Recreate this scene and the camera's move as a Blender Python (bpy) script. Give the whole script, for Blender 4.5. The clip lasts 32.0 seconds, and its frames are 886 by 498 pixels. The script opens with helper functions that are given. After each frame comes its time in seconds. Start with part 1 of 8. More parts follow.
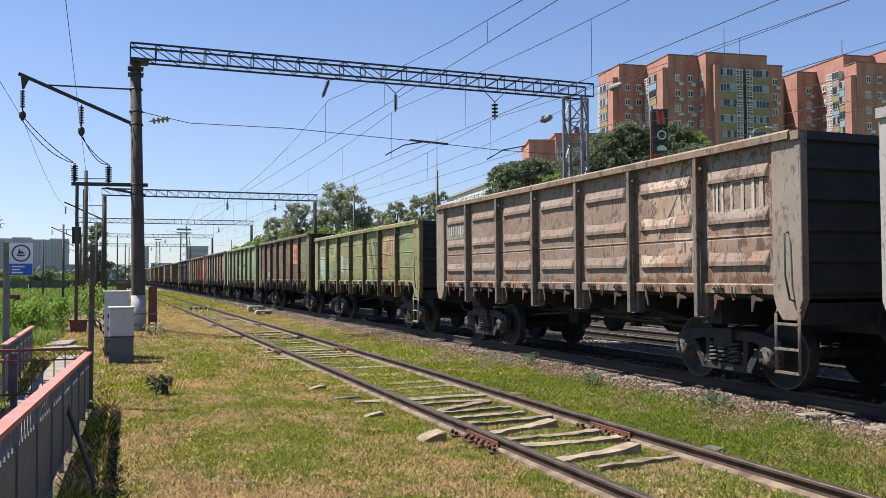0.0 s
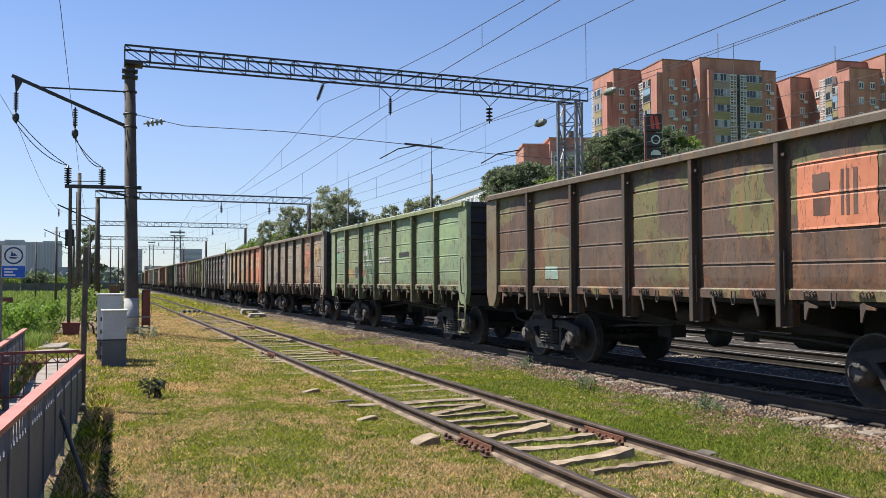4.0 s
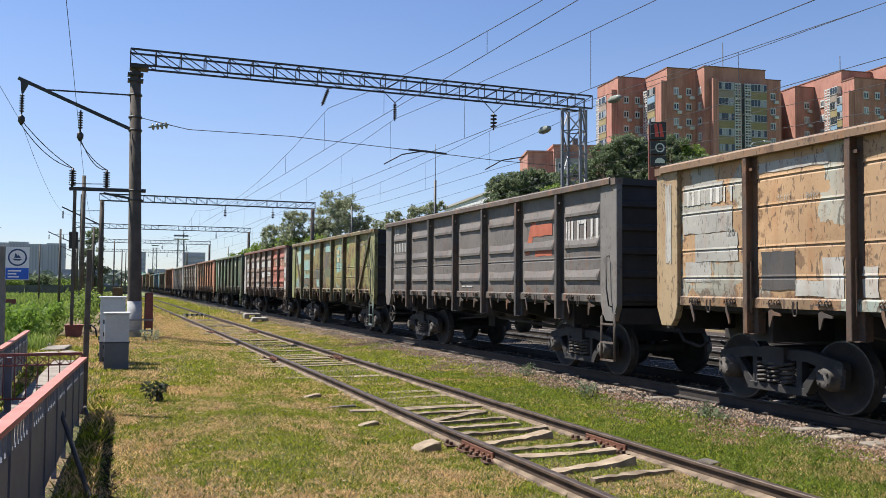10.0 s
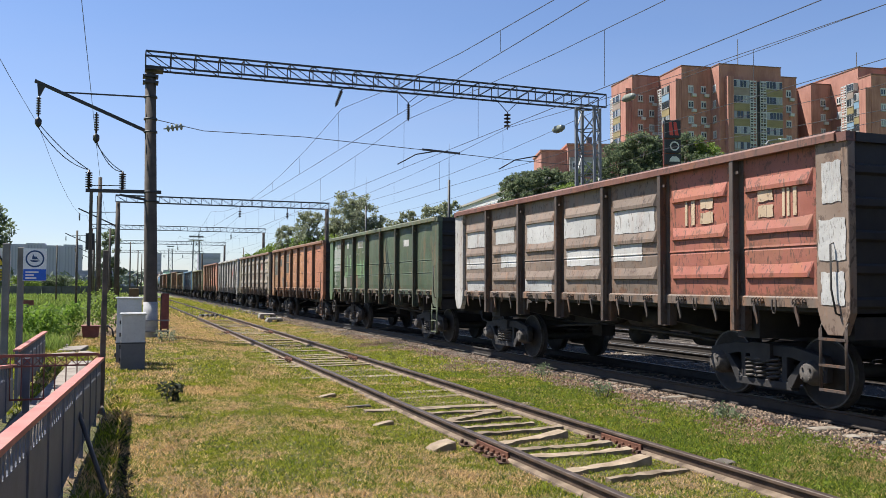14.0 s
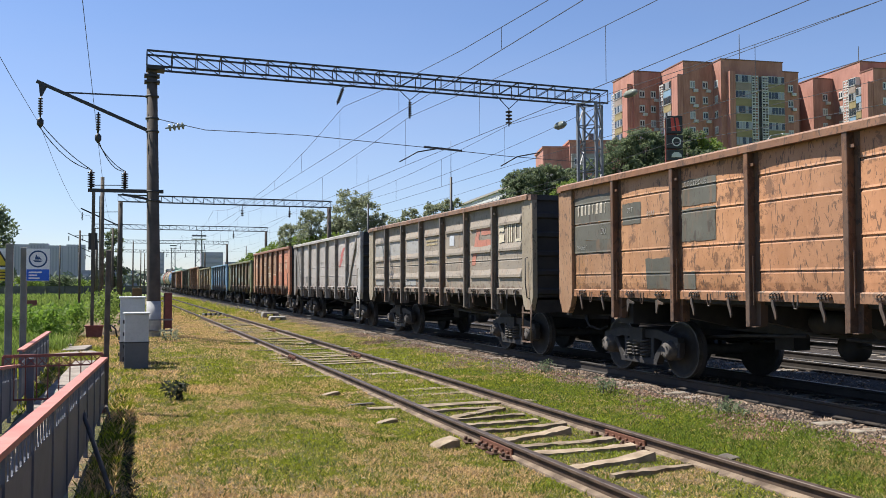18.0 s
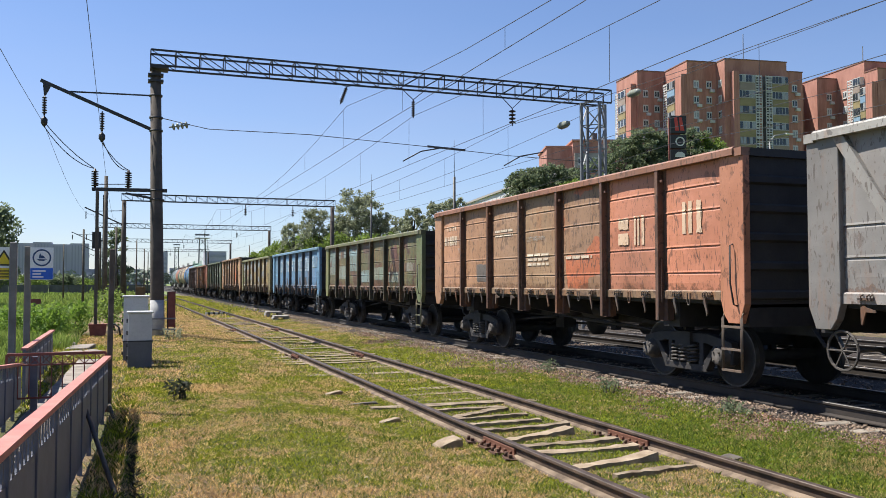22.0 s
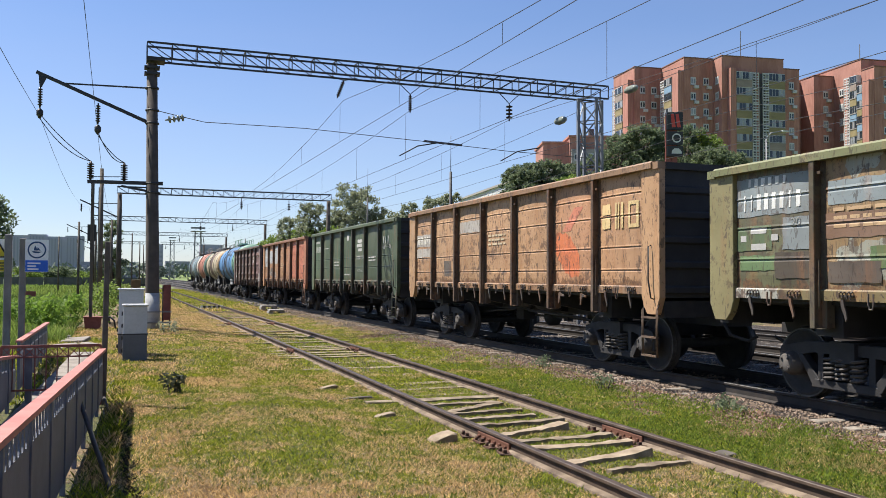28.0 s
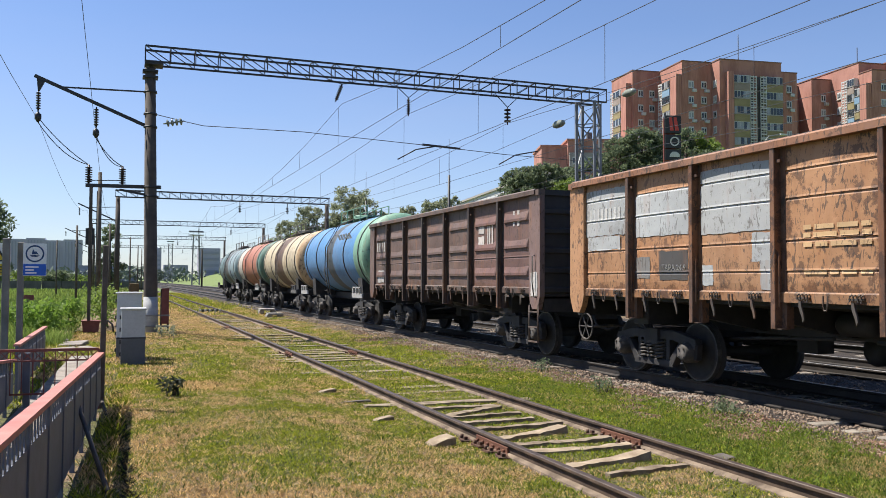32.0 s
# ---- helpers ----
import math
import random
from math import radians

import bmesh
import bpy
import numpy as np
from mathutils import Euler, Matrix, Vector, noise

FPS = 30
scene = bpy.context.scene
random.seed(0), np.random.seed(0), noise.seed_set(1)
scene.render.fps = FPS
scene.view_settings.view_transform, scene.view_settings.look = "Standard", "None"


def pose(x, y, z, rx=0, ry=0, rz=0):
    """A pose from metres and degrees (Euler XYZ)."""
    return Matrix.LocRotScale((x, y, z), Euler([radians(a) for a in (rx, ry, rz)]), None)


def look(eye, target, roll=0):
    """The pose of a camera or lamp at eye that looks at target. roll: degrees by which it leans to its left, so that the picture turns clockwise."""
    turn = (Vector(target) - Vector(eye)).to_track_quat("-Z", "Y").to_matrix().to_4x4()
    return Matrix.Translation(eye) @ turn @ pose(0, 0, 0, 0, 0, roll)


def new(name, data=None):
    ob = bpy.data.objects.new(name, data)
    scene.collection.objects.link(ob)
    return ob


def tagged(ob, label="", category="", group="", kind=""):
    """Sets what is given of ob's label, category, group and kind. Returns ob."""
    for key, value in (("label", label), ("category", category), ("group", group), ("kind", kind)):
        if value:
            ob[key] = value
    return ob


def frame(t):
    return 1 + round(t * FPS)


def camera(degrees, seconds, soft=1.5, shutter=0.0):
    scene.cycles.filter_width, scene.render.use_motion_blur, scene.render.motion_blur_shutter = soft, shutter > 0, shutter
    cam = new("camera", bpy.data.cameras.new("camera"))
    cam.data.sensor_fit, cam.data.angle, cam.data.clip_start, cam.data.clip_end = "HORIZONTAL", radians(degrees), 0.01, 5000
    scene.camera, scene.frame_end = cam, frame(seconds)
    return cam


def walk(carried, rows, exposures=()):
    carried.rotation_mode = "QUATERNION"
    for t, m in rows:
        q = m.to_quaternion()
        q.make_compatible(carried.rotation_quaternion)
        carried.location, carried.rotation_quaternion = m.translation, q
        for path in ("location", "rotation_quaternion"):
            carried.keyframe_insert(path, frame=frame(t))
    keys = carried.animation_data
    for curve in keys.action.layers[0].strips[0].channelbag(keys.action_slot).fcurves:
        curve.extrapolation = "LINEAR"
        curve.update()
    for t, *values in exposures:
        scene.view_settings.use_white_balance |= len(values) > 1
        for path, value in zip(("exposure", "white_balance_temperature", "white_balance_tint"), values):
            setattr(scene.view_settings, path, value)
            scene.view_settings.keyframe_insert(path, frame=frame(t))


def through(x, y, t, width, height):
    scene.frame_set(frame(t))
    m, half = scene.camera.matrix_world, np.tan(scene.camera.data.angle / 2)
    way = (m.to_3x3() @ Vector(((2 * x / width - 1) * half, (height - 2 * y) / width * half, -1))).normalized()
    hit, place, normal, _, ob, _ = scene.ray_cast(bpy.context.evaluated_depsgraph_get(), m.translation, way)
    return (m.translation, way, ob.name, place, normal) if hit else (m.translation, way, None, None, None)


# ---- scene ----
# ---- camera: hand-held, standing beside the siding ----
EYE = Vector((0.0, 0.01, 1.619))
cam = camera(54.9, 32.0, soft=0.5)
# seconds, turn to the left of the track's line, tilt up, lean (degrees)
PATH = [
    (0, -21.610, 1.822, -0.307),
    (0.5, -21.653, 1.738, -0.466),
    (1, -21.741, 1.666, -0.661),
    (1.5, -21.814, 1.726, -0.678),
    (2, -21.891, 1.854, -0.491),
    (2.5, -21.999, 1.954, -0.276),
    (3, -22.081, 1.998, -0.145),
    (3.5, -22.113, 2.045, -0.132),
    (5.5, -21.207, 2.118, -0.205),
    (6, -21.103, 2.125, -0.212),
    (6.5, -21.176, 2.170, -0.195),
    (7, -21.260, 2.206, -0.138),
    (7.5, -21.338, 2.215, -0.060),
    (8, -21.409, 2.261, -0.023),
    (8.5, -21.516, 2.326, 0.097),
    (9, -21.596, 2.352, 0.173),
    (9.5, -21.699, 2.428, 0.302),
    (10, -21.794, 2.471, 0.418),
    (10.5, -21.899, 2.544, 0.529),
    (11, -21.957, 2.564, 0.611),
    (11.5, -22.054, 2.591, 0.647),
    (12, -22.172, 2.614, 0.630),
    (12.5, -22.245, 2.584, 0.530),
    (13, -22.033, 2.525, 0.406),
    (13.5, -21.196, 2.479, 0.303),
    (14, -20.848, 2.450, 0.224),
    (14.5, -20.620, 2.420, 0.192),
    (16.5, -20.536, 2.335, 0.037),
    (17, -20.617, 2.278, -0.105),
    (17.5, -20.606, 2.263, -0.141),
    (18, -20.684, 2.274, -0.164),
    (18.5, -20.668, 2.306, -0.182),
    (19, -20.495, 2.356, -0.205),
    (19.5, -20.484, 2.304, -0.175),
    (20, -20.270, 2.262, -0.143),
    (20.5, -20.260, 2.243, -0.142),
    (21, -20.307, 2.249, -0.106),
    (21.5, -20.398, 2.234, -0.065),
    (22, -20.473, 2.239, -0.055),
    (22.5, -20.588, 2.278, -0.045),
    (23, -20.704, 2.259, -0.078),
    (23.5, -20.811, 2.184, -0.111),
    (24, -20.851, 2.027, -0.162),
    (24.5, -20.515, 1.865, -0.183),
    (25, -20.553, 1.780, -0.171),
    (25.5, -20.628, 1.761, -0.141),
    (27.5, -20.890, 1.870, 0.323),
    (28, -20.744, 1.898, 0.319),
    (28.5, -20.344, 1.937, 0.277),
    (29, -20.328, 2.003, 0.258),
    (29.5, -20.412, 2.074, 0.280),
    (30, -20.503, 2.107, 0.298),
    (30.5, -20.599, 2.076, 0.276),
    (31, -20.705, 2.084, 0.216),
    (31.5, -20.762, 2.127, 0.284),
    (32, -20.851, 2.129, 0.268),
]


def aim(yaw, pitch):
    a, b = radians(yaw), radians(pitch)
    return EYE + 100 * Vector((-math.sin(a) * math.cos(b), math.cos(a) * math.cos(b), math.sin(b)))


walk(cam, [(t, look(EYE, aim(yaw, pitch), roll)) for t, yaw, pitch, roll in PATH], exposures=[(0, 1.01), (32, 1.01)])

# ---- daylight: high sun from the left, a little ahead ----
SUN_TO = Vector((-0.50, 0.42, 1.04)).normalized()
world = bpy.data.worlds.new("world")
scene.world = world
world.use_nodes = True
wn = world.node_tree.nodes
sky = wn.new("ShaderNodeTexSky")
sky.sky_type = "NISHITA"
sky.sun_disc = False
sky.sun_elevation = math.asin(SUN_TO.z)
sky.sun_rotation = math.atan2(SUN_TO.x, SUN_TO.y)
sky.air_density, sky.dust_density, sky.ozone_density = 1.0, 0.25, 2.5
wn["Background"].inputs["Strength"].default_value = 0.0622
# thin summer haze and cirrus low over the horizon
wcoord = wn.new("ShaderNodeTexCoord")
wsep = wn.new("ShaderNodeSeparateXYZ")
wmap = wn.new("ShaderNodeMapping")
wmap.inputs["Scale"].default_value = (1.0, 1.0, 5.0)
wnoise = wn.new("ShaderNodeTexNoise")
wnoise.inputs["Scale"].default_value, wnoise.inputs["Detail"].default_value = 2.2, 6.0
wlow = wn.new("ShaderNodeMapRange")
wlow.inputs["From Min"].default_value, wlow.inputs["From Max"].default_value = 0.36, 0.0
wlow.inputs["To Min"].default_value, wlow.inputs["To Max"].default_value = 0.0, 0.42
wcloud = wn.new("ShaderNodeMapRange")
wcloud.inputs["From Min"].default_value, wcloud.inputs["From Max"].default_value = 0.38, 0.66
wcloud.inputs["To Min"].default_value, wcloud.inputs["To Max"].default_value = 0.45, 1.0
wmul = wn.new("ShaderNodeMath")
wmul.operation = "MULTIPLY"
wtint = wn.new("ShaderNodeMix")
wtint.data_type, wtint.blend_type = "RGBA", "MULTIPLY"
wtint.inputs[0].default_value = 1.0
wtint.inputs[7].default_value = (0.93, 1.0, 1.2, 1)
wmix = wn.new("ShaderNodeMix")
wmix.data_type = "RGBA"
wmix.inputs[7].default_value = (4.75, 4.95, 6.3, 1)
wl = world.node_tree.links
wl.new(wcoord.outputs["Generated"], wsep.inputs[0])
wl.new(wcoord.outputs["Generated"], wmap.inputs["Vector"])
wl.new(wmap.outputs["Vector"], wnoise.inputs["Vector"])
wl.new(wsep.outputs["Z"], wlow.inputs["Value"])
wl.new(wnoise.outputs["Fac"], wcloud.inputs["Value"])
wl.new(wlow.outputs["Result"], wmul.inputs[0])
wl.new(wcloud.outputs["Result"], wmul.inputs[1])
wl.new(sky.outputs["Color"], wtint.inputs[6])
wl.new(wtint.outputs[2], wmix.inputs[6])
wl.new(wmul.outputs[0], wmix.inputs[0])
wl.new(wmix.outputs[2], wn["Background"].inputs["Color"])
sun = new("sun", bpy.data.lights.new("sun", "SUN"))
sun.data.energy, sun.data.angle, sun.data.color = 5.0, radians(0.55), (1.0, 0.95, 0.87)
sun.matrix_world = look(SUN_TO * 200, (0, 0, 0))

# ---- geometry helpers ----
MAIN_X, TWO_X, BEAM_Y = 9.72, 13.95, 29.5


def smooth(a, b, v):
    v = min(1.0, max(0.0, (v - a) / (b - a)))
    return v * v * (3 - 2 * v)


def box(bm, x0, x1, y0, y1, z0, z1):
    v = [bm.verts.new(p) for p in ((x0, y0, z0), (x1, y0, z0), (x1, y1, z0), (x0, y1, z0), (x0, y0, z1), (x1, y0, z1), (x1, y1, z1), (x0, y1, z1))]
    for f in ((3, 2, 1, 0), (4, 5, 6, 7), (0, 1, 5, 4), (1, 2, 6, 5), (2, 3, 7, 6), (3, 0, 4, 7)):
        bm.faces.new([v[i] for i in f])
    return v


def tube(bm, points, r, seg=6, r_end=None, cap=True):
    """A round bar along points."""
    pts = [Vector(p) for p in points]
    rings = []
    for i, p in enumerate(pts):
        d = (pts[min(i + 1, len(pts) - 1)] - pts[max(i - 1, 0)]).normalized()
        a = d.cross(Vector((0, 0, 1)) if abs(d.z) < 0.95 else Vector((1, 0, 0))).normalized()
        b = d.cross(a)
        q = r if r_end is None else r + (r_end - r) * i / (len(pts) - 1)
        rings.append([bm.verts.new(p + q * (math.cos(t) * a + math.sin(t) * b)) for t in (2 * math.pi * k / seg for k in range(seg))])
    for u, w in zip(rings, rings[1:]):
        for k in range(seg):
            bm.faces.new((u[k], u[(k + 1) % seg], w[(k + 1) % seg], w[k])).smooth = seg > 5
    if cap:
        bm.faces.new(rings[0][::-1])
        bm.faces.new(rings[-1])


def lathe(bm, profile, centre, axis="x", seg=24):
    """A turned solid: profile rows of (along, radius)."""
    rings = []
    for along, r in profile:
        ring = []
        for k in range(seg):
            t = 2 * math.pi * k / seg
            c, s = r * math.cos(t), r * math.sin(t)
            p = {"x": (along, c, s), "y": (c, along, s), "z": (c, s, along)}[axis]
            ring.append(bm.verts.new(Vector(centre) + Vector(p)))
        rings.append(ring)
    for u, w in zip(rings, rings[1:]):
        for k in range(seg):
            bm.faces.new((u[k], u[(k + 1) % seg], w[(k + 1) % seg], w[k])).smooth = True
    bm.faces.new(rings[0][::-1])
    bm.faces.new(rings[-1])


def extrude(bm, profile, a, b, axis="y"):
    """A closed profile of (p, q) pairs drawn out from a to b along an axis."""
    def at(p, q, v):
        return {"y": (p, v, q), "x": (v, p, q), "z": (p, q, v)}[axis]
    u = [bm.verts.new(at(p, q, a)) for p, q in profile]
    w = [bm.verts.new(at(p, q, b)) for p, q in profile]
    n = len(profile)
    for k in range(n):
        bm.faces.new((u[k], u[(k + 1) % n], w[(k + 1) % n], w[k]))
    bm.faces.new(u[::-1])
    bm.faces.new(w)


def mesh_of(name, bm, mat, bevel=0.0):
    if bevel:
        bmesh.ops.bevel(bm, geom=list(bm.edges), offset=bevel, segments=1, affect="EDGES", profile=0.7)
    bmesh.ops.recalc_face_normals(bm, faces=bm.faces)
    data = bpy.data.meshes.new(name)
    bm.to_mesh(data)
    bm.free()
    data.materials.append(mat)
    return data


def put(name, data, parent=None, m=None, label="", mat=None):
    """One object on a mesh that may be shared; mat: paint of its own."""
    ob = new(name, data)
    if parent is not None:
        ob.parent = parent
    if m is not None:
        ob.matrix_basis = m
    if mat is not None:
        ob.material_slots[0].link = "OBJECT"
        ob.material_slots[0].material = mat
    if label:
        ob["label"] = label
    return ob


def part(name, bm, mat, parent, label="", bevel=0.0, m=None):
    return put(name, mesh_of(name, bm, mat, bevel), parent, m, label)


def thing(name, label, category, m=None, group="", kind=""):
    ob = new(name)
    ob.empty_display_size = 0.2
    if m is not None:
        ob.matrix_basis = m
    return tagged(ob, label, category, group, kind)


def quick_mesh(name, verts, faces, mat):
    data = bpy.data.meshes.new(name)
    data.from_pydata(verts, [], faces)
    data.materials.append(mat)
    return data


# ---- materials ----
def lin(r, g, b, k=1.0):
    return tuple(k * ((c / 255) / 12.92 if c <= 10 else ((c / 255 + 0.055) / 1.055) ** 2.4) for c in (r, g, b)) + (1.0,)


class Nodes:
    """A short hand for building a node material."""

    def __init__(self, name, rough=0.7, metal=0.0):
        self.mat = bpy.data.materials.new(name)
        self.mat.use_nodes = True
        self.t = self.mat.node_tree
        self.out = self.t.nodes["Principled BSDF"]
        self.out.inputs["Roughness"].default_value = rough
        self.out.inputs["Metallic"].default_value = metal

    def add(self, kind, **values):
        n = self.t.nodes.new(kind)
        for key, v in values.items():
            n.inputs[key.replace("_", " ")].default_value = v
        return n

    def link(self, a, b):
        self.t.links.new(a, b)

    def coords(self, random_shift=True, world=False, scale=(1, 1, 1)):
        src = self.add("ShaderNodeNewGeometry").outputs["Position"] if world else self.add("ShaderNodeTexCoord").outputs["Object"]
        m = self.add("ShaderNodeMapping")
        m.inputs["Scale"].default_value = scale
        self.link(src, m.inputs["Vector"])
        if random_shift and not world:
            info = self.add("ShaderNodeObjectInfo")
            mul = self.add("ShaderNodeMath")
            mul.operation = "MULTIPLY"
            mul.inputs[1].default_value = 53.0
            self.link(info.outputs["Random"], mul.inputs[0])
            self.link(mul.outputs[0], m.inputs["Location"])
        return m.outputs["Vector"]

    def noise(self, vec, scale, detail=4.0, rough=0.55, distort=0.0):
        n = self.add("ShaderNodeTexNoise", Scale=scale, Detail=detail, Roughness=rough, Distortion=distort)
        self.link(vec, n.inputs["Vector"])
        return n.outputs["Fac"]

    def ramp(self, fac, a, b, c0=(0, 0, 0, 1), c1=(1, 1, 1, 1)):
        r = self.add("ShaderNodeValToRGB")
        e = r.color_ramp.elements
        e[0].position, e[0].color, e[1].position, e[1].color = a, c0, b, c1
        self.link(fac, r.inputs["Fac"])
        return r.outputs["Color"]

    def mix(self, fac, a, b, mode="MIX"):
        n = self.add("ShaderNodeMix")
        n.data_type, n.blend_type = "RGBA", mode
        for socket, v in ((n.inputs[0], fac), (n.inputs[6], a), (n.inputs[7], b)):
            if isinstance(v, (int, float, tuple)):
                socket.default_value = v
            else:
                self.link(v, socket)
        return n.outputs[2]

    def times(self, a, b):
        n = self.add("ShaderNodeMath")
        n.operation = "MULTIPLY"
        for socket, v in ((n.inputs[0], a), (n.inputs[1], b)):
            if isinstance(v, (int, float)):
                socket.default_value = v
            else:
                self.link(v, socket)
        return n.outputs[0]

    def bump(self, height, strength=0.3, distance=0.02):
        n = self.add("ShaderNodeBump", Strength=strength, Distance=distance)
        self.link(height, n.inputs["Height"])
        self.link(n.outputs["Normal"], self.out.inputs["Normal"])

    def colour(self, c):
        if isinstance(c, tuple):
            self.out.inputs["Base Color"].default_value = c
        else:
            self.link(c, self.out.inputs["Base Color"])
        return self.mat


    def leafy(self, c, through=0.4):
        """Thin leaves and blades let part of the light through."""
        self.colour(c)
        t, m = self.add("ShaderNodeBsdfTranslucent"), self.add("ShaderNodeMixShader")
        self.link(c, t.inputs["Color"])
        m.inputs["Fac"].default_value = through
        self.link(self.out.outputs[0], m.inputs[1])
        self.link(t.outputs[0], m.inputs[2])
        self.link(m.outputs[0], self.t.nodes["Material Output"].inputs["Surface"])
        return self.mat


def plain(name, a, b, rough=0.7, metal=0.0, scale=3.0, bump=0.2, dist=0.01, world=False):
    """Two tones at two scales, with a fine relief."""
    n = Nodes(name, rough, metal)
    v = n.coords(world=world)
    big, fine = n.noise(v, scale, 5), n.noise(v, scale * 14, 3)
    c = n.mix(n.ramp(big, 0.35, 0.68), a, b)
    c = n.mix(n.times(n.ramp(fine, 0.45, 0.75), 0.35), c, tuple(0.55 * x for x in b[:3]) + (1,))
    n.bump(fine, bump, dist)
    return n.colour(c)


RUST, DARK_RUST = (0.1244, 0.0454, 0.0161, 1), (0.0512, 0.022, 0.0117, 1)
BLEED = (0.29, 0.115, 0.036, 1)
PAINTS = {}


def paint(rgb, wear=0.4, other=None, share=0.5, panel=False):
    """Old wagon paint: faded, streaked with rust, scratched; other: a second coat that shows through in blotches."""
    key = (rgb, wear, other, share, panel)
    if key in PAINTS:
        return PAINTS[key]
    n = Nodes("wagon_paint", 0.62)
    base = lin(*rgb, 0.85)
    grey = 0.3 * base[0] + 0.55 * base[1] + 0.15 * base[2]
    base = tuple(0.8 * c + 0.2 * grey * q for c, q in zip(base[:3], (1.08, 1.0, 0.88))) + (1,)
    v = n.coords()
    long_v = n.coords(scale=(3.0, 3.0, 0.45))
    scr_v = n.coords(scale=(2.2, 4.2, 1.3))
    fade = n.noise(v, 0.9, 5)
    c = n.mix(n.ramp(fade, 0.3, 0.72), tuple(0.74 * x for x in base[:3]) + (1,), tuple(min(0.85, 1.14 * x + 0.01) for x in base[:3]) + (1,))
    if other:
        cell = n.add("ShaderNodeTexVoronoi", Scale=1.35)
        cell.distance = "CHEBYCHEV"
        wob = n.add("ShaderNodeVectorMath")
        wob.operation = "ADD"
        nz = n.add("ShaderNodeTexNoise", Scale=2.5, Detail=4.0)
        n.link(v, nz.inputs["Vector"])
        sc = n.add("ShaderNodeVectorMath")
        sc.operation = "SCALE"
        sc.inputs["Scale"].default_value = 0.32
        n.link(nz.outputs["Color"], sc.inputs[0])
        n.link(v, wob.inputs[0])
        n.link(sc.outputs[0], wob.inputs[1])
        n.link(wob.outputs[0], cell.inputs["Vector"])
        sep = n.add("ShaderNodeSeparateColor")
        n.link(cell.outputs["Color"], sep.inputs["Color"])
        c = n.mix(n.ramp(sep.outputs["Red"], 0.98 - share, 1.0 - share), c, lin(*other, 0.89))
    pale = n.noise(v, 5.5, 5, 0.7)
    c = n.mix(n.times(n.ramp(pale, 0.56, 0.7), 0.35), c, tuple(min(0.85, 1.25 * x + 0.03) for x in base[:3]) + (1,))
    streak = n.noise(long_v, 1.6, 6, 0.62)
    c = n.mix(n.times(n.ramp(streak, 0.57 - 0.11 * wear, 0.72 - 0.09 * wear), 0.2 + 0.32 * wear), c, BLEED)
    stain = n.noise(n.coords(scale=(2.0, 2.6, 0.7)), 0.9, 5, 0.6)
    c = n.mix(n.times(n.ramp(stain, 0.55 - 0.06 * wear, 0.72 - 0.06 * wear), 0.32 * wear), c, RUST)
    blot = n.noise(v, 3.2, 8, 0.72)
    edge = n.ramp(blot, 0.62 - 0.10 * wear, 0.66 - 0.10 * wear)
    c = n.mix(n.times(edge, 0.25 + 0.6 * wear), c, DARK_RUST)
    small = n.noise(v, 13.0, 6, 0.7)
    c = n.mix(n.times(n.ramp(small, 0.62 - 0.06 * wear, 0.68 - 0.06 * wear), 0.22 + 0.33 * wear), c, RUST)
    scr = n.noise(scr_v, 2.6, 2, 0.4, 1.8)
    gouge = n.noise(n.coords(scale=(4.0, 9.0, 2.4)), 2.0, 2, 0.45, 1.2)
    c = n.mix(n.times(n.ramp(gouge, 0.66 - 0.035 * wear, 0.69 - 0.035 * wear), 0.4 + 0.45 * wear), c, (0.0439, 0.0249, 0.0161, 1))
    c = n.mix(n.times(n.ramp(scr, 0.655 - 0.03 * wear, 0.675 - 0.03 * wear), 0.45 + 0.4 * wear), c, (0.0366, 0.0234, 0.0176, 1))
    dust = n.noise(v, 0.45, 3)
    c = n.mix(n.times(n.ramp(dust, 0.4, 0.7), 0.3), c, (0.1098, 0.0915, 0.0732, 1))
    if panel:
        # rust creeping in from the seams beside the posts and along the sill
        raw = n.add("ShaderNodeSeparateXYZ")
        n.link(n.add("ShaderNodeTexCoord").outputs["Object"], raw.inputs[0])
        ab = n.add("ShaderNodeMath")
        ab.operation = "ABSOLUTE"
        n.link(raw.outputs["Y"], ab.inputs[0])
        near = n.noise(v, 4.5, 6, 0.7)
        rims = []
        for socket, a, b in ((ab.outputs[0], 0.52, 0.80), (raw.outputs["Z"], 1.72, 1.49)):
            m = n.add("ShaderNodeMapRange", **{"From Min": a, "From Max": b})
            n.link(socket, m.inputs["Value"])
            rims.append(m.outputs["Result"])
        rim = n.add("ShaderNodeMath")
        rim.operation = "MAXIMUM"
        n.link(rims[0], rim.inputs[0])
        n.link(rims[1], rim.inputs[1])
        both = n.add("ShaderNodeMath")
        both.operation = "ADD"
        n.link(n.times(rim.outputs[0], 0.26), both.inputs[0])
        n.link(near, both.inputs[1])
        crust = n.ramp(both.outputs[0], 0.74 - 0.12 * wear, 0.80 - 0.12 * wear)
        tone = n.mix(n.ramp(n.noise(v, 22, 3), 0.4, 0.6), (0.0549, 0.0256, 0.0146, 1), (0.1464, 0.0622, 0.0256, 1))
        c = n.mix(n.times(crust, 0.45 + 0.45 * wear), c, tone)
    dent = n.noise(v, 1.7, 2)
    b2 = n.add("ShaderNodeBump", Strength=0.4, Distance=0.05)
    n.link(dent, b2.inputs["Height"])
    b1 = n.add("ShaderNodeBump", Strength=0.35, Distance=0.012)
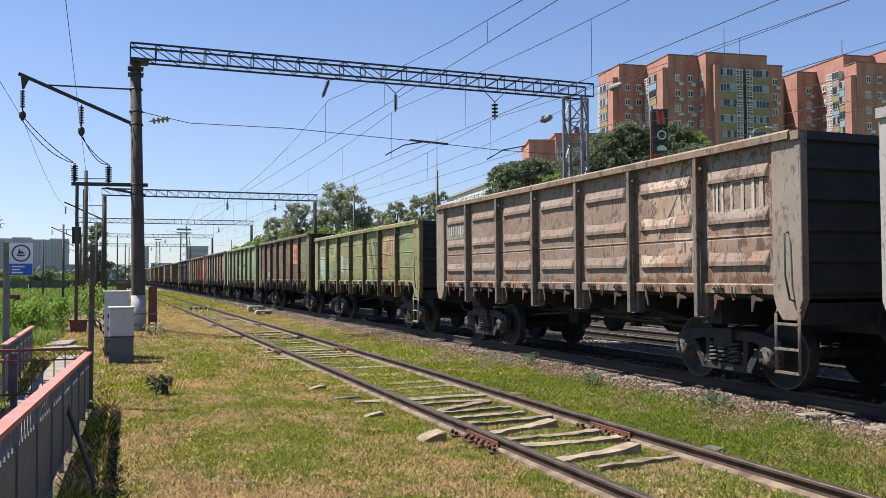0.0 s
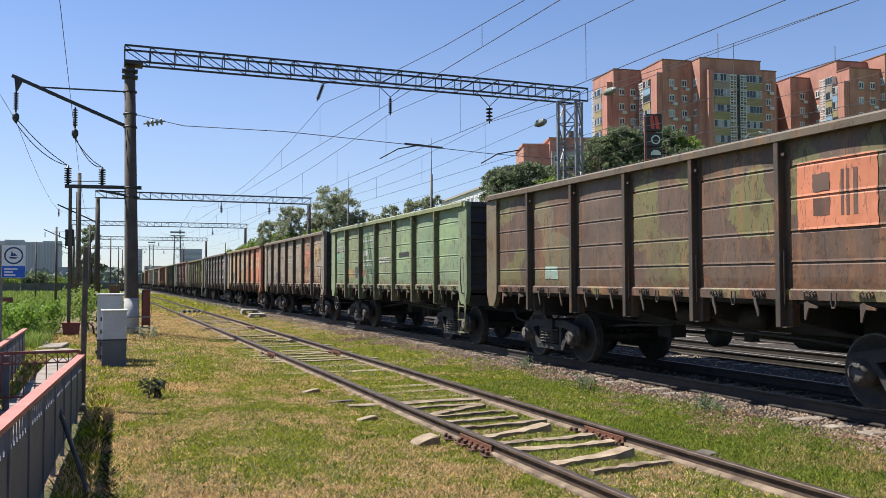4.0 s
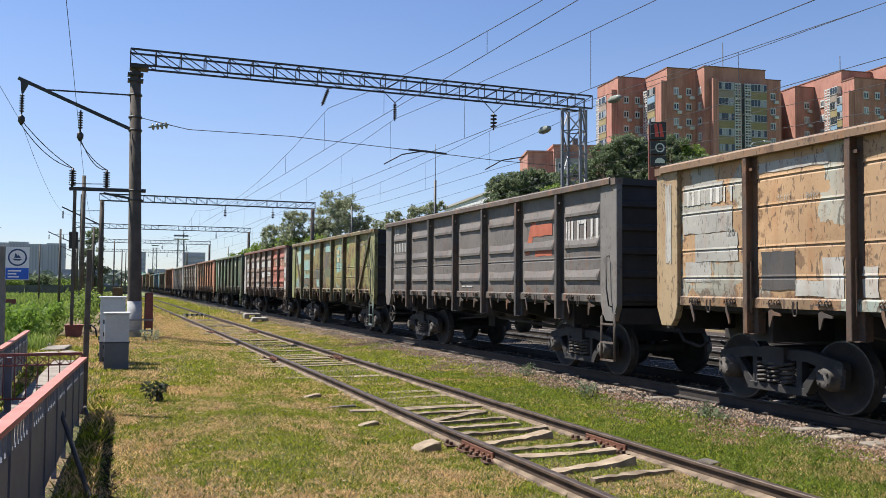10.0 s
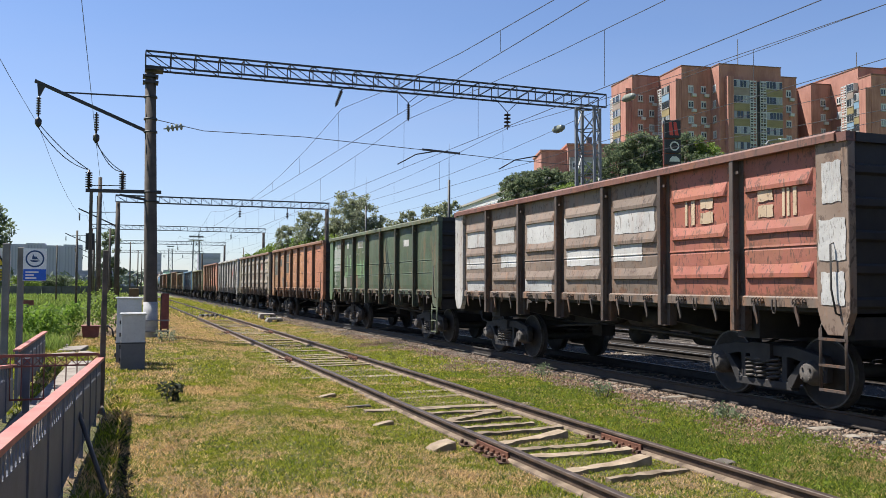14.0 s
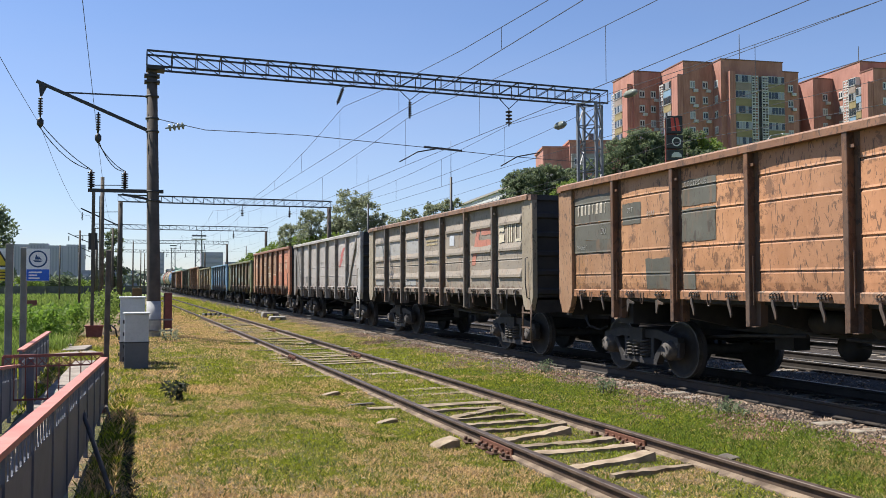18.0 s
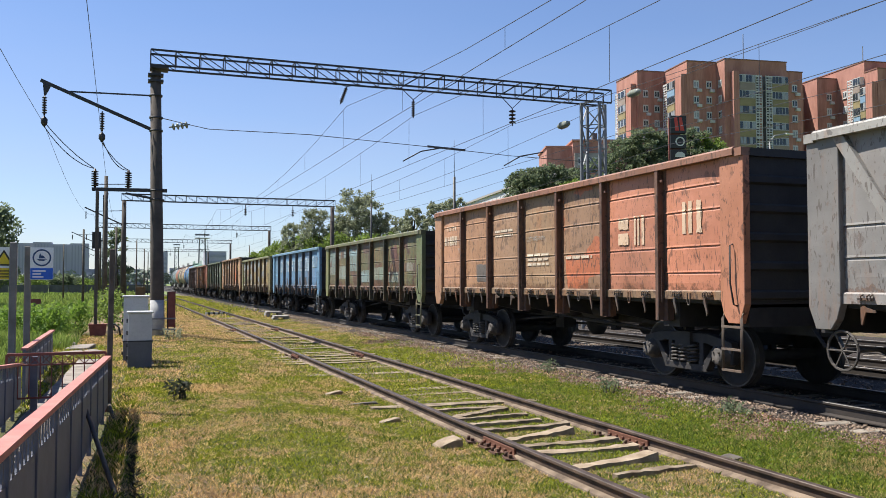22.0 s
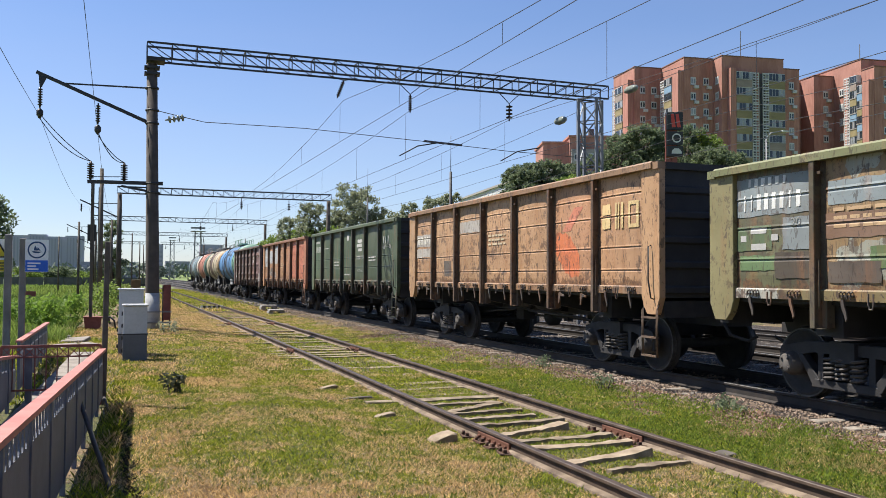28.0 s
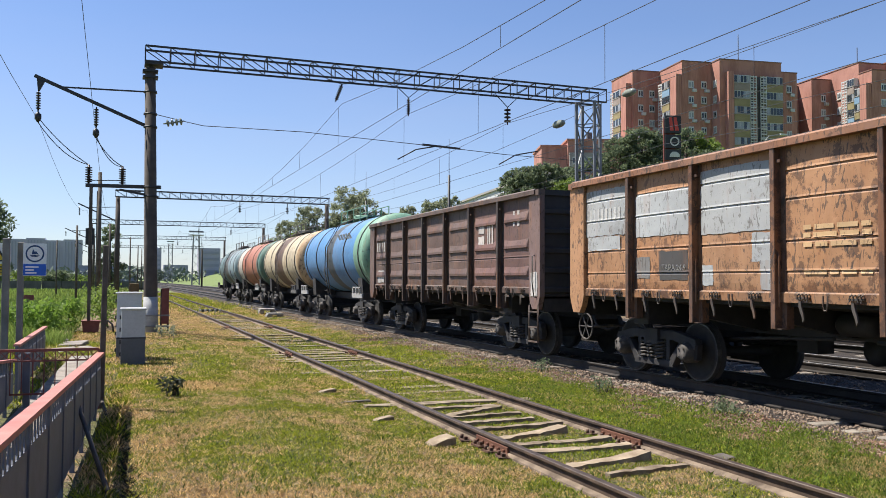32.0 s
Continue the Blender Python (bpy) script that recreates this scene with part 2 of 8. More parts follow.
    n.link(blot, b1.inputs["Height"])
    n.link(b2.outputs["Normal"], b1.inputs["Normal"])
    n.link(b1.outputs["Normal"], n.out.inputs["Normal"])
    PAINTS[key] = n.colour(c)
    return PAINTS[key]


GRIME = plain("grimy_steel", (0.016, 0.015, 0.0155, 1), (0.032, 0.028, 0.027, 1), 0.75, 0.0, 5, 0.4, 0.006)
# near-black for wagon ends: the shade on them is put into the colour
END_SHADE = plain("shade_dark_paint", (0.022, 0.021, 0.023, 1), (0.04, 0.036, 0.036, 1), 0.8, 0.0, 2, 0.4, 0.008)
GRIME_LIGHT = plain("dusty_cast_steel", (0.026, 0.023, 0.022, 1), (0.1, 0.086, 0.074, 1), 0.8, 0.0, 6, 0.4, 0.006)
WHEEL_STEEL = plain("wheel_steel", (0.015, 0.0135, 0.013, 1), (0.03, 0.027, 0.025, 1), 0.8, 0.0, 8, 0.2, 0.003)
TREAD = plain("bright_tread", (0.0512, 0.0498, 0.0483, 1), (0.1171, 0.1135, 0.1098, 1), 0.5, 0.6, 8, 0.1, 0.002)
# main-line rails: the train's shade is put into this near-black colour
RAIL_DARK = plain("shade_dark_rail", (0.0161, 0.0132, 0.0117, 1), (0.0366, 0.0278, 0.022, 1), 0.7, 0.1, 4, 0.3, 0.004)
RAIL_SIDE = plain("rusty_rail", (0.045, 0.028, 0.019, 1), (0.12, 0.078, 0.052, 1), 0.85, 0.1, 4, 0.3, 0.004)
RAIL_TOP = plain("worn_rail_head", (0.055, 0.04, 0.032, 1), (0.12, 0.092, 0.075, 1), 0.5, 0.5, 6, 0.1, 0.002)
RAIL_BRIGHT = plain("polished_rail_head", (0.1171, 0.1098, 0.1025, 1), (0.1903, 0.183, 0.1757, 1), 0.4, 0.9, 6, 0.1, 0.002)
PLATE_RUST = plain("bearing_plate_rust", (0.05, 0.026, 0.017, 1), (0.13, 0.066, 0.04, 1), 0.9, 0.1, 9, 0.4, 0.005)
JOINT_RUST = plain("joint_bar_rust", (0.1098, 0.0403, 0.022, 1), (0.161, 0.0659, 0.0366, 1), 0.85, 0.1, 9, 0.4, 0.005)
SLEEPER_WOOD = plain("weathered_sleeper", (0.1098, 0.0769, 0.0476, 1), (0.2708, 0.2123, 0.1464, 1), 0.9, 0.0, 5, 0.6, 0.012)
SLEEPER_CONC = plain("sleeper_concrete", (0.12, 0.1, 0.08, 1), (0.28, 0.245, 0.2, 1), 0.9, 0.0, 5, 0.4, 0.008)
STONE = plain("ballast_stone", (0.13, 0.085, 0.06, 1), (0.36, 0.27, 0.195, 1), 0.9, 0.0, 11, 0.5, 0.01, world=True)
MAST_CONC = plain("mast_concrete", (0.0549, 0.0439, 0.0366, 1), (0.0988, 0.0791, 0.0659, 1), 0.9, 0.0, 2.5, 0.4, 0.008)
GREY_CONC = plain("grey_concrete", (0.1464, 0.1391, 0.1281, 1), (0.2416, 0.2269, 0.2123, 1), 0.9, 0.0, 3, 0.4, 0.01)
PALE_CONC = plain("pale_concrete", (0.2196, 0.205, 0.183, 1), (0.3367, 0.3148, 0.2855, 1), 0.9, 0.0, 3, 0.4, 0.01)
WHITEWASH = plain("whitewash", (0.2928, 0.2928, 0.2928, 1), (0.4246, 0.4246, 0.4172, 1), 0.9, 0.0, 4, 0.3, 0.006)
STEEL_DARK = plain("dark_painted_steel", (0.0256, 0.0264, 0.0293, 1), (0.0439, 0.0439, 0.0476, 1), 0.55, 0.3, 4, 0.15, 0.003)
GALV = plain("galvanised_steel", (0.1464, 0.1501, 0.1574, 1), (0.2342, 0.2379, 0.2452, 1), 0.55, 0.4, 5, 0.15, 0.003)
WIRE = plain("wire", (0.0512, 0.0512, 0.0549, 1), (0.0805, 0.0805, 0.0842, 1), 0.6, 0.3, 2, 0.0, 0.001)
INSUL = plain("insulator_glaze", (0.022, 0.0161, 0.0146, 1), (0.0366, 0.0256, 0.022, 1), 0.25, 0.0, 3, 0.0, 0.001)
INSUL_PALE = plain("glass_insulator", (0.183, 0.1976, 0.161, 1), (0.2416, 0.2562, 0.2123, 1), 0.2, 0.0, 3, 0.0, 0.001)
FENCE_GREY = plain("fence_grey_paint", (0.09, 0.1, 0.13, 1), (0.13, 0.145, 0.18, 1), 0.6, 0.0, 3, 0.2, 0.004)
FENCE_RED = plain("fence_red_paint", (0.34, 0.115, 0.09, 1), (0.46, 0.18, 0.14, 1), 0.6, 0.0, 5, 0.2, 0.004)
RAIL_RED = plain("railing_red_paint", (0.1757, 0.0439, 0.0329, 1), (0.2196, 0.0659, 0.0476, 1), 0.6, 0.0, 5, 0.2, 0.004)
FENCE_WHITE = plain("fence_white_paint", (0.4392, 0.4392, 0.4246, 1), (0.527, 0.527, 0.5124, 1), 0.7, 0.0, 6, 0.2, 0.004)
CAB_LIGHT = plain("cabinet_light_paint", (0.4392, 0.4465, 0.4392, 1), (0.527, 0.5344, 0.527, 1), 0.5, 0.0, 2, 0.1, 0.003)
CAB_DARK = plain("cabinet_dark_paint", (0.0878, 0.0952, 0.1098, 1), (0.1244, 0.1318, 0.1464, 1), 0.5, 0.0, 2, 0.1, 0.003)
OLD_WOOD = plain("old_wood", (0.0659, 0.0549, 0.0439, 1), (0.1244, 0.1061, 0.0878, 1), 0.9, 0.0, 6, 0.5, 0.008)
RED_BOX = plain("red_box_paint", (0.161, 0.0439, 0.0366, 1), (0.2342, 0.0732, 0.0586, 1), 0.7, 0.0, 5, 0.2, 0.004)
STENCIL = plain("stencil_white", (0.3074, 0.3001, 0.2782, 1), (0.4831, 0.4758, 0.4538, 1), 0.7, 0.0, 8, 0.05, 0.001)
SIGN_WHITE = plain("sign_white", (0.76, 0.77, 0.78, 1), (0.82, 0.82, 0.82, 1), 0.45, 0.0, 3, 0.02, 0.001)
SIGN_BLUE = plain("sign_blue", (0.0073, 0.09, 0.5, 1), (0.0088, 0.11, 0.56, 1), 0.45, 0.0, 3, 0.02, 0.001)
SIGN_NAVY = plain("sign_navy", (0.0146, 0.0512, 0.1464, 1), (0.0183, 0.0586, 0.1684, 1), 0.45, 0.0, 3, 0.02, 0.001)
SIGN_YELLOW = plain("sign_yellow", (0.68, 0.5, 0.0146, 1), (0.74, 0.55, 0.022, 1), 0.45, 0.0, 3, 0.02, 0.001)
SIGN_BLACK = plain("sign_black", (0.0088, 0.0088, 0.0102, 1), (0.0146, 0.0146, 0.0161, 1), 0.5, 0.0, 3, 0.02, 0.001)
SIGN_RED = plain("sign_red", (0.4392, 0.0366, 0.022, 1), (0.4978, 0.0512, 0.0293, 1), 0.45, 0.0, 3, 0.02, 0.001)
BARK = plain("bark", (0.0439, 0.0329, 0.0256, 1), (0.0878, 0.0732, 0.0586, 1), 0.95, 0.0, 6, 0.6, 0.02)
WHITE_MARK = plain("faded_white_marking", (0.3294, 0.3221, 0.3001, 1), (0.4538, 0.4392, 0.4099, 1), 0.7, 0.0, 5, 0.1, 0.002)
RED_MARK = plain("faded_red_marking", (0.3074, 0.0732, 0.0366, 1), (0.3806, 0.1098, 0.0586, 1), 0.7, 0.0, 4, 0.1, 0.002)
HOOK = paint((66, 58, 52), 0.6)
PATCH_GREY = paint((168, 168, 166), 0.12)
PATCH_DARK = paint((72, 70, 70), 0.15)


def repaint(mat, dark=1.0, more=0.0, panel=False):
    """The same coat on another part: darker, more worn, or with rusty seams."""
    for (rgb, wear, other, share, _), m in list(PAINTS.items()):
        if m == mat:
            return paint(tuple(round(dark * c) for c in rgb), min(0.95, wear + more), other, share, panel)
    return mat

# ---- ground ----
SIDING_X = 4.73


def siding_x(y):
    """The centre line of the overgrown siding."""
    return SIDING_X + 0.05 * smooth(10, 16, y)


def ground_z(x, y):
    u = x - (siding_x(y) - 4.8)
    z = -0.12 - 0.13 * smooth(2.0, 3.7, u) + 0.03 * smooth(6.0, 7.7, u)
    z += 0.02 * smooth(7.4, 8.35, x) - 0.10 * smooth(20.6, 22.0, x)
    z -= 0.20 * smooth(-1.5, -6.0, x)
    z += 7.5 * smooth(24, 70, x)
    return z


def lumps(x, y):
    quiet = smooth(2.5, 3.2, x) * (1 - smooth(6.5, 7.2, x))
    return (noise.noise((x * 0.9, y * 0.9, 0)) * 0.035 + noise.noise((x * 3.1, y * 3.1, 4)) * 0.018) * (1 - 0.5 * quiet)


def place_bias(n, fac):
    """Greener between the two tracks and on the field side, drier by the mast."""
    sep = n.add("ShaderNodeSeparateXYZ")
    n.link(n.add("ShaderNodeNewGeometry").outputs["Position"], sep.inputs[0])
    for axis, a, b, d in (("X", 5.6, 6.6, 0.01), ("Y", 22.0, 32.0, 0.07), ("Y", 46.0, 60.0, -0.07), ("X", -0.9, -2.2, -0.16), ("X", 3.2, 4.6, -0.06), ("Y", 9.0, 6.0, 0.06)):
        m = n.add("ShaderNodeMapRange")
        for key, v in (("From Min", a), ("From Max", b), ("To Min", 0.0), ("To Max", d)):
            m.inputs[key].default_value = v
        n.link(sep.outputs[axis], m.inputs["Value"])
        s = n.add("ShaderNodeMath")
        s.operation = "ADD"
        n.link(fac, s.inputs[0])
        n.link(m.outputs["Result"], s.inputs[1])
        fac = s.outputs[0]
    return fac


def grass_ground():
    n = Nodes("dry_and_green_turf", 0.95)
    v = n.coords(world=True)
    patch = n.noise(v, 0.8, 5, 0.65)
    mid = n.noise(v, 4.5, 5, 0.7)
    fine = n.noise(v, 28, 4, 0.7)
    green = n.mix(n.ramp(fine, 0.35, 0.65), (0.022, 0.022, 0.007, 1), (0.15, 0.15, 0.03, 1))
    dry = n.mix(n.ramp(fine, 0.3, 0.7), (0.05, 0.03, 0.016, 1), (0.36, 0.245, 0.125, 1))
    f = n.add("ShaderNodeMath")
    f.operation = "ADD"
    n.link(n.times(patch, 0.6), f.inputs[0])
    n.link(n.times(mid, 0.4), f.inputs[1])
    c = n.mix(n.ramp(place_bias(n, f.outputs[0]), 0.49, 0.545), green, dry)
    soil = n.noise(v, 1.3, 6, 0.7)
    sep = n.add("ShaderNodeSeparateXYZ")
    n.link(v, sep.inputs[0])
    near = n.add("ShaderNodeMapRange")
    for key, a in (("From Min", 6.9), ("From Max", 8.1), ("To Min", 0.0), ("To Max", 0.16)):
        near.inputs[key].default_value = a
    n.link(sep.outputs["X"], near.inputs["Value"])
    worn = n.add("ShaderNodeMath")
    worn.operation = "ADD"
    n.link(soil, worn.inputs[0])
    n.link(near.outputs["Result"], worn.inputs[1])
    soil = worn.outputs[0]
    c = n.mix(n.times(n.ramp(soil, 0.6, 0.68), 0.7), c, (0.1464, 0.0915, 0.0549, 1))
    n.bump(fine, 1.0, 0.07)
    return n.colour(c)


GRASS_GROUND = grass_ground()
BALLAST = plain("ballast_bed", (0.0278, 0.0205, 0.0154, 1), (0.0659, 0.0483, 0.0366, 1), 0.95, 0.0, 9, 0.9, 0.04, world=True)
FIELD = plain("far_meadow", (0.0878, 0.1281, 0.0293, 1), (0.1537, 0.1976, 0.0549, 1), 0.95, 0.0, 0.4, 0.4, 0.1, world=True)


def build_ground():
    xs = [-3000, -1200, -500, -250, -130, -80, -50, -35, -25, -18, -14] + [-11 + 0.45 * i for i in range(80)] + [26, 28, 31, 35, 40, 46, 52, 60, 70, 85, 110, 160, 260, 500, 1200, 3000]
    ys = [-3000, -900, -300, -120, -60, -35, -20, -12, -7] + [-4 + 0.45 * i for i in range(150)] + [65, 68, 72, 77, 83, 90, 98, 108, 120, 135, 155, 180, 220, 280, 360, 500, 800, 1400, 3200]
    verts = [(x, y, ground_z(x, y) + (lumps(x, y) if -11 <= x <= 26 and -6 < y < 66 else 0)) for y in ys for x in xs]
    w = len(xs)
    faces, tone = [], []
    for j in range(len(ys) - 1):
        for i in range(w - 1):
            a = j * w + i
            faces.append((a, a + 1, a + w + 1, a + w))
            x = (xs[i] + xs[i + 1]) / 2
            tone.append(1 if 8.1 < x < 25 else (2 if (ys[j] > 130 or x < -12 or x > 40) else 0))
    data = quick_mesh("ground", verts, faces, GRASS_GROUND)
    data.materials.append(BALLAST)
    data.materials.append(FIELD)
    data.polygons.foreach_set("material_index", tone)
    data.polygons.foreach_set("use_smooth", [True] * len(faces))
    tagged(new("ground", data), "uneven trackside ground of dry and green grass with a ballast bed", "ground", kind="structure")


build_ground()


# ---- tracks ----
RAIL_PROFILE = [(-0.075, -0.18), (0.075, -0.18), (0.075, -0.165), (0.012, -0.145), (0.012, -0.045), (0.036, -0.03), (0.036, -0.006), (0.03, 0.0), (-0.03, 0.0), (-0.036, -0.006), (-0.036, -0.03), (-0.012, -0.045), (-0.012, -0.145), (-0.075, -0.165)]


def rail(name, centre, side, z, y0, y1, step, top, parent, label):
    """One rail swept along the track's centre line, with its worn head."""
    ys = [y0 + step * i for i in range(int((y1 - y0) / step) + 1)]
    verts, faces = [], []
    n = len(RAIL_PROFILE)
    for y in ys:
        cx = centre(y) + side * 0.796
        verts += [(cx + p, y, z + q) for p, q in RAIL_PROFILE]
    for j in range(len(ys) - 1):
        for k in range(n):
            faces.append((j * n + k, j * n + (k + 1) % n, (j + 1) * n + (k + 1) % n, (j + 1) * n + k))
    data = quick_mesh(name, verts, faces, RAIL_SIDE if z < 0 else RAIL_DARK)
    data.materials.append(top)
    data.polygons.foreach_set("material_index", [1 if k % n in (6, 7, 8) else 0 for k in range(len(faces))])
    put(name, data, parent, None, label)


TRACKS = {}
for title, centre, z, top, y1, lab in (
    ("track_siding", siding_x, -0.10, RAIL_TOP, 150, "rusty overgrown siding track on old sleepers in grass"),
    ("track_main", lambda y: MAIN_X, 0.0, RAIL_BRIGHT, 420, "main railway track on concrete sleepers in ballast"),
    ("track_second", lambda y: TWO_X, 0.0, RAIL_BRIGHT, 420, "second railway track on concrete sleepers in ballast"),
    ("track_third", lambda y: 18.6, 0.0, RAIL_BRIGHT, 420, "third railway track beyond the train in ballast"),
):
    TRACKS[title] = thing(title, lab, "railway track", kind="structure")
    for side in (-1, 1):
        rail("rail", centre, side, z, -12, y1, 2.0, top, TRACKS[title], "rusty steel rail" if z < 0 else "steel rail with a polished head")

# ---- freight train: shared meshes of an open wagon ----
HALF, SIDE, PITCH = 6.355, 1.605, 1.729
POSTS = [PITCH * (2.5 - i) for i in range(6)]
TURN = pose(0, 0, 0, 0, 0, 180)
ANY = GRIME


def bm_new():
    return bmesh.new()


# heights of the wagons' top edges and of the pressed seams in their side plates
TOPS = {0: 3.47, 1: 3.21, 2: 3.51, 4: 3.54, 7: 3.46, 10: 3.53, 13: 3.55, 14: 3.17, 15: 3.22, 16: 3.22, 17: 3.54, 20: 3.55}
FIVE, FOUR, LOW, TWO, RIBBED = (1.77, 2.17, 2.72, 3.09), (1.83, 2.23, 2.65, 3.06), (1.89, 2.32, 2.73), (1.98, 2.34), (2.15,)
SEAMS = {1: LOW, 2: FOUR, 3: FOUR, 7: (1.9, 2.25), 9: TWO, 12: (1.91, 2.3), 14: LOW, 15: (1.87, 2.31, 2.66), 16: LOW, 18: TWO}
SKINS, SKIN_OF = {}, {}


def skin_rows(seams, top):
    """Heights of a side plate and how far its pressed seams stand out there."""
    rows = [(1.485, 0.0)]
    for z in seams:
        rows += [(z - 0.04, 0.0), (z - 0.016, -0.011), (z - 0.003, -0.011), (z + 0.003, 0.007), (z + 0.03, 0.0)]
    return rows + [(top, 0.0)]


def swell(y, z, top, deep):
    """The load has pushed each plate outwards between its posts."""
    t = min(1.0, max(0.0, (z - 1.485) / (top - 1.485)))
    return deep * max(0.0, 1 - (y / 0.785) ** 2) * math.sin(math.pi * t) ** 0.45


def side_skin(seams, top, deep):
    key = (seams, top, deep)
    if key not in SKINS:
        rows = skin_rows(seams, top)
        full = [rows[0]]
        for a, b in zip(rows, rows[1:]):
            n = max(1, round((b[0] - a[0]) / 0.16))
            full += [(a[0] + (b[0] - a[0]) * i / n, a[1] + (b[1] - a[1]) * i / n) for i in range(1, n + 1)]
        cols = [-0.785 + 1.57 * i / 8 for i in range(9)]
        verts, faces = [], []
        for y in cols:
            verts += [(-1.515 - out - swell(y, z, top, deep), y, z) for z, out in full] + [(-1.47, y, top), (-1.47, y, 1.485)]
        n = len(full) + 2
        for j in range(8):
            for q in range(n):
                faces.append((j * n + q, j * n + (q + 1) % n, (j + 1) * n + (q + 1) % n, (j + 1) * n + q))
        faces += [tuple(range(n))[::-1], tuple(8 * n + q for q in range(n))]
        SKINS[key] = quick_mesh("panel", verts, faces, ANY)
    return SKINS[key]


def skin_x(w, y, z):
    """How far a wagon's side stands out at a place on it."""
    rows, top, deep = SKIN_OF[w.name]
    i = min(range(7), key=lambda k: abs(panel_y(k) - y))
    return -1.515 - float(np.interp(z, [r[0] for r in rows], [r[1] for r in rows])) - swell(y - panel_y(i), z, top, deep)


def pressed_rib():
    bm = bm_new()
    o = [(-0.66, -0.12), (0.66, -0.12), (0.66, 0.11), (-0.66, 0.11)]
    i = [(-0.6, -0.106), (0.6, -0.106), (0.57, -0.05), (-0.57, -0.05)]
    vo = [bm.verts.new((-1.514, a, b)) for a, b in o]
    vi = [bm.verts.new((-1.566, a, b)) for a, b in i]
    for k in range(4):
        bm.faces.new((vo[k], vo[(k + 1) % 4], vi[(k + 1) % 4], vi[k]))
    bm.faces.new(vi)
    bm.faces.new(vo[::-1])
    return mesh_of("rib", bm, ANY)


def side_post():
    bm = bm_new()
    extrude(bm, [(-1.40, -0.132), (-1.523, -0.132), (-1.526, -0.046), (-1.630, -0.043), (-1.636, -0.036), (-1.636, 0.036), (-1.630, 0.043), (-1.526, 0.046), (-1.523, 0.132), (-1.40, 0.132)], 1.01, 3.37, "z")
    box(bm, -1.612, -1.45, -0.132, 0.06, 1.0, 1.012)
    tube(bm, [(-1.57, -0.05, 1.98), (-1.59, -0.075, 1.95), (-1.59, -0.075, 1.3), (-1.57, -0.05, 1.27)], 0.009, 5)
    box(bm, -1.6, -1.565, -0.115, -0.048, 3.17, 3.21)
    return mesh_of("post", bm, ANY)


def corner_plate(end):
    bm = bm_new()
    s = 1 if end > 0 else -1
    ring = [(s * y, z) for y, z in ((5.84, 3.37), (6.355, 3.37), (6.355, 1.30), (6.24, 1.03), (6.0, 1.03), (5.9, 1.16), (5.84, 1.34))]
    extrude(bm, ring, -1.585, -1.47, "x")
    return mesh_of("corner_plate", bm, ANY, 0.008)


def top_chord():
    bm = bm_new()
    extrude(bm, [(-1.645, 3.36), (-1.645, 3.45), (-1.61, 3.48), (-1.48, 3.48), (-1.46, 3.45), (-1.46, 3.36)], -6.2, 6.2, "y")
    for s in (-1, 1):
        box(bm, -1.62, -1.46, min(s * 6.2, s * 6.36), max(s * 6.2, s * 6.36), 3.34, 3.455)
    return mesh_of("top_chord", bm, ANY)


def side_sill():
    bm = bm_new()
    extrude(bm, [(-1.555, 1.355), (-1.555, 1.475), (-1.535, 1.495), (-1.46, 1.495), (-1.46, 1.355)], -5.85, 5.85, "y")
    return mesh_of("side_sill", bm, ANY)


def end_wall():
    bm = bm_new()
    ring = [(6.24, 1.25), (6.29, 1.25)]
    for z in (1.35, 1.75, 2.15, 2.55, 2.95):
        ring += [(6.29, z), (6.345, z + 0.03), (6.345, z + 0.11), (6.29, z + 0.14)]
    ring += [(6.29, 3.34), (6.36, 3.34), (6.36, 3.45), (6.24, 3.45)]
    extrude(bm, ring, -1.47, 1.47, "x")
    return mesh_of("end_wall", bm, ANY)


def underframe():
    bm = bm_new()
    box(bm, -0.26, 0.26, -6.35, 6.35, 0.82, 1.20)
    box(bm, -1.45, 1.45, -6.25, 6.25, 1.30, 1.36)
    for s in (-1, 1):
        box(bm, -1.45, 1.45, s * 6.2 - 0.09, s * 6.2 + 0.09, 0.98, 1.30)
        box(bm, -1.35, 1.35, s * 4.325 - 0.22, s * 4.325 + 0.22, 0.90, 1.30)
        for k in range(7):
            y = PITCH * (3 - k)
            extrude(bm, [(s * 0.26, 1.24), (s * 1.42, 1.33), (s * 1.42, 1.30), (s * 0.26, 1.20)], y - 0.7, y + 0.7, "y")
    return mesh_of("underframe", bm, GRIME)


def cross_beam():
    bm = bm_new()
    extrude(bm, [(-1.44, 1.30), (-1.44, 1.08), (-0.3, 0.86), (0.3, 0.86), (1.44, 1.08), (1.44, 1.30)], -0.09, 0.09, "y")
    return mesh_of("cross_beam", bm, GRIME)


def hatch_latch():
    """A bent locking hook under a hinge with its pegs."""
    bm = bm_new()
    extrude(bm, [(0.025, 1.375), (-0.015, 1.375), (-0.03, 1.30), (-0.06, 1.22), (-0.07, 1.15), (-0.05, 1.11), (-0.03, 1.18), (0.0, 1.25), (0.02, 1.30)], -1.605, -1.58, "x")
    for y in (-0.12, -0.07, 0.0, 0.05):
        tube(bm, [(-1.56, y, 1.47), (-1.595, y, 1.455), (-1.60, y, 1.40 - 0.2 * abs(y))], 0.011, 5)
    box(bm, -1.59, -1.55, -0.14, 0.08, 1.405, 1.43)
    return mesh_of("hatch_latch", bm, ANY)


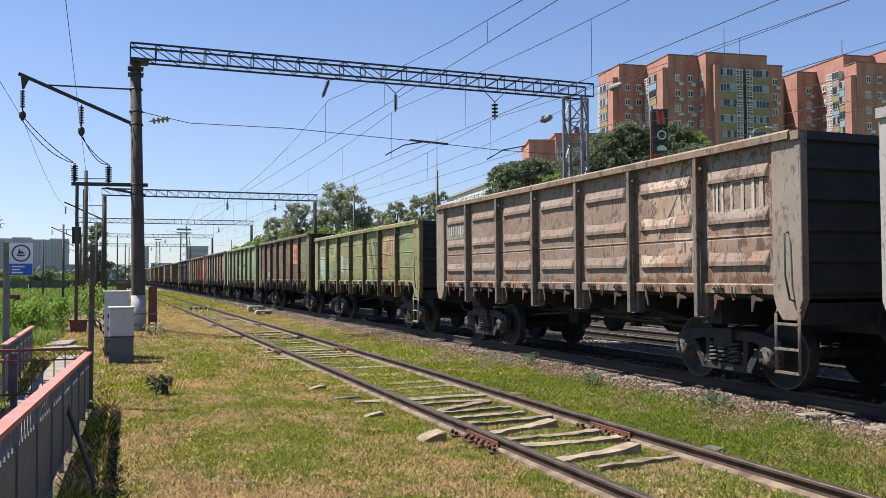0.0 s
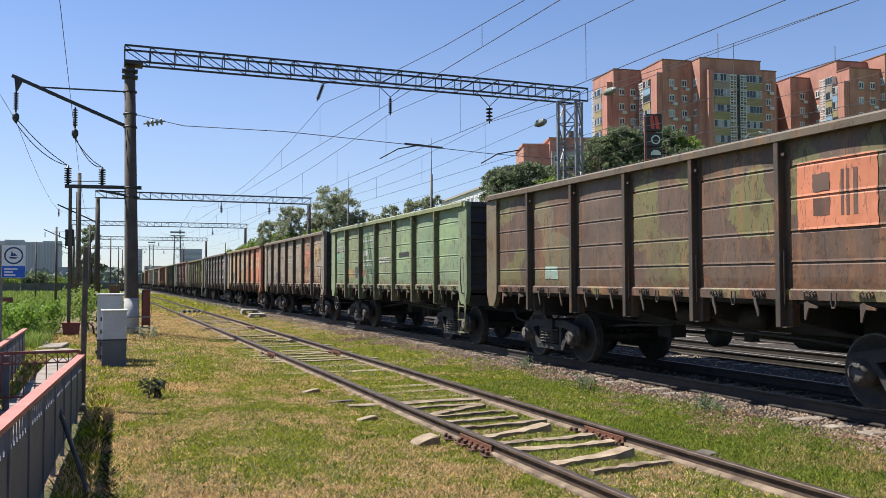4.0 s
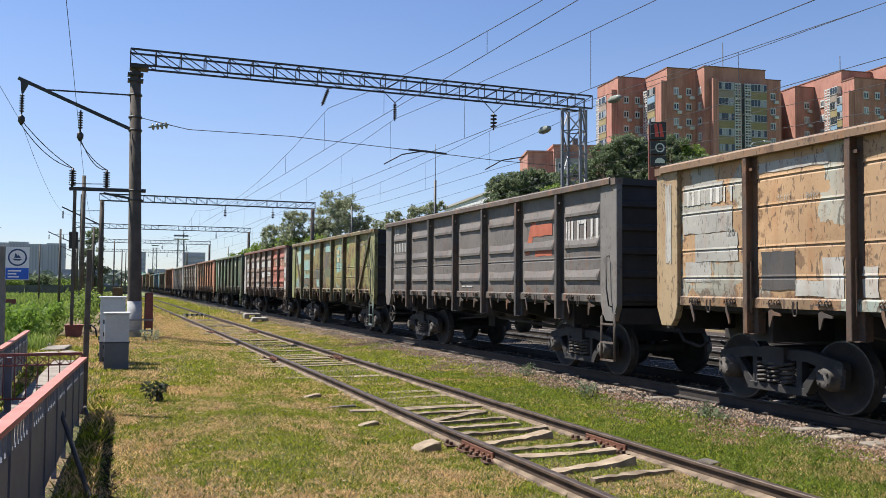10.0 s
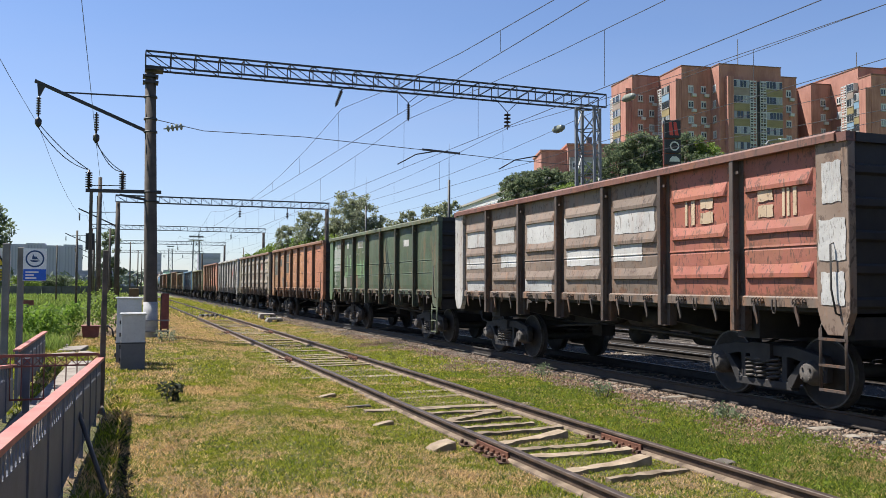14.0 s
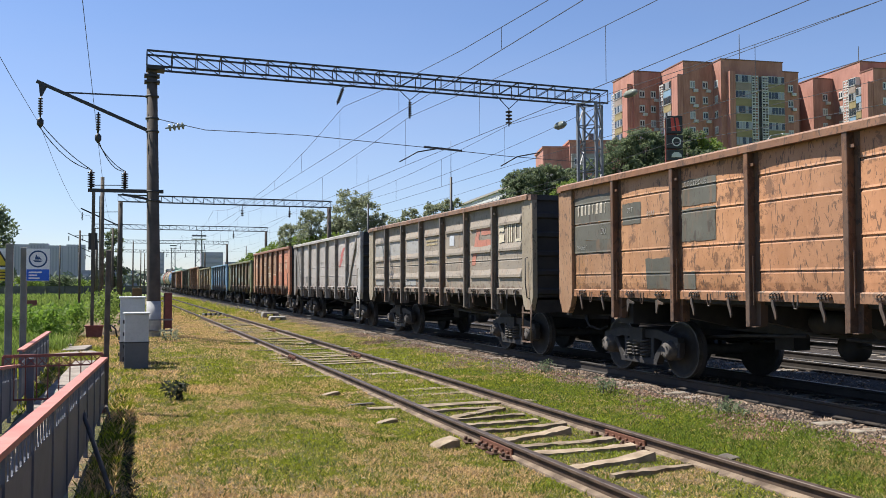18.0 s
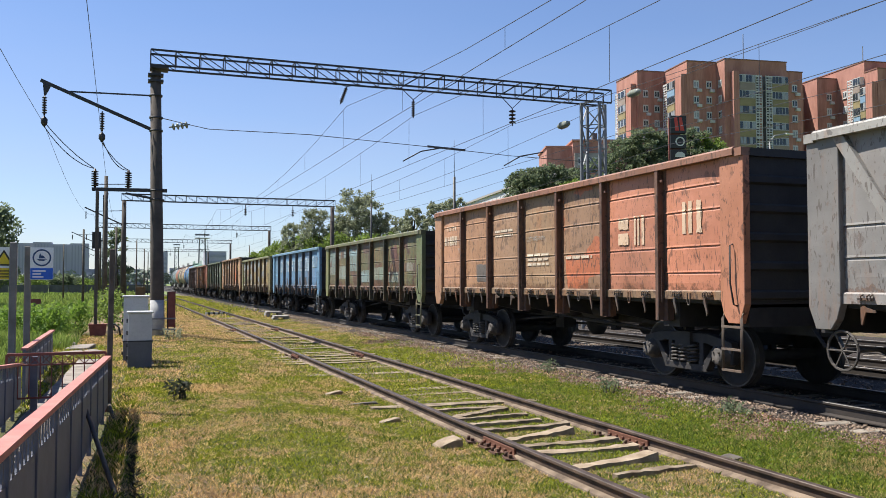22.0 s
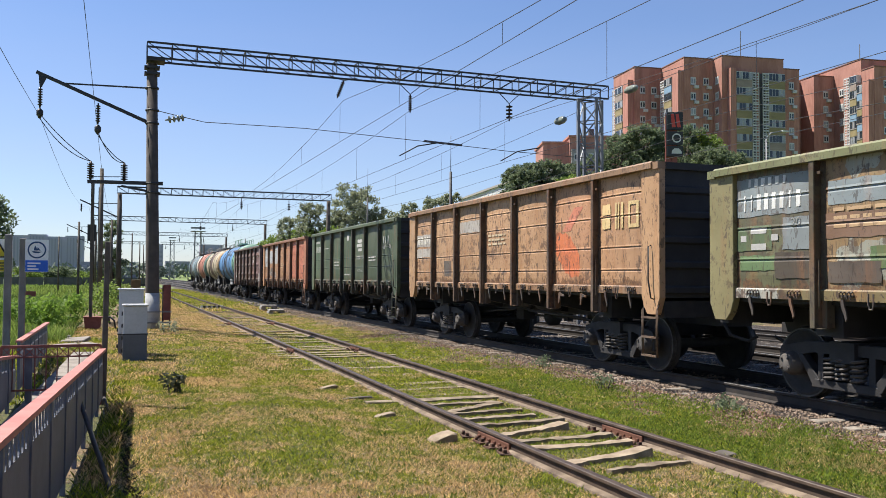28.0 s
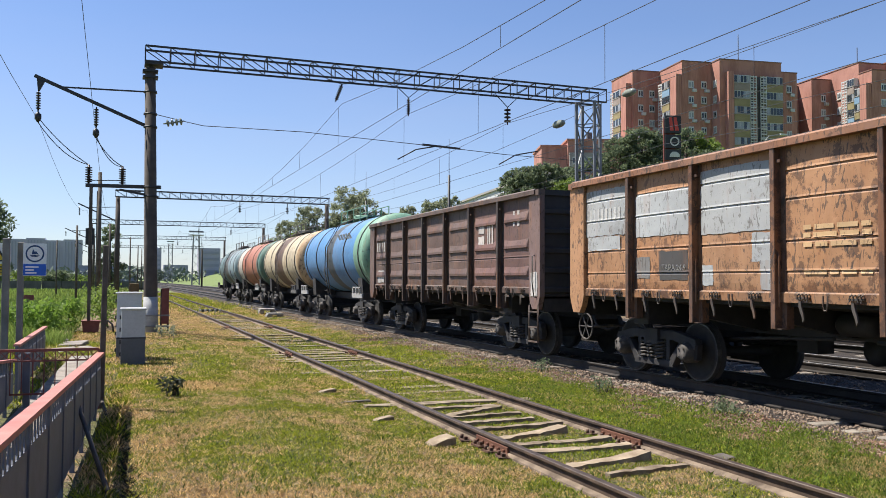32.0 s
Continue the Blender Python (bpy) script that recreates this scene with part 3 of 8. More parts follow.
def long_latch():
    """The same hook with its lever lying back along the sill."""
    bm = bm_new()
    extrude(bm, [(0.04, 1.32), (0.0, 1.34), (-0.03, 1.32), (-0.17, 1.285), (-0.18, 1.26), (-0.04, 1.265), (-0.02, 1.22), (0.015, 1.11), (0.035, 1.12)], -1.605, -1.58, "x")
    for y in (-0.1, -0.05, 0.04):
        tube(bm, [(-1.56, y, 1.47), (-1.595, y, 1.455), (-1.60, y, 1.395)], 0.011, 5)
    box(bm, -1.59, -1.55, -0.12, 0.1, 1.405, 1.43)
    return mesh_of("hatch_latch", bm, ANY)


def hatch_ring():
    bm = bm_new()
    pts = [(-1.60, 0.035, 1.45), (-1.605, 0.035, 1.32), (-1.605, 0.02, 1.27), (-1.605, -0.02, 1.27), (-1.605, -0.035, 1.32), (-1.60, -0.035, 1.45)]
    tube(bm, pts, 0.011, 5, cap=False)
    return mesh_of("hatch_ring", bm, ANY)


def coupler():
    bm = bm_new()
    box(bm, -0.09, 0.09, 6.3, 6.72, 0.97, 1.15)
    box(bm, -0.17, 0.17, 6.62, 6.93, 0.92, 1.2)
    box(bm, -0.2, 0.0, 6.85, 7.0, 0.95, 1.17)
    tube(bm, [(0.32, 6.3, 0.95), (0.35, 6.55, 0.7), (0.25, 6.85, 0.62), (0.15, 6.96, 0.7)], 0.028, 6)
    return mesh_of("coupler", bm, GRIME, 0.0)


def ladder():
    bm = bm_new()
    for y in (-5.90, -6.30):
        tube(bm, [(-1.55, y, 1.22), (-1.60, y, 1.1), (-1.60, y, 0.36)], 0.02, 6)
    for z in (0.36, 0.66, 0.98):
        box(bm, -1.625, -1.575, -6.31, -5.89, z - 0.015, z + 0.015)
    return mesh_of("ladder", bm, ANY)


def grab_handle():
    bm = bm_new()
    tube(bm, [(-1.585, -6.12, 2.16), (-1.64, -6.12, 2.14), (-1.65, -6.13, 1.6), (-1.64, -6.19, 1.3), (-1.585, -6.2, 1.28)], 0.013, 6)
    return mesh_of("grab_handle", bm, ANY)


def hand_wheel():
    bm = bm_new()
    for k in range(16):
        a, b = 2 * math.pi * k / 16, 2 * math.pi * (k + 1) / 16
        tube(bm, [(-1.50, 5.9 + 0.24 * math.cos(a), 0.78 + 0.24 * math.sin(a)), (-1.50, 5.9 + 0.24 * math.cos(b), 0.78 + 0.24 * math.sin(b))], 0.018, 5, cap=False)
    for k in range(6):
        a = 2 * math.pi * k / 6
        tube(bm, [(-1.50, 5.9, 0.78), (-1.50, 5.9 + 0.24 * math.cos(a), 0.78 + 0.24 * math.sin(a))], 0.012, 5, cap=False)
    tube(bm, [(-1.5, 5.9, 0.78), (-0.6, 5.9, 0.78)], 0.03, 6)
    return mesh_of("hand_wheel", bm, GRIME_LIGHT)


def side_frame():
    """Cast bogie side with its arched top, spring window and axle arms."""
    bm = bm_new()
    x0, x1 = -1.10, -0.97
    extrude(bm, [(-1.16, 0.60), (-1.12, 0.70), (-0.6, 0.80), (0.6, 0.80), (1.12, 0.70), (1.16, 0.60), (0.75, 0.60), (0.55, 0.66), (-0.55, 0.66), (-0.75, 0.60)], x0, x1, "x")
    for s in (-1, 1):
        extrude(bm, [(s * 0.72, 0.62), (s * 0.80, 0.62), (s * 0.56, 0.24), (s * 0.42, 0.20), (s * 0.42, 0.30)], x0 - 0.01, x1, "x")
        extrude(bm, [(s * 0.36, 0.66), (s * 0.46, 0.66), (s * 0.46, 0.26), (s * 0.36, 0.26)], x0, x1, "x")
        extrude(bm, [(s * 1.16, 0.62), (s * 1.06, 0.62), (s * 1.06, 0.36), (s * 1.14, 0.36)], x0 + 0.02, x1, "x")
    extrude(bm, [(-0.56, 0.20), (0.56, 0.20), (0.5, 0.31), (-0.5, 0.31)], x0 - 0.02, x1, "x")
    return mesh_of("side_frame", bm, GRIME, 0.008)


def spring_set():
    bm = bm_new()
    for y in (-0.19, 0.05, 0.24):
        pts = [(-1.08 + 0.08 * math.cos(t), y + 0.095 * math.sin(t), 0.32 + 0.3 * k / 50) for k, t in ((k, 2 * math.pi * k / 10) for k in range(51))]
        tube(bm, pts, 0.02, 5)
    return mesh_of("spring_set", bm, GRIME_LIGHT)


def axle_box():
    bm = bm_new()
    lathe(bm, [(-0.93, 0.17), (-1.10, 0.17), (-1.14, 0.14), (-1.20, 0.13), (-1.215, 0.11), (-1.215, 0.0)], (0, 0, 0), "x", 16)
    for k in range(4):
        a = math.pi / 4 + k * math.pi / 2
        lathe(bm, [(-1.2, 0.02), (-1.235, 0.018)], (0, 0.09 * math.cos(a), 0.09 * math.sin(a)), "x", 6)
    box(bm, -1.10, -0.96, -0.2, 0.2, 0.05, 0.16)
    return mesh_of("axle_box", bm, GRIME_LIGHT)


def bolster():
    bm = bm_new()
    box(bm, -1.16, 1.16, -0.2, 0.2, 0.56, 0.82)
    return mesh_of("bogie", bm, GRIME)


def wheelset():
    bm = bm_new()
    lathe(bm, [(-0.95, 0.07), (-0.87, 0.075), (-0.865, 0.13), (-0.855, 0.15), (-0.83, 0.36), (-0.865, 0.40), (-0.865, 0.472), (-0.76, 0.4785), (-0.74, 0.505), (-0.72, 0.50), (-0.72, 0.40), (-0.77, 0.36), (-0.73, 0.14), (-0.70, 0.085), (0.70, 0.085), (0.73, 0.14), (0.77, 0.36), (0.72, 0.40), (0.72, 0.50), (0.74, 0.505), (0.76, 0.4785), (0.865, 0.472), (0.865, 0.40), (0.83, 0.36), (0.855, 0.15), (0.87, 0.075), (0.95, 0.07)], (0, 0, 0), "x", 32)
    return mesh_of("wheelset", bm, WHEEL_STEEL)


def tyre():
    bm = bm_new()
    ring = [(-0.868, 0.452), (-0.868, 0.474), (-0.80, 0.4795), (-0.80, 0.452)]
    n = 32
    rows = [[bm.verts.new((a, r * math.cos(2 * math.pi * k / n), r * math.sin(2 * math.pi * k / n))) for a, r in ring] for k in range(n)]
    for k in range(n):
        u, w = rows[k], rows[(k + 1) % n]
        for j in range(4):
            bm.faces.new((u[j], u[(j + 1) % 4], w[(j + 1) % 4], w[j]))
    return mesh_of("tyre", bm, TREAD)


def brake_gear():
    bm = bm_new()
    lathe(bm, [(-0.3, 0.0), (-0.3, 0.15), (0.28, 0.15), (0.36, 0.08), (0.36, 0.0)], (-0.6, 0.4, 1.05), "y", 14)
    tube(bm, [(-0.45, -4.2, 0.62), (-0.55, -2.0, 0.78), (-0.75, 0.0, 0.86)], 0.03, 6)
    tube(bm, [(-0.75, 0.7, 0.86), (-0.55, 2.2, 0.78), (-0.45, 4.2, 0.62)], 0.03, 6)
    tube(bm, [(0.6, -6.2, 1.02), (0.62, 0, 0.95), (0.6, 6.2, 1.02)], 0.03, 6)
    # reserve tank, round valve, hangers and crossed rods on the far side of the centre beam
    lathe(bm, [(-0.55, 0.0), (-0.52, 0.14), (-0.42, 0.2), (0.42, 0.2), (0.52, 0.14), (0.55, 0.0)], (0.52, -1.25, 0.72), "y", 16)
    lathe(bm, [(-0.2, 0.0), (-0.19, 0.14), (-0.1, 0.23), (0.1, 0.23), (0.19, 0.14), (0.2, 0.0)], (0.42, 1.0, 0.66), "x", 16)
    for x, y, w, d, z in ((0.45, 1.0, 0.05, 0.16, 0.8), (0.52, -0.95, 0.04, 0.05, 0.85), (0.52, -1.55, 0.04, 0.05, 0.85), (0.1, 1.9, 0.16, 0.2, 0.56), (0.2, -2.55, 0.1, 0.16, 0.52), (0.35, 0.1, 0.07, 0.1, 0.58)):
        box(bm, x - w, x + w, y - d, y + d, z, 1.26 if x > 0.3 else 0.84)
    tube(bm, [(0.3, -4.1, 0.6), (0.3, -2.55, 0.62), (0.32, 0.1, 0.68), (0.3, 1.9, 0.66), (0.3, 4.1, 0.6)], 0.028, 6)
    tube(bm, [(0.1, 1.9, 0.6), (0.34, 2.9, 0.86)], 0.022, 6)
    tube(bm, [(0.1, 2.2, 0.84), (0.34, 3.1, 0.58)], 0.022, 6)
    tube(bm, [(0.2, -2.6, 0.58), (0.34, -3.2, 0.84)], 0.022, 6)
    return mesh_of("brake_gear", bm, GRIME)


def air_tank():
    bm = bm_new()
    lathe(bm, [(-0.5, 0.0), (-0.48, 0.12), (-0.4, 0.17), (0.4, 0.17), (0.48, 0.12), (0.5, 0.0)], (-0.7, -0.9, 1.06), "y", 16)
    return mesh_of("air_tank", bm, GRIME)


def brace():
    bm = bm_new()
    extrude(bm, [(4.45, 1.50), (4.62, 1.50), (5.92, 3.36), (5.75, 3.36)], -1.60, -1.516, "x")
    return mesh_of("diagonal_brace", bm, ANY)


def brace_front():
    bm = bm_new()
    extrude(bm, [(-4.45, 1.50), (-5.75, 3.36), (-5.92, 3.36), (-4.62, 1.50)], -1.60, -1.516, "x")
    return mesh_of("diagonal_brace", bm, ANY)


def unit_mark(seed, rough=0.035):
    """A brushed patch of paint with an uneven outline."""
    r = random.Random(seed)
    ring = []
    for a, b in (((-0.5, -0.5), (0.5, -0.5)), ((0.5, -0.5), (0.5, 0.5)), ((0.5, 0.5), (-0.5, 0.5)), ((-0.5, 0.5), (-0.5, -0.5))):
        for i in range(7):
            t = i / 7
            j = r.uniform(-rough, rough) if i else 0.0
            across = abs(a[0] - b[0]) > 0.1
            ring.append((a[0] + (b[0] - a[0]) * t + (0 if across else j), a[1] + (b[1] - a[1]) * t + (j if across else 0)))
    bm = bm_new()
    extrude(bm, ring, 0, 0.0024, "x")
    return mesh_of("marking", bm, WHITE_MARK)


M = dict(rib=pressed_rib(), post=side_post(), corner_r=corner_plate(1), corner_f=corner_plate(-1), chord=top_chord(), sill=side_sill(), end=end_wall(), under=underframe(), beam=cross_beam(), latch=hatch_latch(), lever=long_latch(), ring=hatch_ring(), coupler=coupler(), ladder=ladder(), handle=grab_handle(), hand=hand_wheel(), side=side_frame(), spring=spring_set(), abox=axle_box(), bolster=bolster(), wheels=wheelset(), tyre=tyre(), brake=brake_gear(), tank=air_tank(), brace_r=brace(), brace_f=brace_front(), mark=[unit_mark(k) for k in range(5)])
WHEELSETS = []


def running_gear(w, pivots, centre):
    for y in pivots:
        b = put("bogie", M["bolster"], w, pose(0, y, 0))
        for turn in (0, 180):
            put("side_frame", M["side"], b, pose(0, 0, 0, 0, 0, turn))
            put("spring_set", M["spring"], b, pose(0, 0, 0, 0, 0, turn))
            for a in (-0.925, 0.925):
                put("axle_box", M["abox"], b, pose(0, a, 0.4785, 0, 0, turn))
        for a in (-0.925, 0.925):
            ws = put("wheelset", M["wheels"], w, pose(0, y + a, 0.4785))
            put("tyre", M["tyre"], ws, None, "bright worn wheel rim")
            put("tyre", M["tyre"], ws, TURN, "bright worn wheel rim")
            WHEELSETS.append((ws, y + a, centre))
    put("coupler", M["coupler"], w)
    put("coupler", M["coupler"], w, TURN)


# each fresh coat lies over the ones before it
COATS = [0]


def mark(w, y, z, dy, dz, mat, x=-1.5175, slant=False, name="marking"):
    """A coat of paint brushed on a side: it follows the plate's bulge and seams, with an uneven outline."""
    COATS[0] = (COATS[0] + 1) % 14
    if w.name not in SKIN_OF or x < -1.56:
        ob = put(name, M["mark"][int(abs(y * 7 + z * 13)) % 5], w, None, "", mat)
        ob.matrix_basis = Matrix.Translation((x - 0.00035 * COATS[0], y, z)) @ Matrix.Diagonal((1, dy, dz, 1))
        return ob
    rows, top, _ = SKIN_OF[w.name]
    if top < 3.2:
        z, dz = 1.485 + 0.85 * (z - 1.485), 0.85 * dz
    lift = -1.515 - x + 0.00035 * COATS[0] + 0.001
    small = dy < 0.12 or dz < 0.12
    r = random.Random(int(abs(y) * 911 + z * 577 + dy * 131))
    nu, nv = (1, 1) if small else (max(3, round(dy / 0.1)), max(3, round(dz / 0.08)))
    z0, z1 = max(1.49, z - dz / 2), min(top, z + dz / 2)
    ups = [z0 + (z1 - z0) * i / nv for i in range(nv + 1)]
    ups = sorted(set(ups + [q for q, _ in rows if z0 + 0.004 < q < z1 - 0.004]))
    rough = 0.0 if small else 0.011
    verts, faces = [], []
    for v in ups:
        t = (v - z0) / (z1 - z0)
        a, b = (-0.5, 0.5) if not slant else (0.1 - 0.6 * t, 0.5 - 0.6 * t)
        ja, jb = r.uniform(-rough, rough), r.uniform(-rough, rough)
        for i in range(nu + 1):
            u = i / nu
            py = y + dy * (a + (b - a) * u) + ja * (1 - u) + jb * u
            pz = v + (r.uniform(-rough, rough) if v in (ups[0], ups[-1]) and 0 < i < nu and not slant else 0.0)
            verts.append((skin_x(w, py, pz) - lift, py, pz))
    m = nu + 1
    for j in range(len(ups) - 1):
        faces += [(j * m + i, (j + 1) * m + i, (j + 1) * m + i + 1, j * m + i + 1) for i in range(nu)]
    return put(name, quick_mesh("marking", verts, faces, mat), w)


def bars(w, y, z, width, height, count, mat=None):
    """A line of writing that cannot be read."""
    step = width / count
    r = random.Random(count * 100 + int(z * 97) + int(y * 31))
    if height > 0.1:
        for i in range(count):
            mark(w, y - step * (i + 0.5), z, step * r.choice((0.2, 0.36, 0.5, 0.56)), height, mat or WHITE_MARK, x=-1.5232)
    else:
        at = 0.0
        while at < width:
            ln = min(r.uniform(0.12, 0.4), width - at)
            mark(w, y - at - ln / 2, z, ln, height * 0.75, mat or WHITE_MARK, x=-1.5232)
            at += ln + 0.05


def panel_y(i):
    return 5.11 if i == 0 else (-5.11 if i == 6 else PITCH * (3 - i))


def letter_blocks(w, i, z, mat=None, count=3, dy=0.28, dz=0.5):
    """A worn company name as plain painted strokes: rows of (across, up, width, height) in one block."""
    mat = mat or WHITE_MARK
    shapes = (
        ((0.3074, 0., 0.1464, 1), (-0.42, 0, 0.2, 1), (0, 0.43, 0.64, 0.14), (0, -0.43, 0.64, 0.14)),
        ((0.2196, 0., 0.1903, 1), (-0.3, 0, 0.26, 1)),
        ((0, 0.27, 0.9, 0.4), (0, -0.27, 0.9, 0.4)),
        ((0.2635, 0., 0.1464, 1), (0., 0., 0.1464, 1), (-0.36, 0, 0.2, 1)),
    )
    y0 = panel_y(i) + 0.5 * count * (dy + 0.1)
    for k in range(count):
        y = y0 - (k + 0.5) * (dy + 0.1)
        for a, b, c, d in shapes[(k + i + int(dz * 10)) % 4]:
            mark(w, y + a * dy, z + b * dz, c * dy, d * dz, mat, x=-1.5236)


def open_wagon(k, label, kind, panels, post, chord, corner, latch=None, braces=False, wheel=False, wear=0.4):
    """panels: seven coats of paint from the wagon's rear to its front."""
    centre = 14.78 + 13.92 * k + SLACK.get(k, 0.0)
    w = thing("open_wagon", label, "freight wagon", pose(MAIN_X, centre, 0), group="wagons of the freight train")
    panels = [repaint(p, 1.0, 0.0, True) for p in panels]
    # posts take a darker copy of their coat: flank shade put into it
    post = repaint(post, 0.85, 0.25)
    high = TOPS.get(k, 3.515) - 0.11
    seams, deep = (RIBBED, 0.014) if kind == "ribs" else (SEAMS.get(k, FIVE), 0.036)
    skin = side_skin(seams, high, deep)
    SKIN_OF[w.name] = (skin_rows(seams, high), high, deep)
    grow = (high - 1.03) / (3.37 - 1.03)
    tall = Matrix.Translation((0, 0, 1.03 * (1 - grow))) @ Matrix.Diagonal((1, 1, grow, 1))
    lift = Matrix.Translation((0, 0, high - 3.37))
    for turn in (Matrix(), TURN):
        near = turn == Matrix()
        for i in range(7):
            y = panel_y(i)
            ob = put("panel", skin, w, None, "", panels[i if near else 6 - i])
            ob.matrix_basis = turn @ Matrix.Translation((0, y, 0)) @ Matrix.Diagonal((1, 0.95 if i in (0, 6) else 1.0, 1, 1))
            if kind == "ribs":
                for z in (1.85, 2.45, 3.04):
                    put("rib", M["rib"], ob, pose(0, 0, z), "", repaint(ob.material_slots[0].material))
        for y in POSTS:
            put("post", M["post"], w, turn @ tall @ Matrix.Translation((0, y, 0)), "", post)
        put("corner_plate", M["corner_r"], w, turn @ tall, "", corner[0])
        put("corner_plate", M["corner_f"], w, turn @ tall, "", corner[1])
        put("top_chord", M["chord"], w, turn @ lift, "", chord)
        put("side_sill", M["sill"], w, turn, "", repaint(panels[3], 0.82, 0.3))
        put("end_wall", M["end"], w, turn @ tall, "ribbed end wall, near black for its shade", END_SHADE)
        put("ladder", M["ladder"], w, turn, "steel step ladder", latch or post)
        put("grab_handle", M["handle"], w, turn, "", GRIME)
    for i in range(7):
        for dy in (-0.42, 0.42):
            put("hatch_latch", M["lever" if dy < 0 and k % 3 == 0 or (i * 7 + k) % 5 == 2 else "latch"], w, Matrix.Translation((0, panel_y(i) + dy * (0.9 if i in (0, 6) else 1), 0)), "", HOOK)
        put("hatch_ring", M["ring"], w, Matrix.Translation((0, panel_y(i), 0)), "", HOOK)
    put("underframe", M["under"], w)
    for y in (POSTS[1], POSTS[2], POSTS[3], POSTS[4]):
        put("cross_beam", M["beam"], w, pose(0, y, 0))
    put("brake_gear", M["brake"], w)
    put("air_tank", M["tank"], w)
    if wheel:
        put("hand_wheel", M["hand"], w)
    if braces:
        put("diagonal_brace", M["brace_r"], w, tall, "", post)
        put("diagonal_brace", M["brace_f"], w, tall, "", post)
    running_gear(w, (4.325, -4.325), centre)
    CARS.append((w, centre))
    return w


CARS = []
# couplers stretched or pushed in: metres that a wagon runs behind its even place
SLACK = {0: -0.04, 1: 0.08, 2: 0.06, 3: -0.02, 4: -0.04, 5: -0.03, 6: -0.11, 7: -0.13, 8: 0.04, 9: 0.07, 10: 0.07, 11: 0.02, 12: -0.03, 13: -0.05, 14: -0.14, 15: -0.06, 16: -0.16, 17: -0.12, 18: -0.13, 19: 0.06, 20: 0.11}

# ---- the wagons, front of the train first ----
def seven(a, **other):
    return [other.get("p%d" % i, a) for i in range(7)]


def build_wagons():
    P = paint
    light, beige = P((172, 170, 168), 0.15), P((146, 126, 112), 0.55, (136, 116, 100), 0.5)
    rusty = P((120, 78, 52), 0.9)
    beige_post = P((146, 132, 116), 0.3)
    for k in (-2, -1):
        open_wagon(k, "light grey painted steel open wagon on the main track", "flat", seven(light), light, light, (light, light))

    w = open_wagon(0, "faded beige-grey open wagon with ribbed rusty side panels", "ribs", seven(beige, p6=P((148, 128, 112), 0.85), p5=P((150, 124, 106), 0.8, (176, 156, 138), 0.3)), beige_post, P((140, 116, 92), 0.7), (beige_post, beige_post))
    for text, i, dy, z, size in (('20', 0, 0.1, 2.3, 0.17), ('ПОСТРОЕН', 2, 0.6, 3.22, 0.1),):
        inscription(w, text, -1.5300, panel_y(i) + dy, z, size)
    letter_blocks(w, 6, 2.72, P((186, 176, 156), 0.3), 3, 0.3, 0.52)
    mark(w, panel_y(5) + 0.1, 2.5, 0.9, 0.7, P((176, 150, 122), 0.4), slant=True)
    bars(w, panel_y(0) + 0.5, 2.75, 1.0, 0.24, 7, P((190, 186, 176), 0.3))
    mark(w, panel_y(0) + 0.05, 2.75, 1.25, 0.42, P((150, 142, 134), 0.3), x=-1.5168)

    green = P((138, 142, 78), 0.45, (122, 136, 90), 0.4)
    w = open_wagon(1, "yellow-green open wagon with pale repainted patches and rust", "flat", seven(green, p0=P((128, 150, 92), 0.35, (150, 178, 158), 0.35), p1=P((120, 148, 70), 0.4, (158, 150, 96), 0.4), p5=P((158, 126, 76), 0.5, (138, 142, 78), 0.4)), P((106, 108, 66), 0.5), P((140, 138, 78), 0.5), (P((146, 146, 84), 0.4), P((146, 142, 84), 0.5)), P((150, 160, 130), 0.3))
    for text, i, dy, z, size in (('20', 0, -0.25, 2.35, 0.2), ('ТАРА 23.2Т', 0, 0.1, 1.75, 0.13), ('ТАРА 23.2Т', 1, 0.05, 1.72, 0.13), ('70Т', 1, 0.3, 2.72, 0.13), ('70М', 1, -0.3, 2.72, 0.13), ('ЛИЗИНГ', 6, 0.7, 2.86, 0.24), ('ПОСТРОЕН', 2, 0.6, 2.85, 0.13), ('АВТОРЕЖИМ', 5, -0.1, 2.05, 0.11),):
        inscription(w, text, -1.5300, panel_y(i) + dy, z, size)
    letter_blocks(w, 5, 2.72, P((206, 180, 130), 0.3), 3, 0.3, 0.6)
    mark(w, panel_y(0), 2.3, 0.8, 0.55, P((160, 188, 176), 0.2))
    mark(w, panel_y(2) + 0.4, 2.2, 0.4, 0.7, P((170, 190, 178), 0.2))
    mark(w, panel_y(2) - 0.4, 2.0, 0.35, 0.6, P((128, 170, 160), 0.3))
    mark(w, panel_y(1) - 0.2, 1.75, 0.5, 0.3, P((104, 96, 96), 0.3))
    bars(w, panel_y(0) + 0.5, 2.95, 1.0, 0.2, 8)

    w = open_wagon(2, "dark brown open wagon with green panels and an orange square", "flat", seven(P((96, 72, 56), 0.6, (104, 100, 62), 0.3), p6=P((108, 108, 64), 0.45), p1=P((110, 100, 66), 0.5, (96, 72, 56), 0.5)), P((72, 60, 48), 0.5), P((92, 78, 58), 0.5), (P((112, 100, 70), 0.4), P((122, 112, 66), 0.4)))
    mark(w, panel_y(5), 2.65, 1.2, 0.85, P((206, 112, 66), 0.3))
    letter_blocks(w, 5, 2.65, P((96, 60, 44), 0.3), 2, 0.3, 0.55)
    mark(w, panel_y(1), 1.75, 0.5, 0.25, P((140, 170, 156), 0.2))

    pale = P((120, 148, 108), 0.3, (132, 154, 112), 0.4)
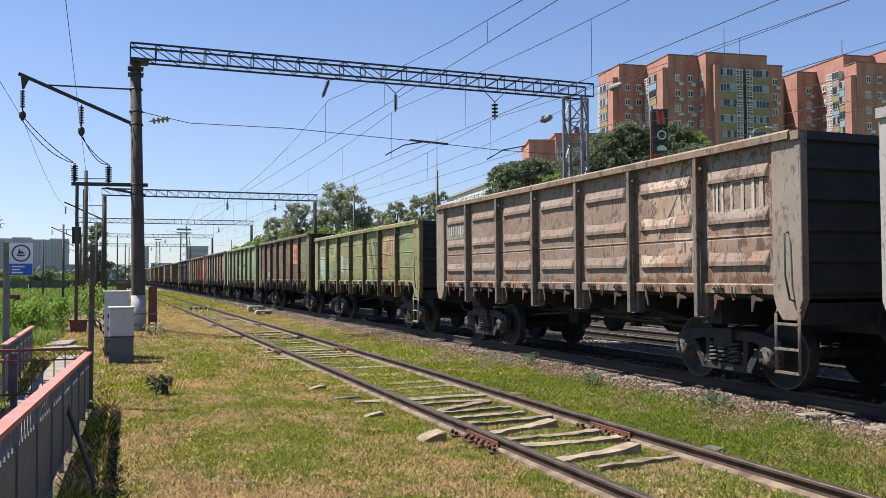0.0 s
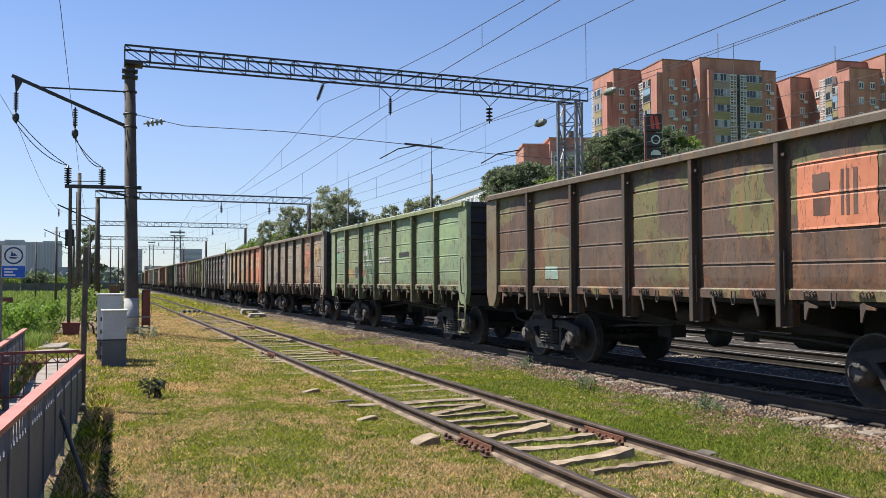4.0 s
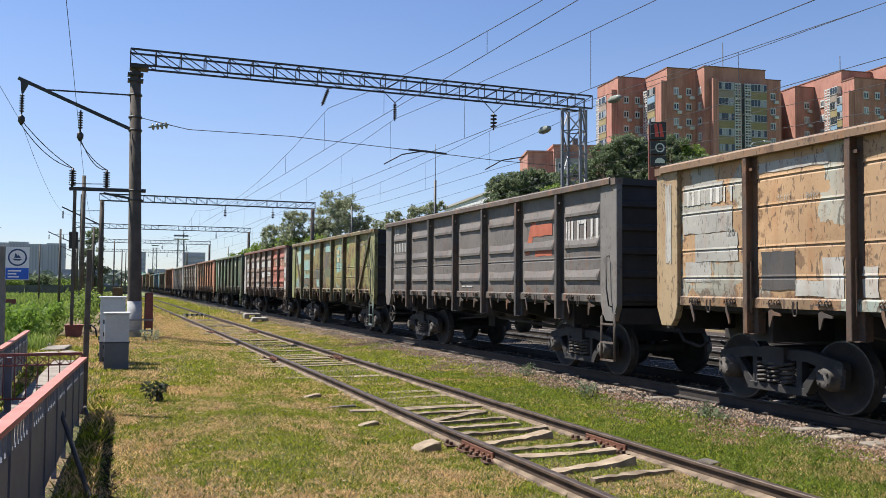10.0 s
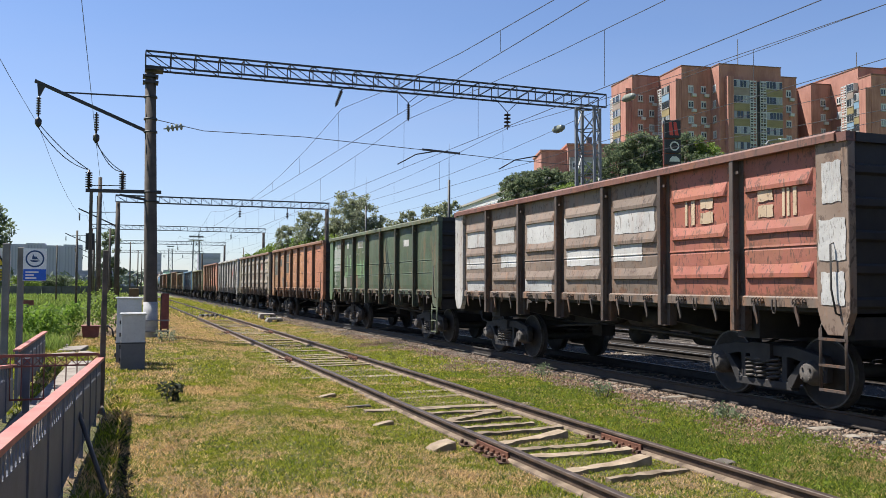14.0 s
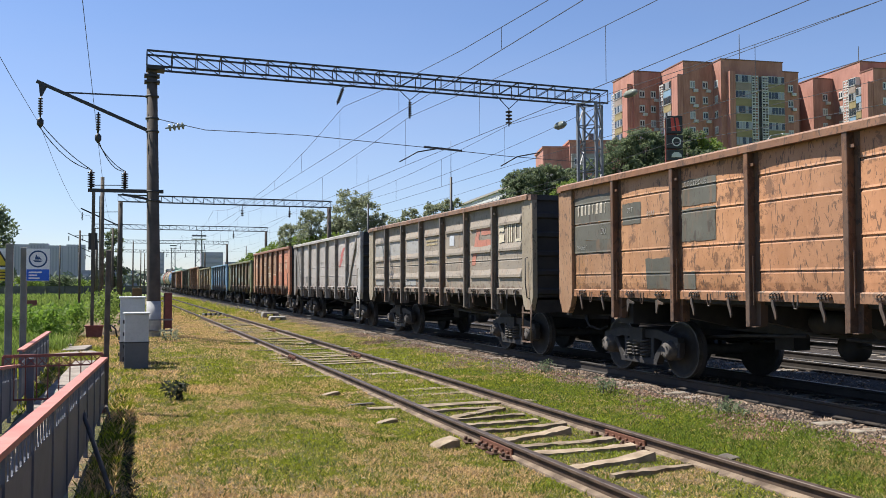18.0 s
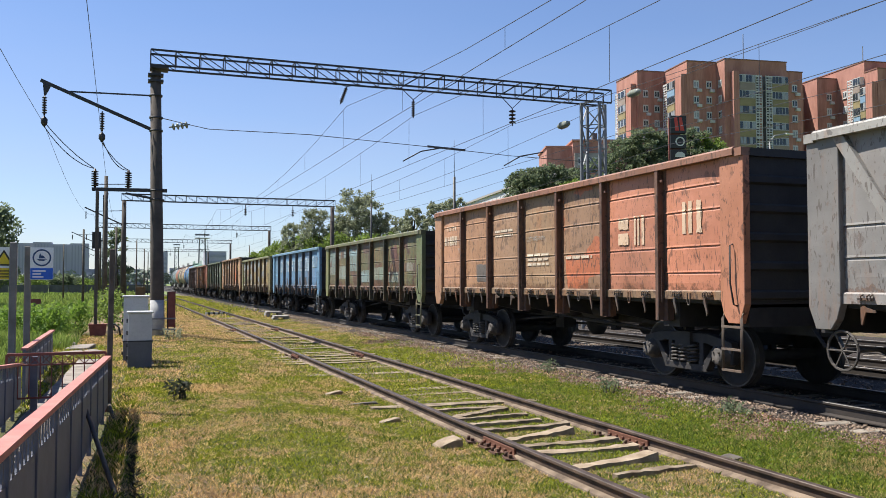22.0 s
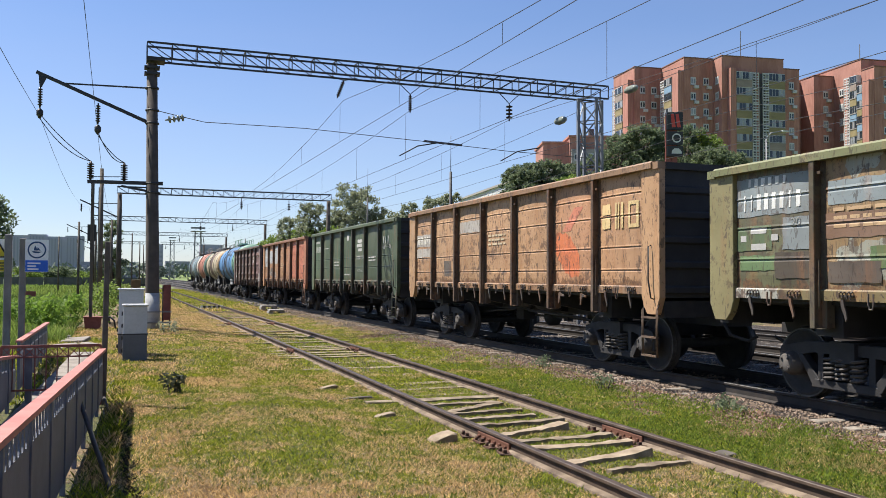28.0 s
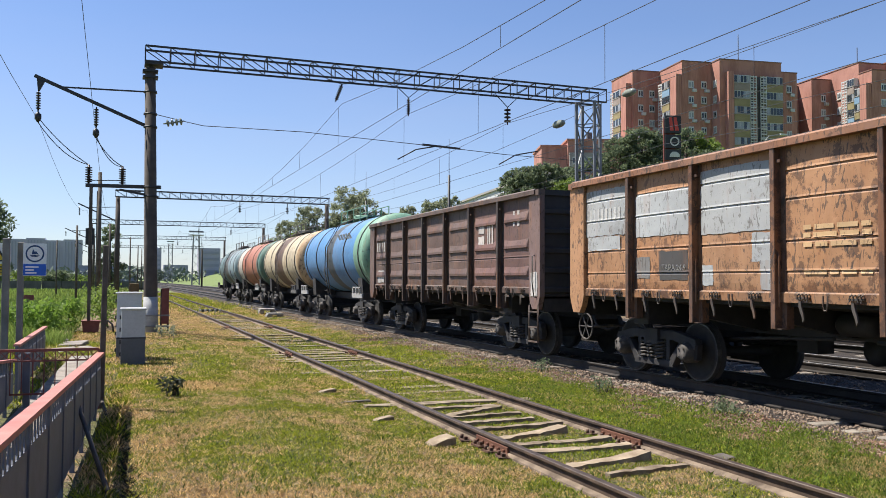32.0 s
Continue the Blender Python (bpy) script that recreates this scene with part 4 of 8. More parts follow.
    w = open_wagon(3, "pale green open wagon with rust stains and white lettering", "flat", [P((122, 150, 108), 0.35), P((128, 146, 100), 0.5), P((120, 148, 106), 0.3), P((124, 146, 102), 0.55), pale, P((118, 146, 106), 0.35), pale], P((110, 128, 84), 0.35), P((130, 142, 92), 0.35), (P((132, 154, 106), 0.25), P((126, 148, 104), 0.3)), P((120, 132, 92), 0.5), wheel=True)
    for text, i, dy, z, size in (('20', 0, -0.2, 2.4, 0.17), ('ПОСТРОЕН', 2, 0.62, 2.92, 0.1),):
        inscription(w, text, -1.5300, panel_y(i) + dy, z, size)
    bars(w, panel_y(0) + 0.62, 2.98, 0.7, 0.12, 6)
    bars(w, panel_y(0) + 0.62, 2.72, 1.1, 0.22, 8)
    mark(w, panel_y(0) + 0.3, 2.45, 0.6, 0.25, P((110, 170, 140), 0.2))
    mark(w, panel_y(1) + 0.38, 1.85, 0.7, 0.3, P((170, 138, 62), 0.3))
    mark(w, panel_y(1) - 0.42, 1.88, 0.5, 0.36, PATCH_DARK)
    mark(w, panel_y(2) + 0.6, 1.85, 0.25, 0.2, P((150, 60, 44), 0.3))
    for i, z in ((2, 2.9), (2, 2.25), (2, 2.1), (3, 2.3), (3, 2.18)):
        bars(w, panel_y(i) + 0.6, z, 1.05, 0.06, 9)
    mark(w, panel_y(2) + 0.3, 2.5, 0.45, 0.16, WHITE_MARK)
    mark(w, panel_y(4), 2.35, 0.9, 0.14, P((40, 44, 40), 0.1))

    grey = P((150, 140, 120), 0.6)
    w = open_wagon(4, "grey-beige open wagon with orange rust stains on its front panels", "flat", seven(grey, p0=P((140, 132, 118), 0.55), p5=P((178, 128, 88), 0.8, (156, 142, 120), 0.45), p6=P((156, 138, 112), 0.85)), P((92, 84, 76), 0.35), P((120, 108, 92), 0.5), (grey, P((150, 142, 126), 0.35)))
    for text, i, dy, z, size in (('20', 0, -0.3, 2.3, 0.19), ('120 КМ/Ч', 1, 0.25, 2.38, 0.12), ('75.0Т', 1, 0.5, 2.75, 0.12), ('84М', 1, -0.1, 2.75, 0.12), ('ПОСТРОЕН', 2, 0.62, 2.95, 0.11), ('СОБСТВЕННИК', 3, 0.62, 2.72, 0.14), ('ПРОБЕГ', 0, 0.45, 2.2, 0.1),):
        inscription(w, text, -1.5300, panel_y(i) + dy, z, size)
    letter_blocks(w, 6, 2.7, P((210, 170, 100), 0.2), 3, 0.3, 0.5)
    mark(w, panel_y(5), 2.7, 0.8, 0.3, P((202, 104, 62), 0.3))
    mark(w, panel_y(5) + 0.2, 2.4, 0.9, 0.55, P((202, 104, 62), 0.3), slant=True)
    bars(w, panel_y(3) + 0.6, 2.55, 0.9, 0.06, 8)
    bars(w, panel_y(3) + 0.6, 2.43, 0.9, 0.06, 8)
    mark(w, panel_y(1) - 0.3, 1.8, 0.6, 0.36, PATCH_DARK)
    bars(w, panel_y(0) + 0.6, 2.95, 1.05, 0.22, 8, P((170, 160, 140), 0.2))

    orange, tan = P((206, 118, 76), 0.4), P((192, 150, 100), 0.5, (164, 162, 148), 0.3)
    w = open_wagon(5, "tan open wagon with grey patches, its front half bright orange", "flat", [tan, tan, P((182, 142, 94), 0.5), P((180, 146, 104), 0.5, (150, 160, 150), 0.25), P((168, 142, 102), 0.6, (192, 112, 70), 0.3), orange, orange], P((98, 74, 56), 0.5), P((140, 108, 76), 0.6), (P((176, 148, 104), 0.4), orange), rusty)
    for text, i, dy, z, size in (('20', 0, -0.35, 2.35, 0.18), ('75.0Т', 1, 0.35, 2.75, 0.13), ('84М', 1, -0.15, 2.75, 0.13), ('ПРОБЕГ', 0, 0.2, 1.7, 0.1),):
        inscription(w, text, -1.5300, panel_y(i) + dy, z, size)
    letter_blocks(w, 5, 2.55, P((226, 192, 150), 0.15), 2, 0.4, 0.55)
    letter_blocks(w, 6, 2.6, P((226, 192, 150), 0.15), 2, 0.4, 0.5)
    for y, z, a, b in ((0.2, 3.0, 0.9, 0.3), (0.1, 2.6, 1.1, 0.36), (-0.1, 2.2, 0.9, 0.4), (0.3, 1.85, 0.6, 0.3)):
        mark(w, panel_y(0) + y, z, a, b, P((168, 166, 158), 0.25))
    bars(w, panel_y(0) + 0.6, 2.95, 1.1, 0.22, 8, P((210, 208, 200), 0.2))
    mark(w, panel_y(1) + 0.35, 1.85, 0.62, 0.5, PATCH_DARK)
    chalk = P((186, 184, 176), 0.3)
    for i, y, z, a, b in ((1, 0.1, 3.22, 1.2, 0.14), (1, -0.55, 1.75, 0.3, 0.5), (1, -0.2, 1.62, 0.5, 0.2), (2, 0.65, 1.7, 0.22, 0.36), (3, 0.6, 2.9, 0.26, 0.3), (3, 0.62, 2.5, 0.2, 0.45), (3, 0.2, 3.22, 0.6, 0.14)):
        mark(w, panel_y(i) + y, z, a, b, chalk)
    mark(w, 6.05, 2.6, 0.14, 1.2, chalk, x=-1.590)

    dark = P((108, 102, 98), 0.22)
    w = open_wagon(6, "dark grey open wagon with ribbed panels and red stripes", "ribs", seven(dark), P((88, 84, 82), 0.2), P((98, 84, 74), 0.5), (P((116, 112, 108), 0.2), P((118, 114, 110), 0.2)), P((96, 86, 80), 0.5), wheel=True)
    for text, i, dy, z, size in (('20', 0, -0.25, 2.32, 0.19), ('ПРОБЕГ', 0, 0.5, 2.15, 0.12), ('ДР 565', 0, 0.4, 1.75, 0.12),):
        inscription(w, text, -1.5300, panel_y(i) + dy, z, size)
    letter_blocks(w, 6, 2.6, P((210, 208, 204), 0.15), 3, 0.34, 0.5)
    mark(w, panel_y(5) - 0.1, 2.75, 0.9, 0.24, RED_MARK)
    mark(w, panel_y(5) + 0.35, 2.62, 0.55, 0.7, RED_MARK, slant=True)
    mark(w, panel_y(5) - 0.2, 2.3, 0.7, 0.14, RED_MARK)
    bars(w, panel_y(0) + 0.6, 3.2, 0.5, 0.16, 3)
    bars(w, panel_y(0) + 0.62, 2.73, 1.15, 0.26, 8)
    for z in (2.2, 2.08, 1.96):
        bars(w, panel_y(3) + 0.5, z - 0.35, 0.7, 0.05, 8)

    camo = P((142, 140, 66), 0.75, (132, 176, 166), 0.30)
    camo2 = P((140, 138, 66), 0.8, (98, 100, 76), 0.35)
    w = open_wagon(7, "blotchy yellow-green and turquoise wagon with diagonal end braces", "flat", [P((134, 172, 162), 0.5, (142, 140, 66), 0.45), camo, camo2, camo2, camo, P((148, 140, 60), 0.85, (128, 150, 84), 0.3), P((140, 140, 66), 0.8, (110, 130, 90), 0.3)], P((104, 112, 74), 0.6), P((120, 112, 66), 0.8), (P((140, 150, 84), 0.45), P((140, 140, 80), 0.6)), P((150, 176, 164), 0.4), braces=True)
    for text, i, dy, z, size in (('ЛИЗИНГ', 6, 0.6, 2.95, 0.2),):
        inscription(w, text, -1.5300, panel_y(i) + dy, z, size)
    letter_blocks(w, 4, 2.7, P((190, 180, 130), 0.3), 3, 0.34, 0.5)
    for i, y, z, a, b, c in ((0, 0, 2.8, 1.2, 0.55, (150, 186, 174)), (1, 0, 3.1, 1.4, 0.3, (146, 188, 180)), (1, 0, 2.45, 1.4, 0.45, (140, 184, 176)), (2, 0.5, 3.05, 0.3, 0.45, (140, 182, 172)), (2, 0, 2.08, 1.0, 0.3, (84, 88, 70)), (2, -0.4, 1.7, 0.8, 0.3, (138, 180, 172)), (3, 0.2, 2.5, 0.6, 0.5, (92, 88, 84)), (3, -0.1, 2.1, 0.9, 0.35, (98, 112, 74)), (3, -0.1, 3.05, 0.8, 0.3, (136, 182, 176)), (1, 0.1, 1.75, 1.2, 0.3, (96, 86, 66))):
        mark(w, panel_y(i) + y, z, a, b, P(c, 0.35))

    taupe, red = P((136, 116, 100), 0.45), P((178, 88, 64), 0.5, (166, 98, 76), 0.3)
    w = open_wagon(8, "taupe ribbed open wagon with white patches and two red panels", "ribs", [taupe, taupe, taupe, taupe, P((124, 104, 88), 0.5), red, P((170, 82, 58), 0.55, (150, 92, 72), 0.25)], P((96, 80, 70), 0.4), P((124, 70, 56), 0.6), (P((196, 194, 190), 0.3), P((140, 116, 98), 0.5)))
    white = P((196, 196, 194), 0.2)
    for z, a, b in ((2.9, 0.3, 0.5), (2.2, 0.42, 0.5), (1.6, 0.36, 0.4)):
        mark(w, -6.1, z, a, b, white, x=-1.590)
    for i, y, z, a, b in ((0, 0, 2.75, 1.1, 0.4), (0, 0, 2.2, 1.2, 0.35), (0, 0, 1.65, 1.1, 0.3), (1, 0, 2.75, 1.0, 0.36), (1, -0.2, 2.18, 0.8, 0.3), (2, 0, 2.72, 1.2, 0.5), (2, 0.1, 1.64, 1.2, 0.26), (3, 0.1, 2.75, 1.2, 0.4), (3, 0, 2.15, 1.2, 0.3), (4, 0, 2.75, 1.2, 0.44), (4, 0.2, 2.2, 0.9, 0.3)):
        mark(w, panel_y(i) + y, z, a, b, white)
    letter_blocks(w, 5, 2.75, P((206, 176, 140), 0.3), 2, 0.32, 0.4)
    letter_blocks(w, 6, 2.75, P((206, 176, 140), 0.3), 2, 0.32, 0.4)

    deep = P((68, 91, 60), 0.25)
    w = open_wagon(9, "dark green open wagon with a pale repainted rear panel", "flat", seven(deep, p0=P((78, 108, 74), 0.2, (136, 156, 136), 0.4), p2=P((76, 104, 62), 0.4, (88, 120, 78), 0.3)), P((58, 74, 52), 0.3), P((90, 104, 70), 0.4), (P((76, 116, 72), 0.2), P((74, 92, 64), 0.3)), P((96, 116, 84), 0.4), wheel=True)
    for text, i, dy, z, size in (('ДР 1329', 0, 0.3, 2.0, 0.14), ('03.03.2021-2024', 0, 0.55, 1.83, 0.13), ('ПРОБЕГ', 0, 0.35, 1.66, 0.13),):
        inscription(w, text, -1.5300, panel_y(i) + dy, z, size)
    for y, z, a, b, c in ((0, 2.86, 1.42, 0.36, (160, 168, 160)), (0, 2.55, 1.45, 0.2, (154, 164, 154)), (0.02, 2.28, 1.4, 0.24, (162, 168, 162)), (0.35, 1.85, 0.5, 0.46, (150, 160, 146)), (-0.15, 1.86, 1.05, 0.4, (68, 100, 64))):
        mark(w, panel_y(0) + y, z, a, b, P(c, 0.15), x=-1.5168 if c[0] > 100 else -1.5185)
    bars(w, panel_y(0) + 0.5, 3.16, 1.0, 0.2, 7)
    smear = P((104, 146, 92), 0.35)
    for i, y, z, a, b, c in ((1, 0.15, 2.35, 0.12, 0.8, smear), (1, -0.3, 2.5, 0.16, 0.5, smear), (1, 0.5, 1.75, 0.45, 0.4, P((150, 156, 142), 0.3)), (1, -0.5, 1.78, 0.5, 0.42, P((78, 66, 54), 0.5)), (1, 0.42, 2.0, 0.3, 0.2, smear), (2, 0.0, 2.1, 0.2, 0.9, smear), (2, -0.4, 2.2, 0.14, 0.6, smear), (2, 0.55, 1.75, 0.25, 0.45, P((118, 92, 54), 0.6)), (2, 0.2, 1.72, 0.5, 0.3, P((66, 84, 54), 0.4)), (1, 0.12, 3.12, 0.24, 0.26, P((176, 180, 172), 0.1))):
        mark(w, panel_y(i) + y, z, a, b, c)
    bars(w, panel_y(2) + 0.35, 3.08, 0.6, 0.2, 4)
    for z in (3.2, 2.98):
        mark(w, panel_y(2) + 0.05, z, 0.75, 0.035, WHITE_MARK, x=-1.5232)
    for text, i, dy, z, size in (('70.0Т', 1, 0.6, 2.66, 0.13), ('88.4М', 1, -0.1, 2.66, 0.13), ('ПОСТРОЕН', 2, 0.7, 2.7, 0.12), ('КР', 2, -0.25, 2.75, 0.12)):
        inscription(w, text, -1.5300, panel_y(i) + dy, z, size)
    mark(w, panel_y(5), 2.9, 0.5, 0.2, WHITE_MARK)

    w = open_wagon(10, "orange-tan open wagon with dark patches and rust scratches", "flat", [P((184, 130, 82), 0.55, (158, 114, 74), 0.4), P((192, 133, 80), 0.55), P((196, 132, 76), 0.6), P((198, 132, 78), 0.55), P((202, 133, 78), 0.5), P((207, 124, 77), 0.5), P((207, 122, 76), 0.48)], P((110, 78, 54), 0.5), P((146, 96, 60), 0.6), (P((170, 122, 78), 0.5), P((186, 112, 70), 0.5)), rusty)
    slate = P((92, 92, 80), 0.3)
    for i, y, z, a, b in ((0, 0, 2.98, 1.5, 0.5), (0, 0, 2.55, 1.5, 0.3), (0, 0, 2.28, 1.5, 0.24), (1, 0.38, 2.8, 0.6, 0.36), (1, -0.4, 1.76, 0.72, 0.5), (2, 0.3, 3.0, 0.85, 0.4), (2, 0.3, 2.5, 0.85, 0.5), (2, 0.55, 1.65, 0.3, 0.28)):
        mark(w, panel_y(i) + y, z, a, b, slate)
    for text, i, dy, z, size in (('20', 0, -0.3, 2.5, 0.19), ('75Т', 1, 0.5, 2.82, 0.13), ('88М', 1, -0.1, 2.72, 0.13), ('ПОСТРОЕН', 2, 0.65, 3.1, 0.12), ('ПРОБЕГ', 0, 0.6, 2.24, 0.12)):
        inscription(w, text, -1.5300, panel_y(i) + dy, z, size)
    bars(w, panel_y(0) + 0.6, 2.98, 1.1, 0.2, 8, P((190, 180, 160), 0.2))

    clay = P((156, 144, 128), 0.25)
    w = open_wagon(11, "grey-beige ribbed open wagon with a faded red stripe emblem", "ribs", seven(clay), P((122, 112, 100), 0.25), P((140, 104, 80), 0.7), (P((158, 146, 122), 0.3), P((160, 146, 122), 0.3)), P((120, 96, 80), 0.6))
    for i, y, z, a, b in ((0, 0, 2.72, 1.2, 0.7), (1, 0, 2.72, 1.2, 0.7), (2, 0, 2.72, 1.2, 0.66), (0, 0, 1.7, 1.1, 0.3), (2, 0.2, 1.7, 1.0, 0.3)):
        mark(w, panel_y(i) + y, z, a, b, PATCH_GREY)
    letter_blocks(w, 6, 2.76, P((214, 204, 176), 0.2), 3, 0.32, 0.46)
    pink = P((204, 120, 96), 0.3)
    mark(w, panel_y(5) + 0.3, 2.5, 0.6, 0.9, pink, slant=True)
    mark(w, panel_y(5) - 0.25, 2.55, 0.8, 0.2, pink)
    mark(w, panel_y(5) - 0.35, 2.86, 0.6, 0.18, pink)
    mark(w, panel_y(4) + 0.2, 2.73, 0.34, 0.26, P((196, 204, 214), 0.1))
    for z in (2.8, 2.7, 2.2):
        bars(w, panel_y(3) + 0.5, z, 0.9, 0.06, 8, P((190, 170, 120), 0.2))

    pearl = P((174, 168, 163), 0.2)
    w = open_wagon(12, "light grey open wagon with diagonal braces and red emblem", "flat", seven(pearl, p0=P((140, 137, 134), 0.25)), P((170, 168, 164), 0.2), P((170, 168, 162), 0.25), (P((124, 122, 120), 0.3), P((180, 178, 174), 0.2)), P((176, 174, 170), 0.2), braces=True, wheel=True)
    for z, d in ((2.85, 0.0), (2.6, 0.18), (2.4, 0.3)):
        mark(w, panel_y(5) - 0.1 + d, z, 0.75, 0.32, P((196, 88, 84), 0.15), slant=True)
    bars(w, panel_y(0) - 0.1, 3.05, 0.7, 0.2, 5, P((110, 106, 102), 0.2))
    for z in (2.2, 2.08, 1.96):
        bars(w, panel_y(0) - 0.15, z, 0.45, 0.07, 4, P((214, 212, 208), 0.1))
    mark(w, panel_y(1) - 0.2, 1.8, 0.6, 0.3, P((120, 118, 116), 0.2))
    bars(w, panel_y(3) + 0.5, 2.5, 0.8, 0.05, 8, P((120, 118, 114), 0.2))

    apricot = P((198, 138, 94), 0.4)
    hot = P((210, 122, 80), 0.35)
    w = open_wagon(13, "orange open wagon, sun-faded tan at the rear", "flat", [apricot, P((178, 126, 82), 0.5), P((172, 128, 88), 0.5), P((168, 130, 90), 0.5), P((170, 124, 84), 0.6, (196, 108, 68), 0.3), hot, hot], P((124, 80, 58), 0.5), P((150, 96, 70), 0.5), (P((186, 132, 90), 0.4), P((196, 118, 76), 0.4)), P((110, 92, 78), 0.6))
    for text, i, dy, z, size in (('20', 0, -0.4, 2.4, 0.19), ('СОБСТВЕННИК', 3, 0.65, 2.5, 0.14),):
        inscription(w, text, -1.5300, panel_y(i) + dy, z, size)
    letter_blocks(w, 5, 2.5, P((222, 186, 150), 0.2), 2, 0.36, 0.5)
    letter_blocks(w, 6, 2.62, P((222, 186, 150), 0.2), 1, 0.6, 0.5)
    bars(w, panel_y(0) + 0.6, 2.72, 1.1, 0.24, 8, P((224, 204, 176), 0.1))
    bars(w, panel_y(0) + 0.4, 3.05, 0.7, 0.12, 6, P((224, 204, 176), 0.1))
    mark(w, panel_y(1) - 0.3, 1.85, 0.55, 0.42, P((104, 96, 90), 0.3))
    for i, z in ((2, 2.8), (2, 2.7), (3, 2.2), (3, 2.1), (3, 2.0), (4, 2.1)):
        bars(w, panel_y(i) + 0.6, z, 1.0, 0.07, 8, P((224, 204, 176), 0.1))

    moss = P((98, 100, 56), 0.62, (84, 64, 50), 0.35)
    w = open_wagon(14, "dark olive open wagon blotched with turquoise and brown rust", "flat", seven(moss, p5=P((108, 106, 58), 0.6, (92, 66, 52), 0.3), p6=P((96, 98, 52), 0.65, (76, 56, 44), 0.45), p3=P((96, 98, 56), 0.6, (84, 62, 50), 0.4)), P((66, 72, 46), 0.4), P((100, 108, 62), 0.5), (P((116, 124, 62), 0.3), P((100, 118, 62), 0.3)), P((110, 112, 84), 0.6))
    for text, i, dy, z, size in (('20', 0, -0.4, 2.65, 0.24),):
        inscription(w, text, -1.5300, panel_y(i) + dy, z, size)
    for i, y, z, a, b, c in ((0, 0, 2.8, 1.35, 0.85, (112, 146, 140)), (1, 0, 2.1, 1.3, 0.6, (140, 164, 150)), (2, 0, 2.6, 1.2, 0.9, (126, 160, 156)), (3, 0, 1.9, 1.3, 0.5, (136, 168, 166)), (4, 0, 2.0, 1.3, 0.5, (140, 160, 140)), (5, 0, 1.85, 1.3, 0.4, (150, 162, 140)), (6, 0, 2.2, 1.2, 0.3, (150, 150, 130)), (5, -0.05, 2.78, 0.6, 0.42, (112, 58, 54)), (1, 0, 2.95, 1.4, 0.36, (146, 172, 170)), (2, 0.1, 3.0, 1.3, 0.34, (138, 172, 176)), (0, 0, 2.2, 1.1, 0.4, (140, 160, 148))):
        mark(w, panel_y(i) + y, z, a, b, P(tuple(round(0.9 * q) for q in c), 0.6, (84, 72, 58), 0.22))

    blue = P((72, 138, 182), 0.35)
    w = open_wagon(15, "bright blue open wagon with big worn white lettering blocks", "flat", seven(blue, p0=P((80, 150, 190), 0.3, (110, 170, 200), 0.3), p5=P((74, 136, 180), 0.5)), P((52, 88, 112), 0.4), P((80, 138, 172), 0.4), (P((84, 150, 190), 0.3), P((78, 144, 186), 0.3)), P((90, 120, 134), 0.6))
    pale_blue = P((176, 206, 220), 0.4)
    for i in (1, 2, 3, 4, 5):
        letter_blocks(w, i, 2.65, pale_blue, 2, 0.42, 0.7)
    letter_blocks(w, 6, 2.75, pale_blue, 2, 0.42, 0.6)
    for i, y, a in ((4, 0.1, 0.3), (5, 0.45, 0.5), (5, -0.45, 0.4), (2, 0.2, 0.3)):
        mark(w, panel_y(i) + y, 1.72, a, 0.42, P((62, 66, 74), 0.5))

    olive = P((150, 132, 72), 0.55, (164, 166, 156), 0.35)
    w = open_wagon(16, "olive and ochre open wagon with pale grey repainted patches", "flat", seven(olive, p0=P((88, 86, 56), 0.55, (104, 104, 74), 0.3), p1=P((150, 120, 70), 0.7, (150, 152, 138), 0.3)), P((100, 88, 56), 0.5), P((118, 122, 72), 0.45), (P((142, 132, 74), 0.5), P((144, 132, 78), 0.5)), P((110, 100, 78), 0.6))
    for i, y, z, a, b, c in ((0, 0.35, 2.3, 0.7, 0.4, (78, 106, 62)), (0, 0.3, 1.9, 0.7, 0.24, (88, 124, 66)), (0, -0.35, 1.86, 0.6, 0.4, (84, 72, 56)), (1, 0.1, 2.42, 1.3, 0.36, (132, 92, 62)), (1, -0.3, 1.95, 0.7, 0.3, (88, 122, 66)), (1, 0.3, 1.75, 0.8, 0.3, (92, 78, 66)), (2, 0.1, 2.95, 1.2, 0.3, (160, 164, 162))):
        mark(w, panel_y(i) + y, z, a, b, P(c, 0.35), x=-1.5168)
    for z, a in ((2.42, 0.32), (2.3, 0.75), (2.16, 0.3)):
        mark(w, panel_y(0) + 0.25, z, a, 0.1, WHITE_MARK, x=-1.5232)
    for text, i, dy, z, size in (('20', 0, -0.35, 2.45, 0.2),):
        inscription(w, text, -1.5300, panel_y(i) + dy, z, size)
    for i, y, z, a, b in ((0, 0, 2.97, 1.42, 0.62), (0, -0.45, 2.35, 0.5, 0.5), (1, 0, 2.9, 1.4, 0.34), (2, 0.2, 2.1, 0.9, 0.4), (3, 0, 2.7, 1.3, 0.4), (4, 0, 3.0, 1.2, 0.34), (5, 0, 2.3, 1.2, 0.4), (4, 0.2, 1.9, 0.7, 0.4)):
        mark(w, panel_y(i) + y, z, a, b, P((136, 150, 154), 0.4))
    bars(w, panel_y(0) + 0.6, 2.88, 1.15, 0.26, 8, P((220, 222, 218), 0.1))
    bars(w, panel_y(0) + 0.5, 3.2, 0.8, 0.12, 6, P((220, 222, 218), 0.1))
    for z in (2.65, 2.53, 2.41):
        bars(w, panel_y(1) + 0.6, z, 0.9, 0.07, 7, P((200, 160, 110), 0.2))

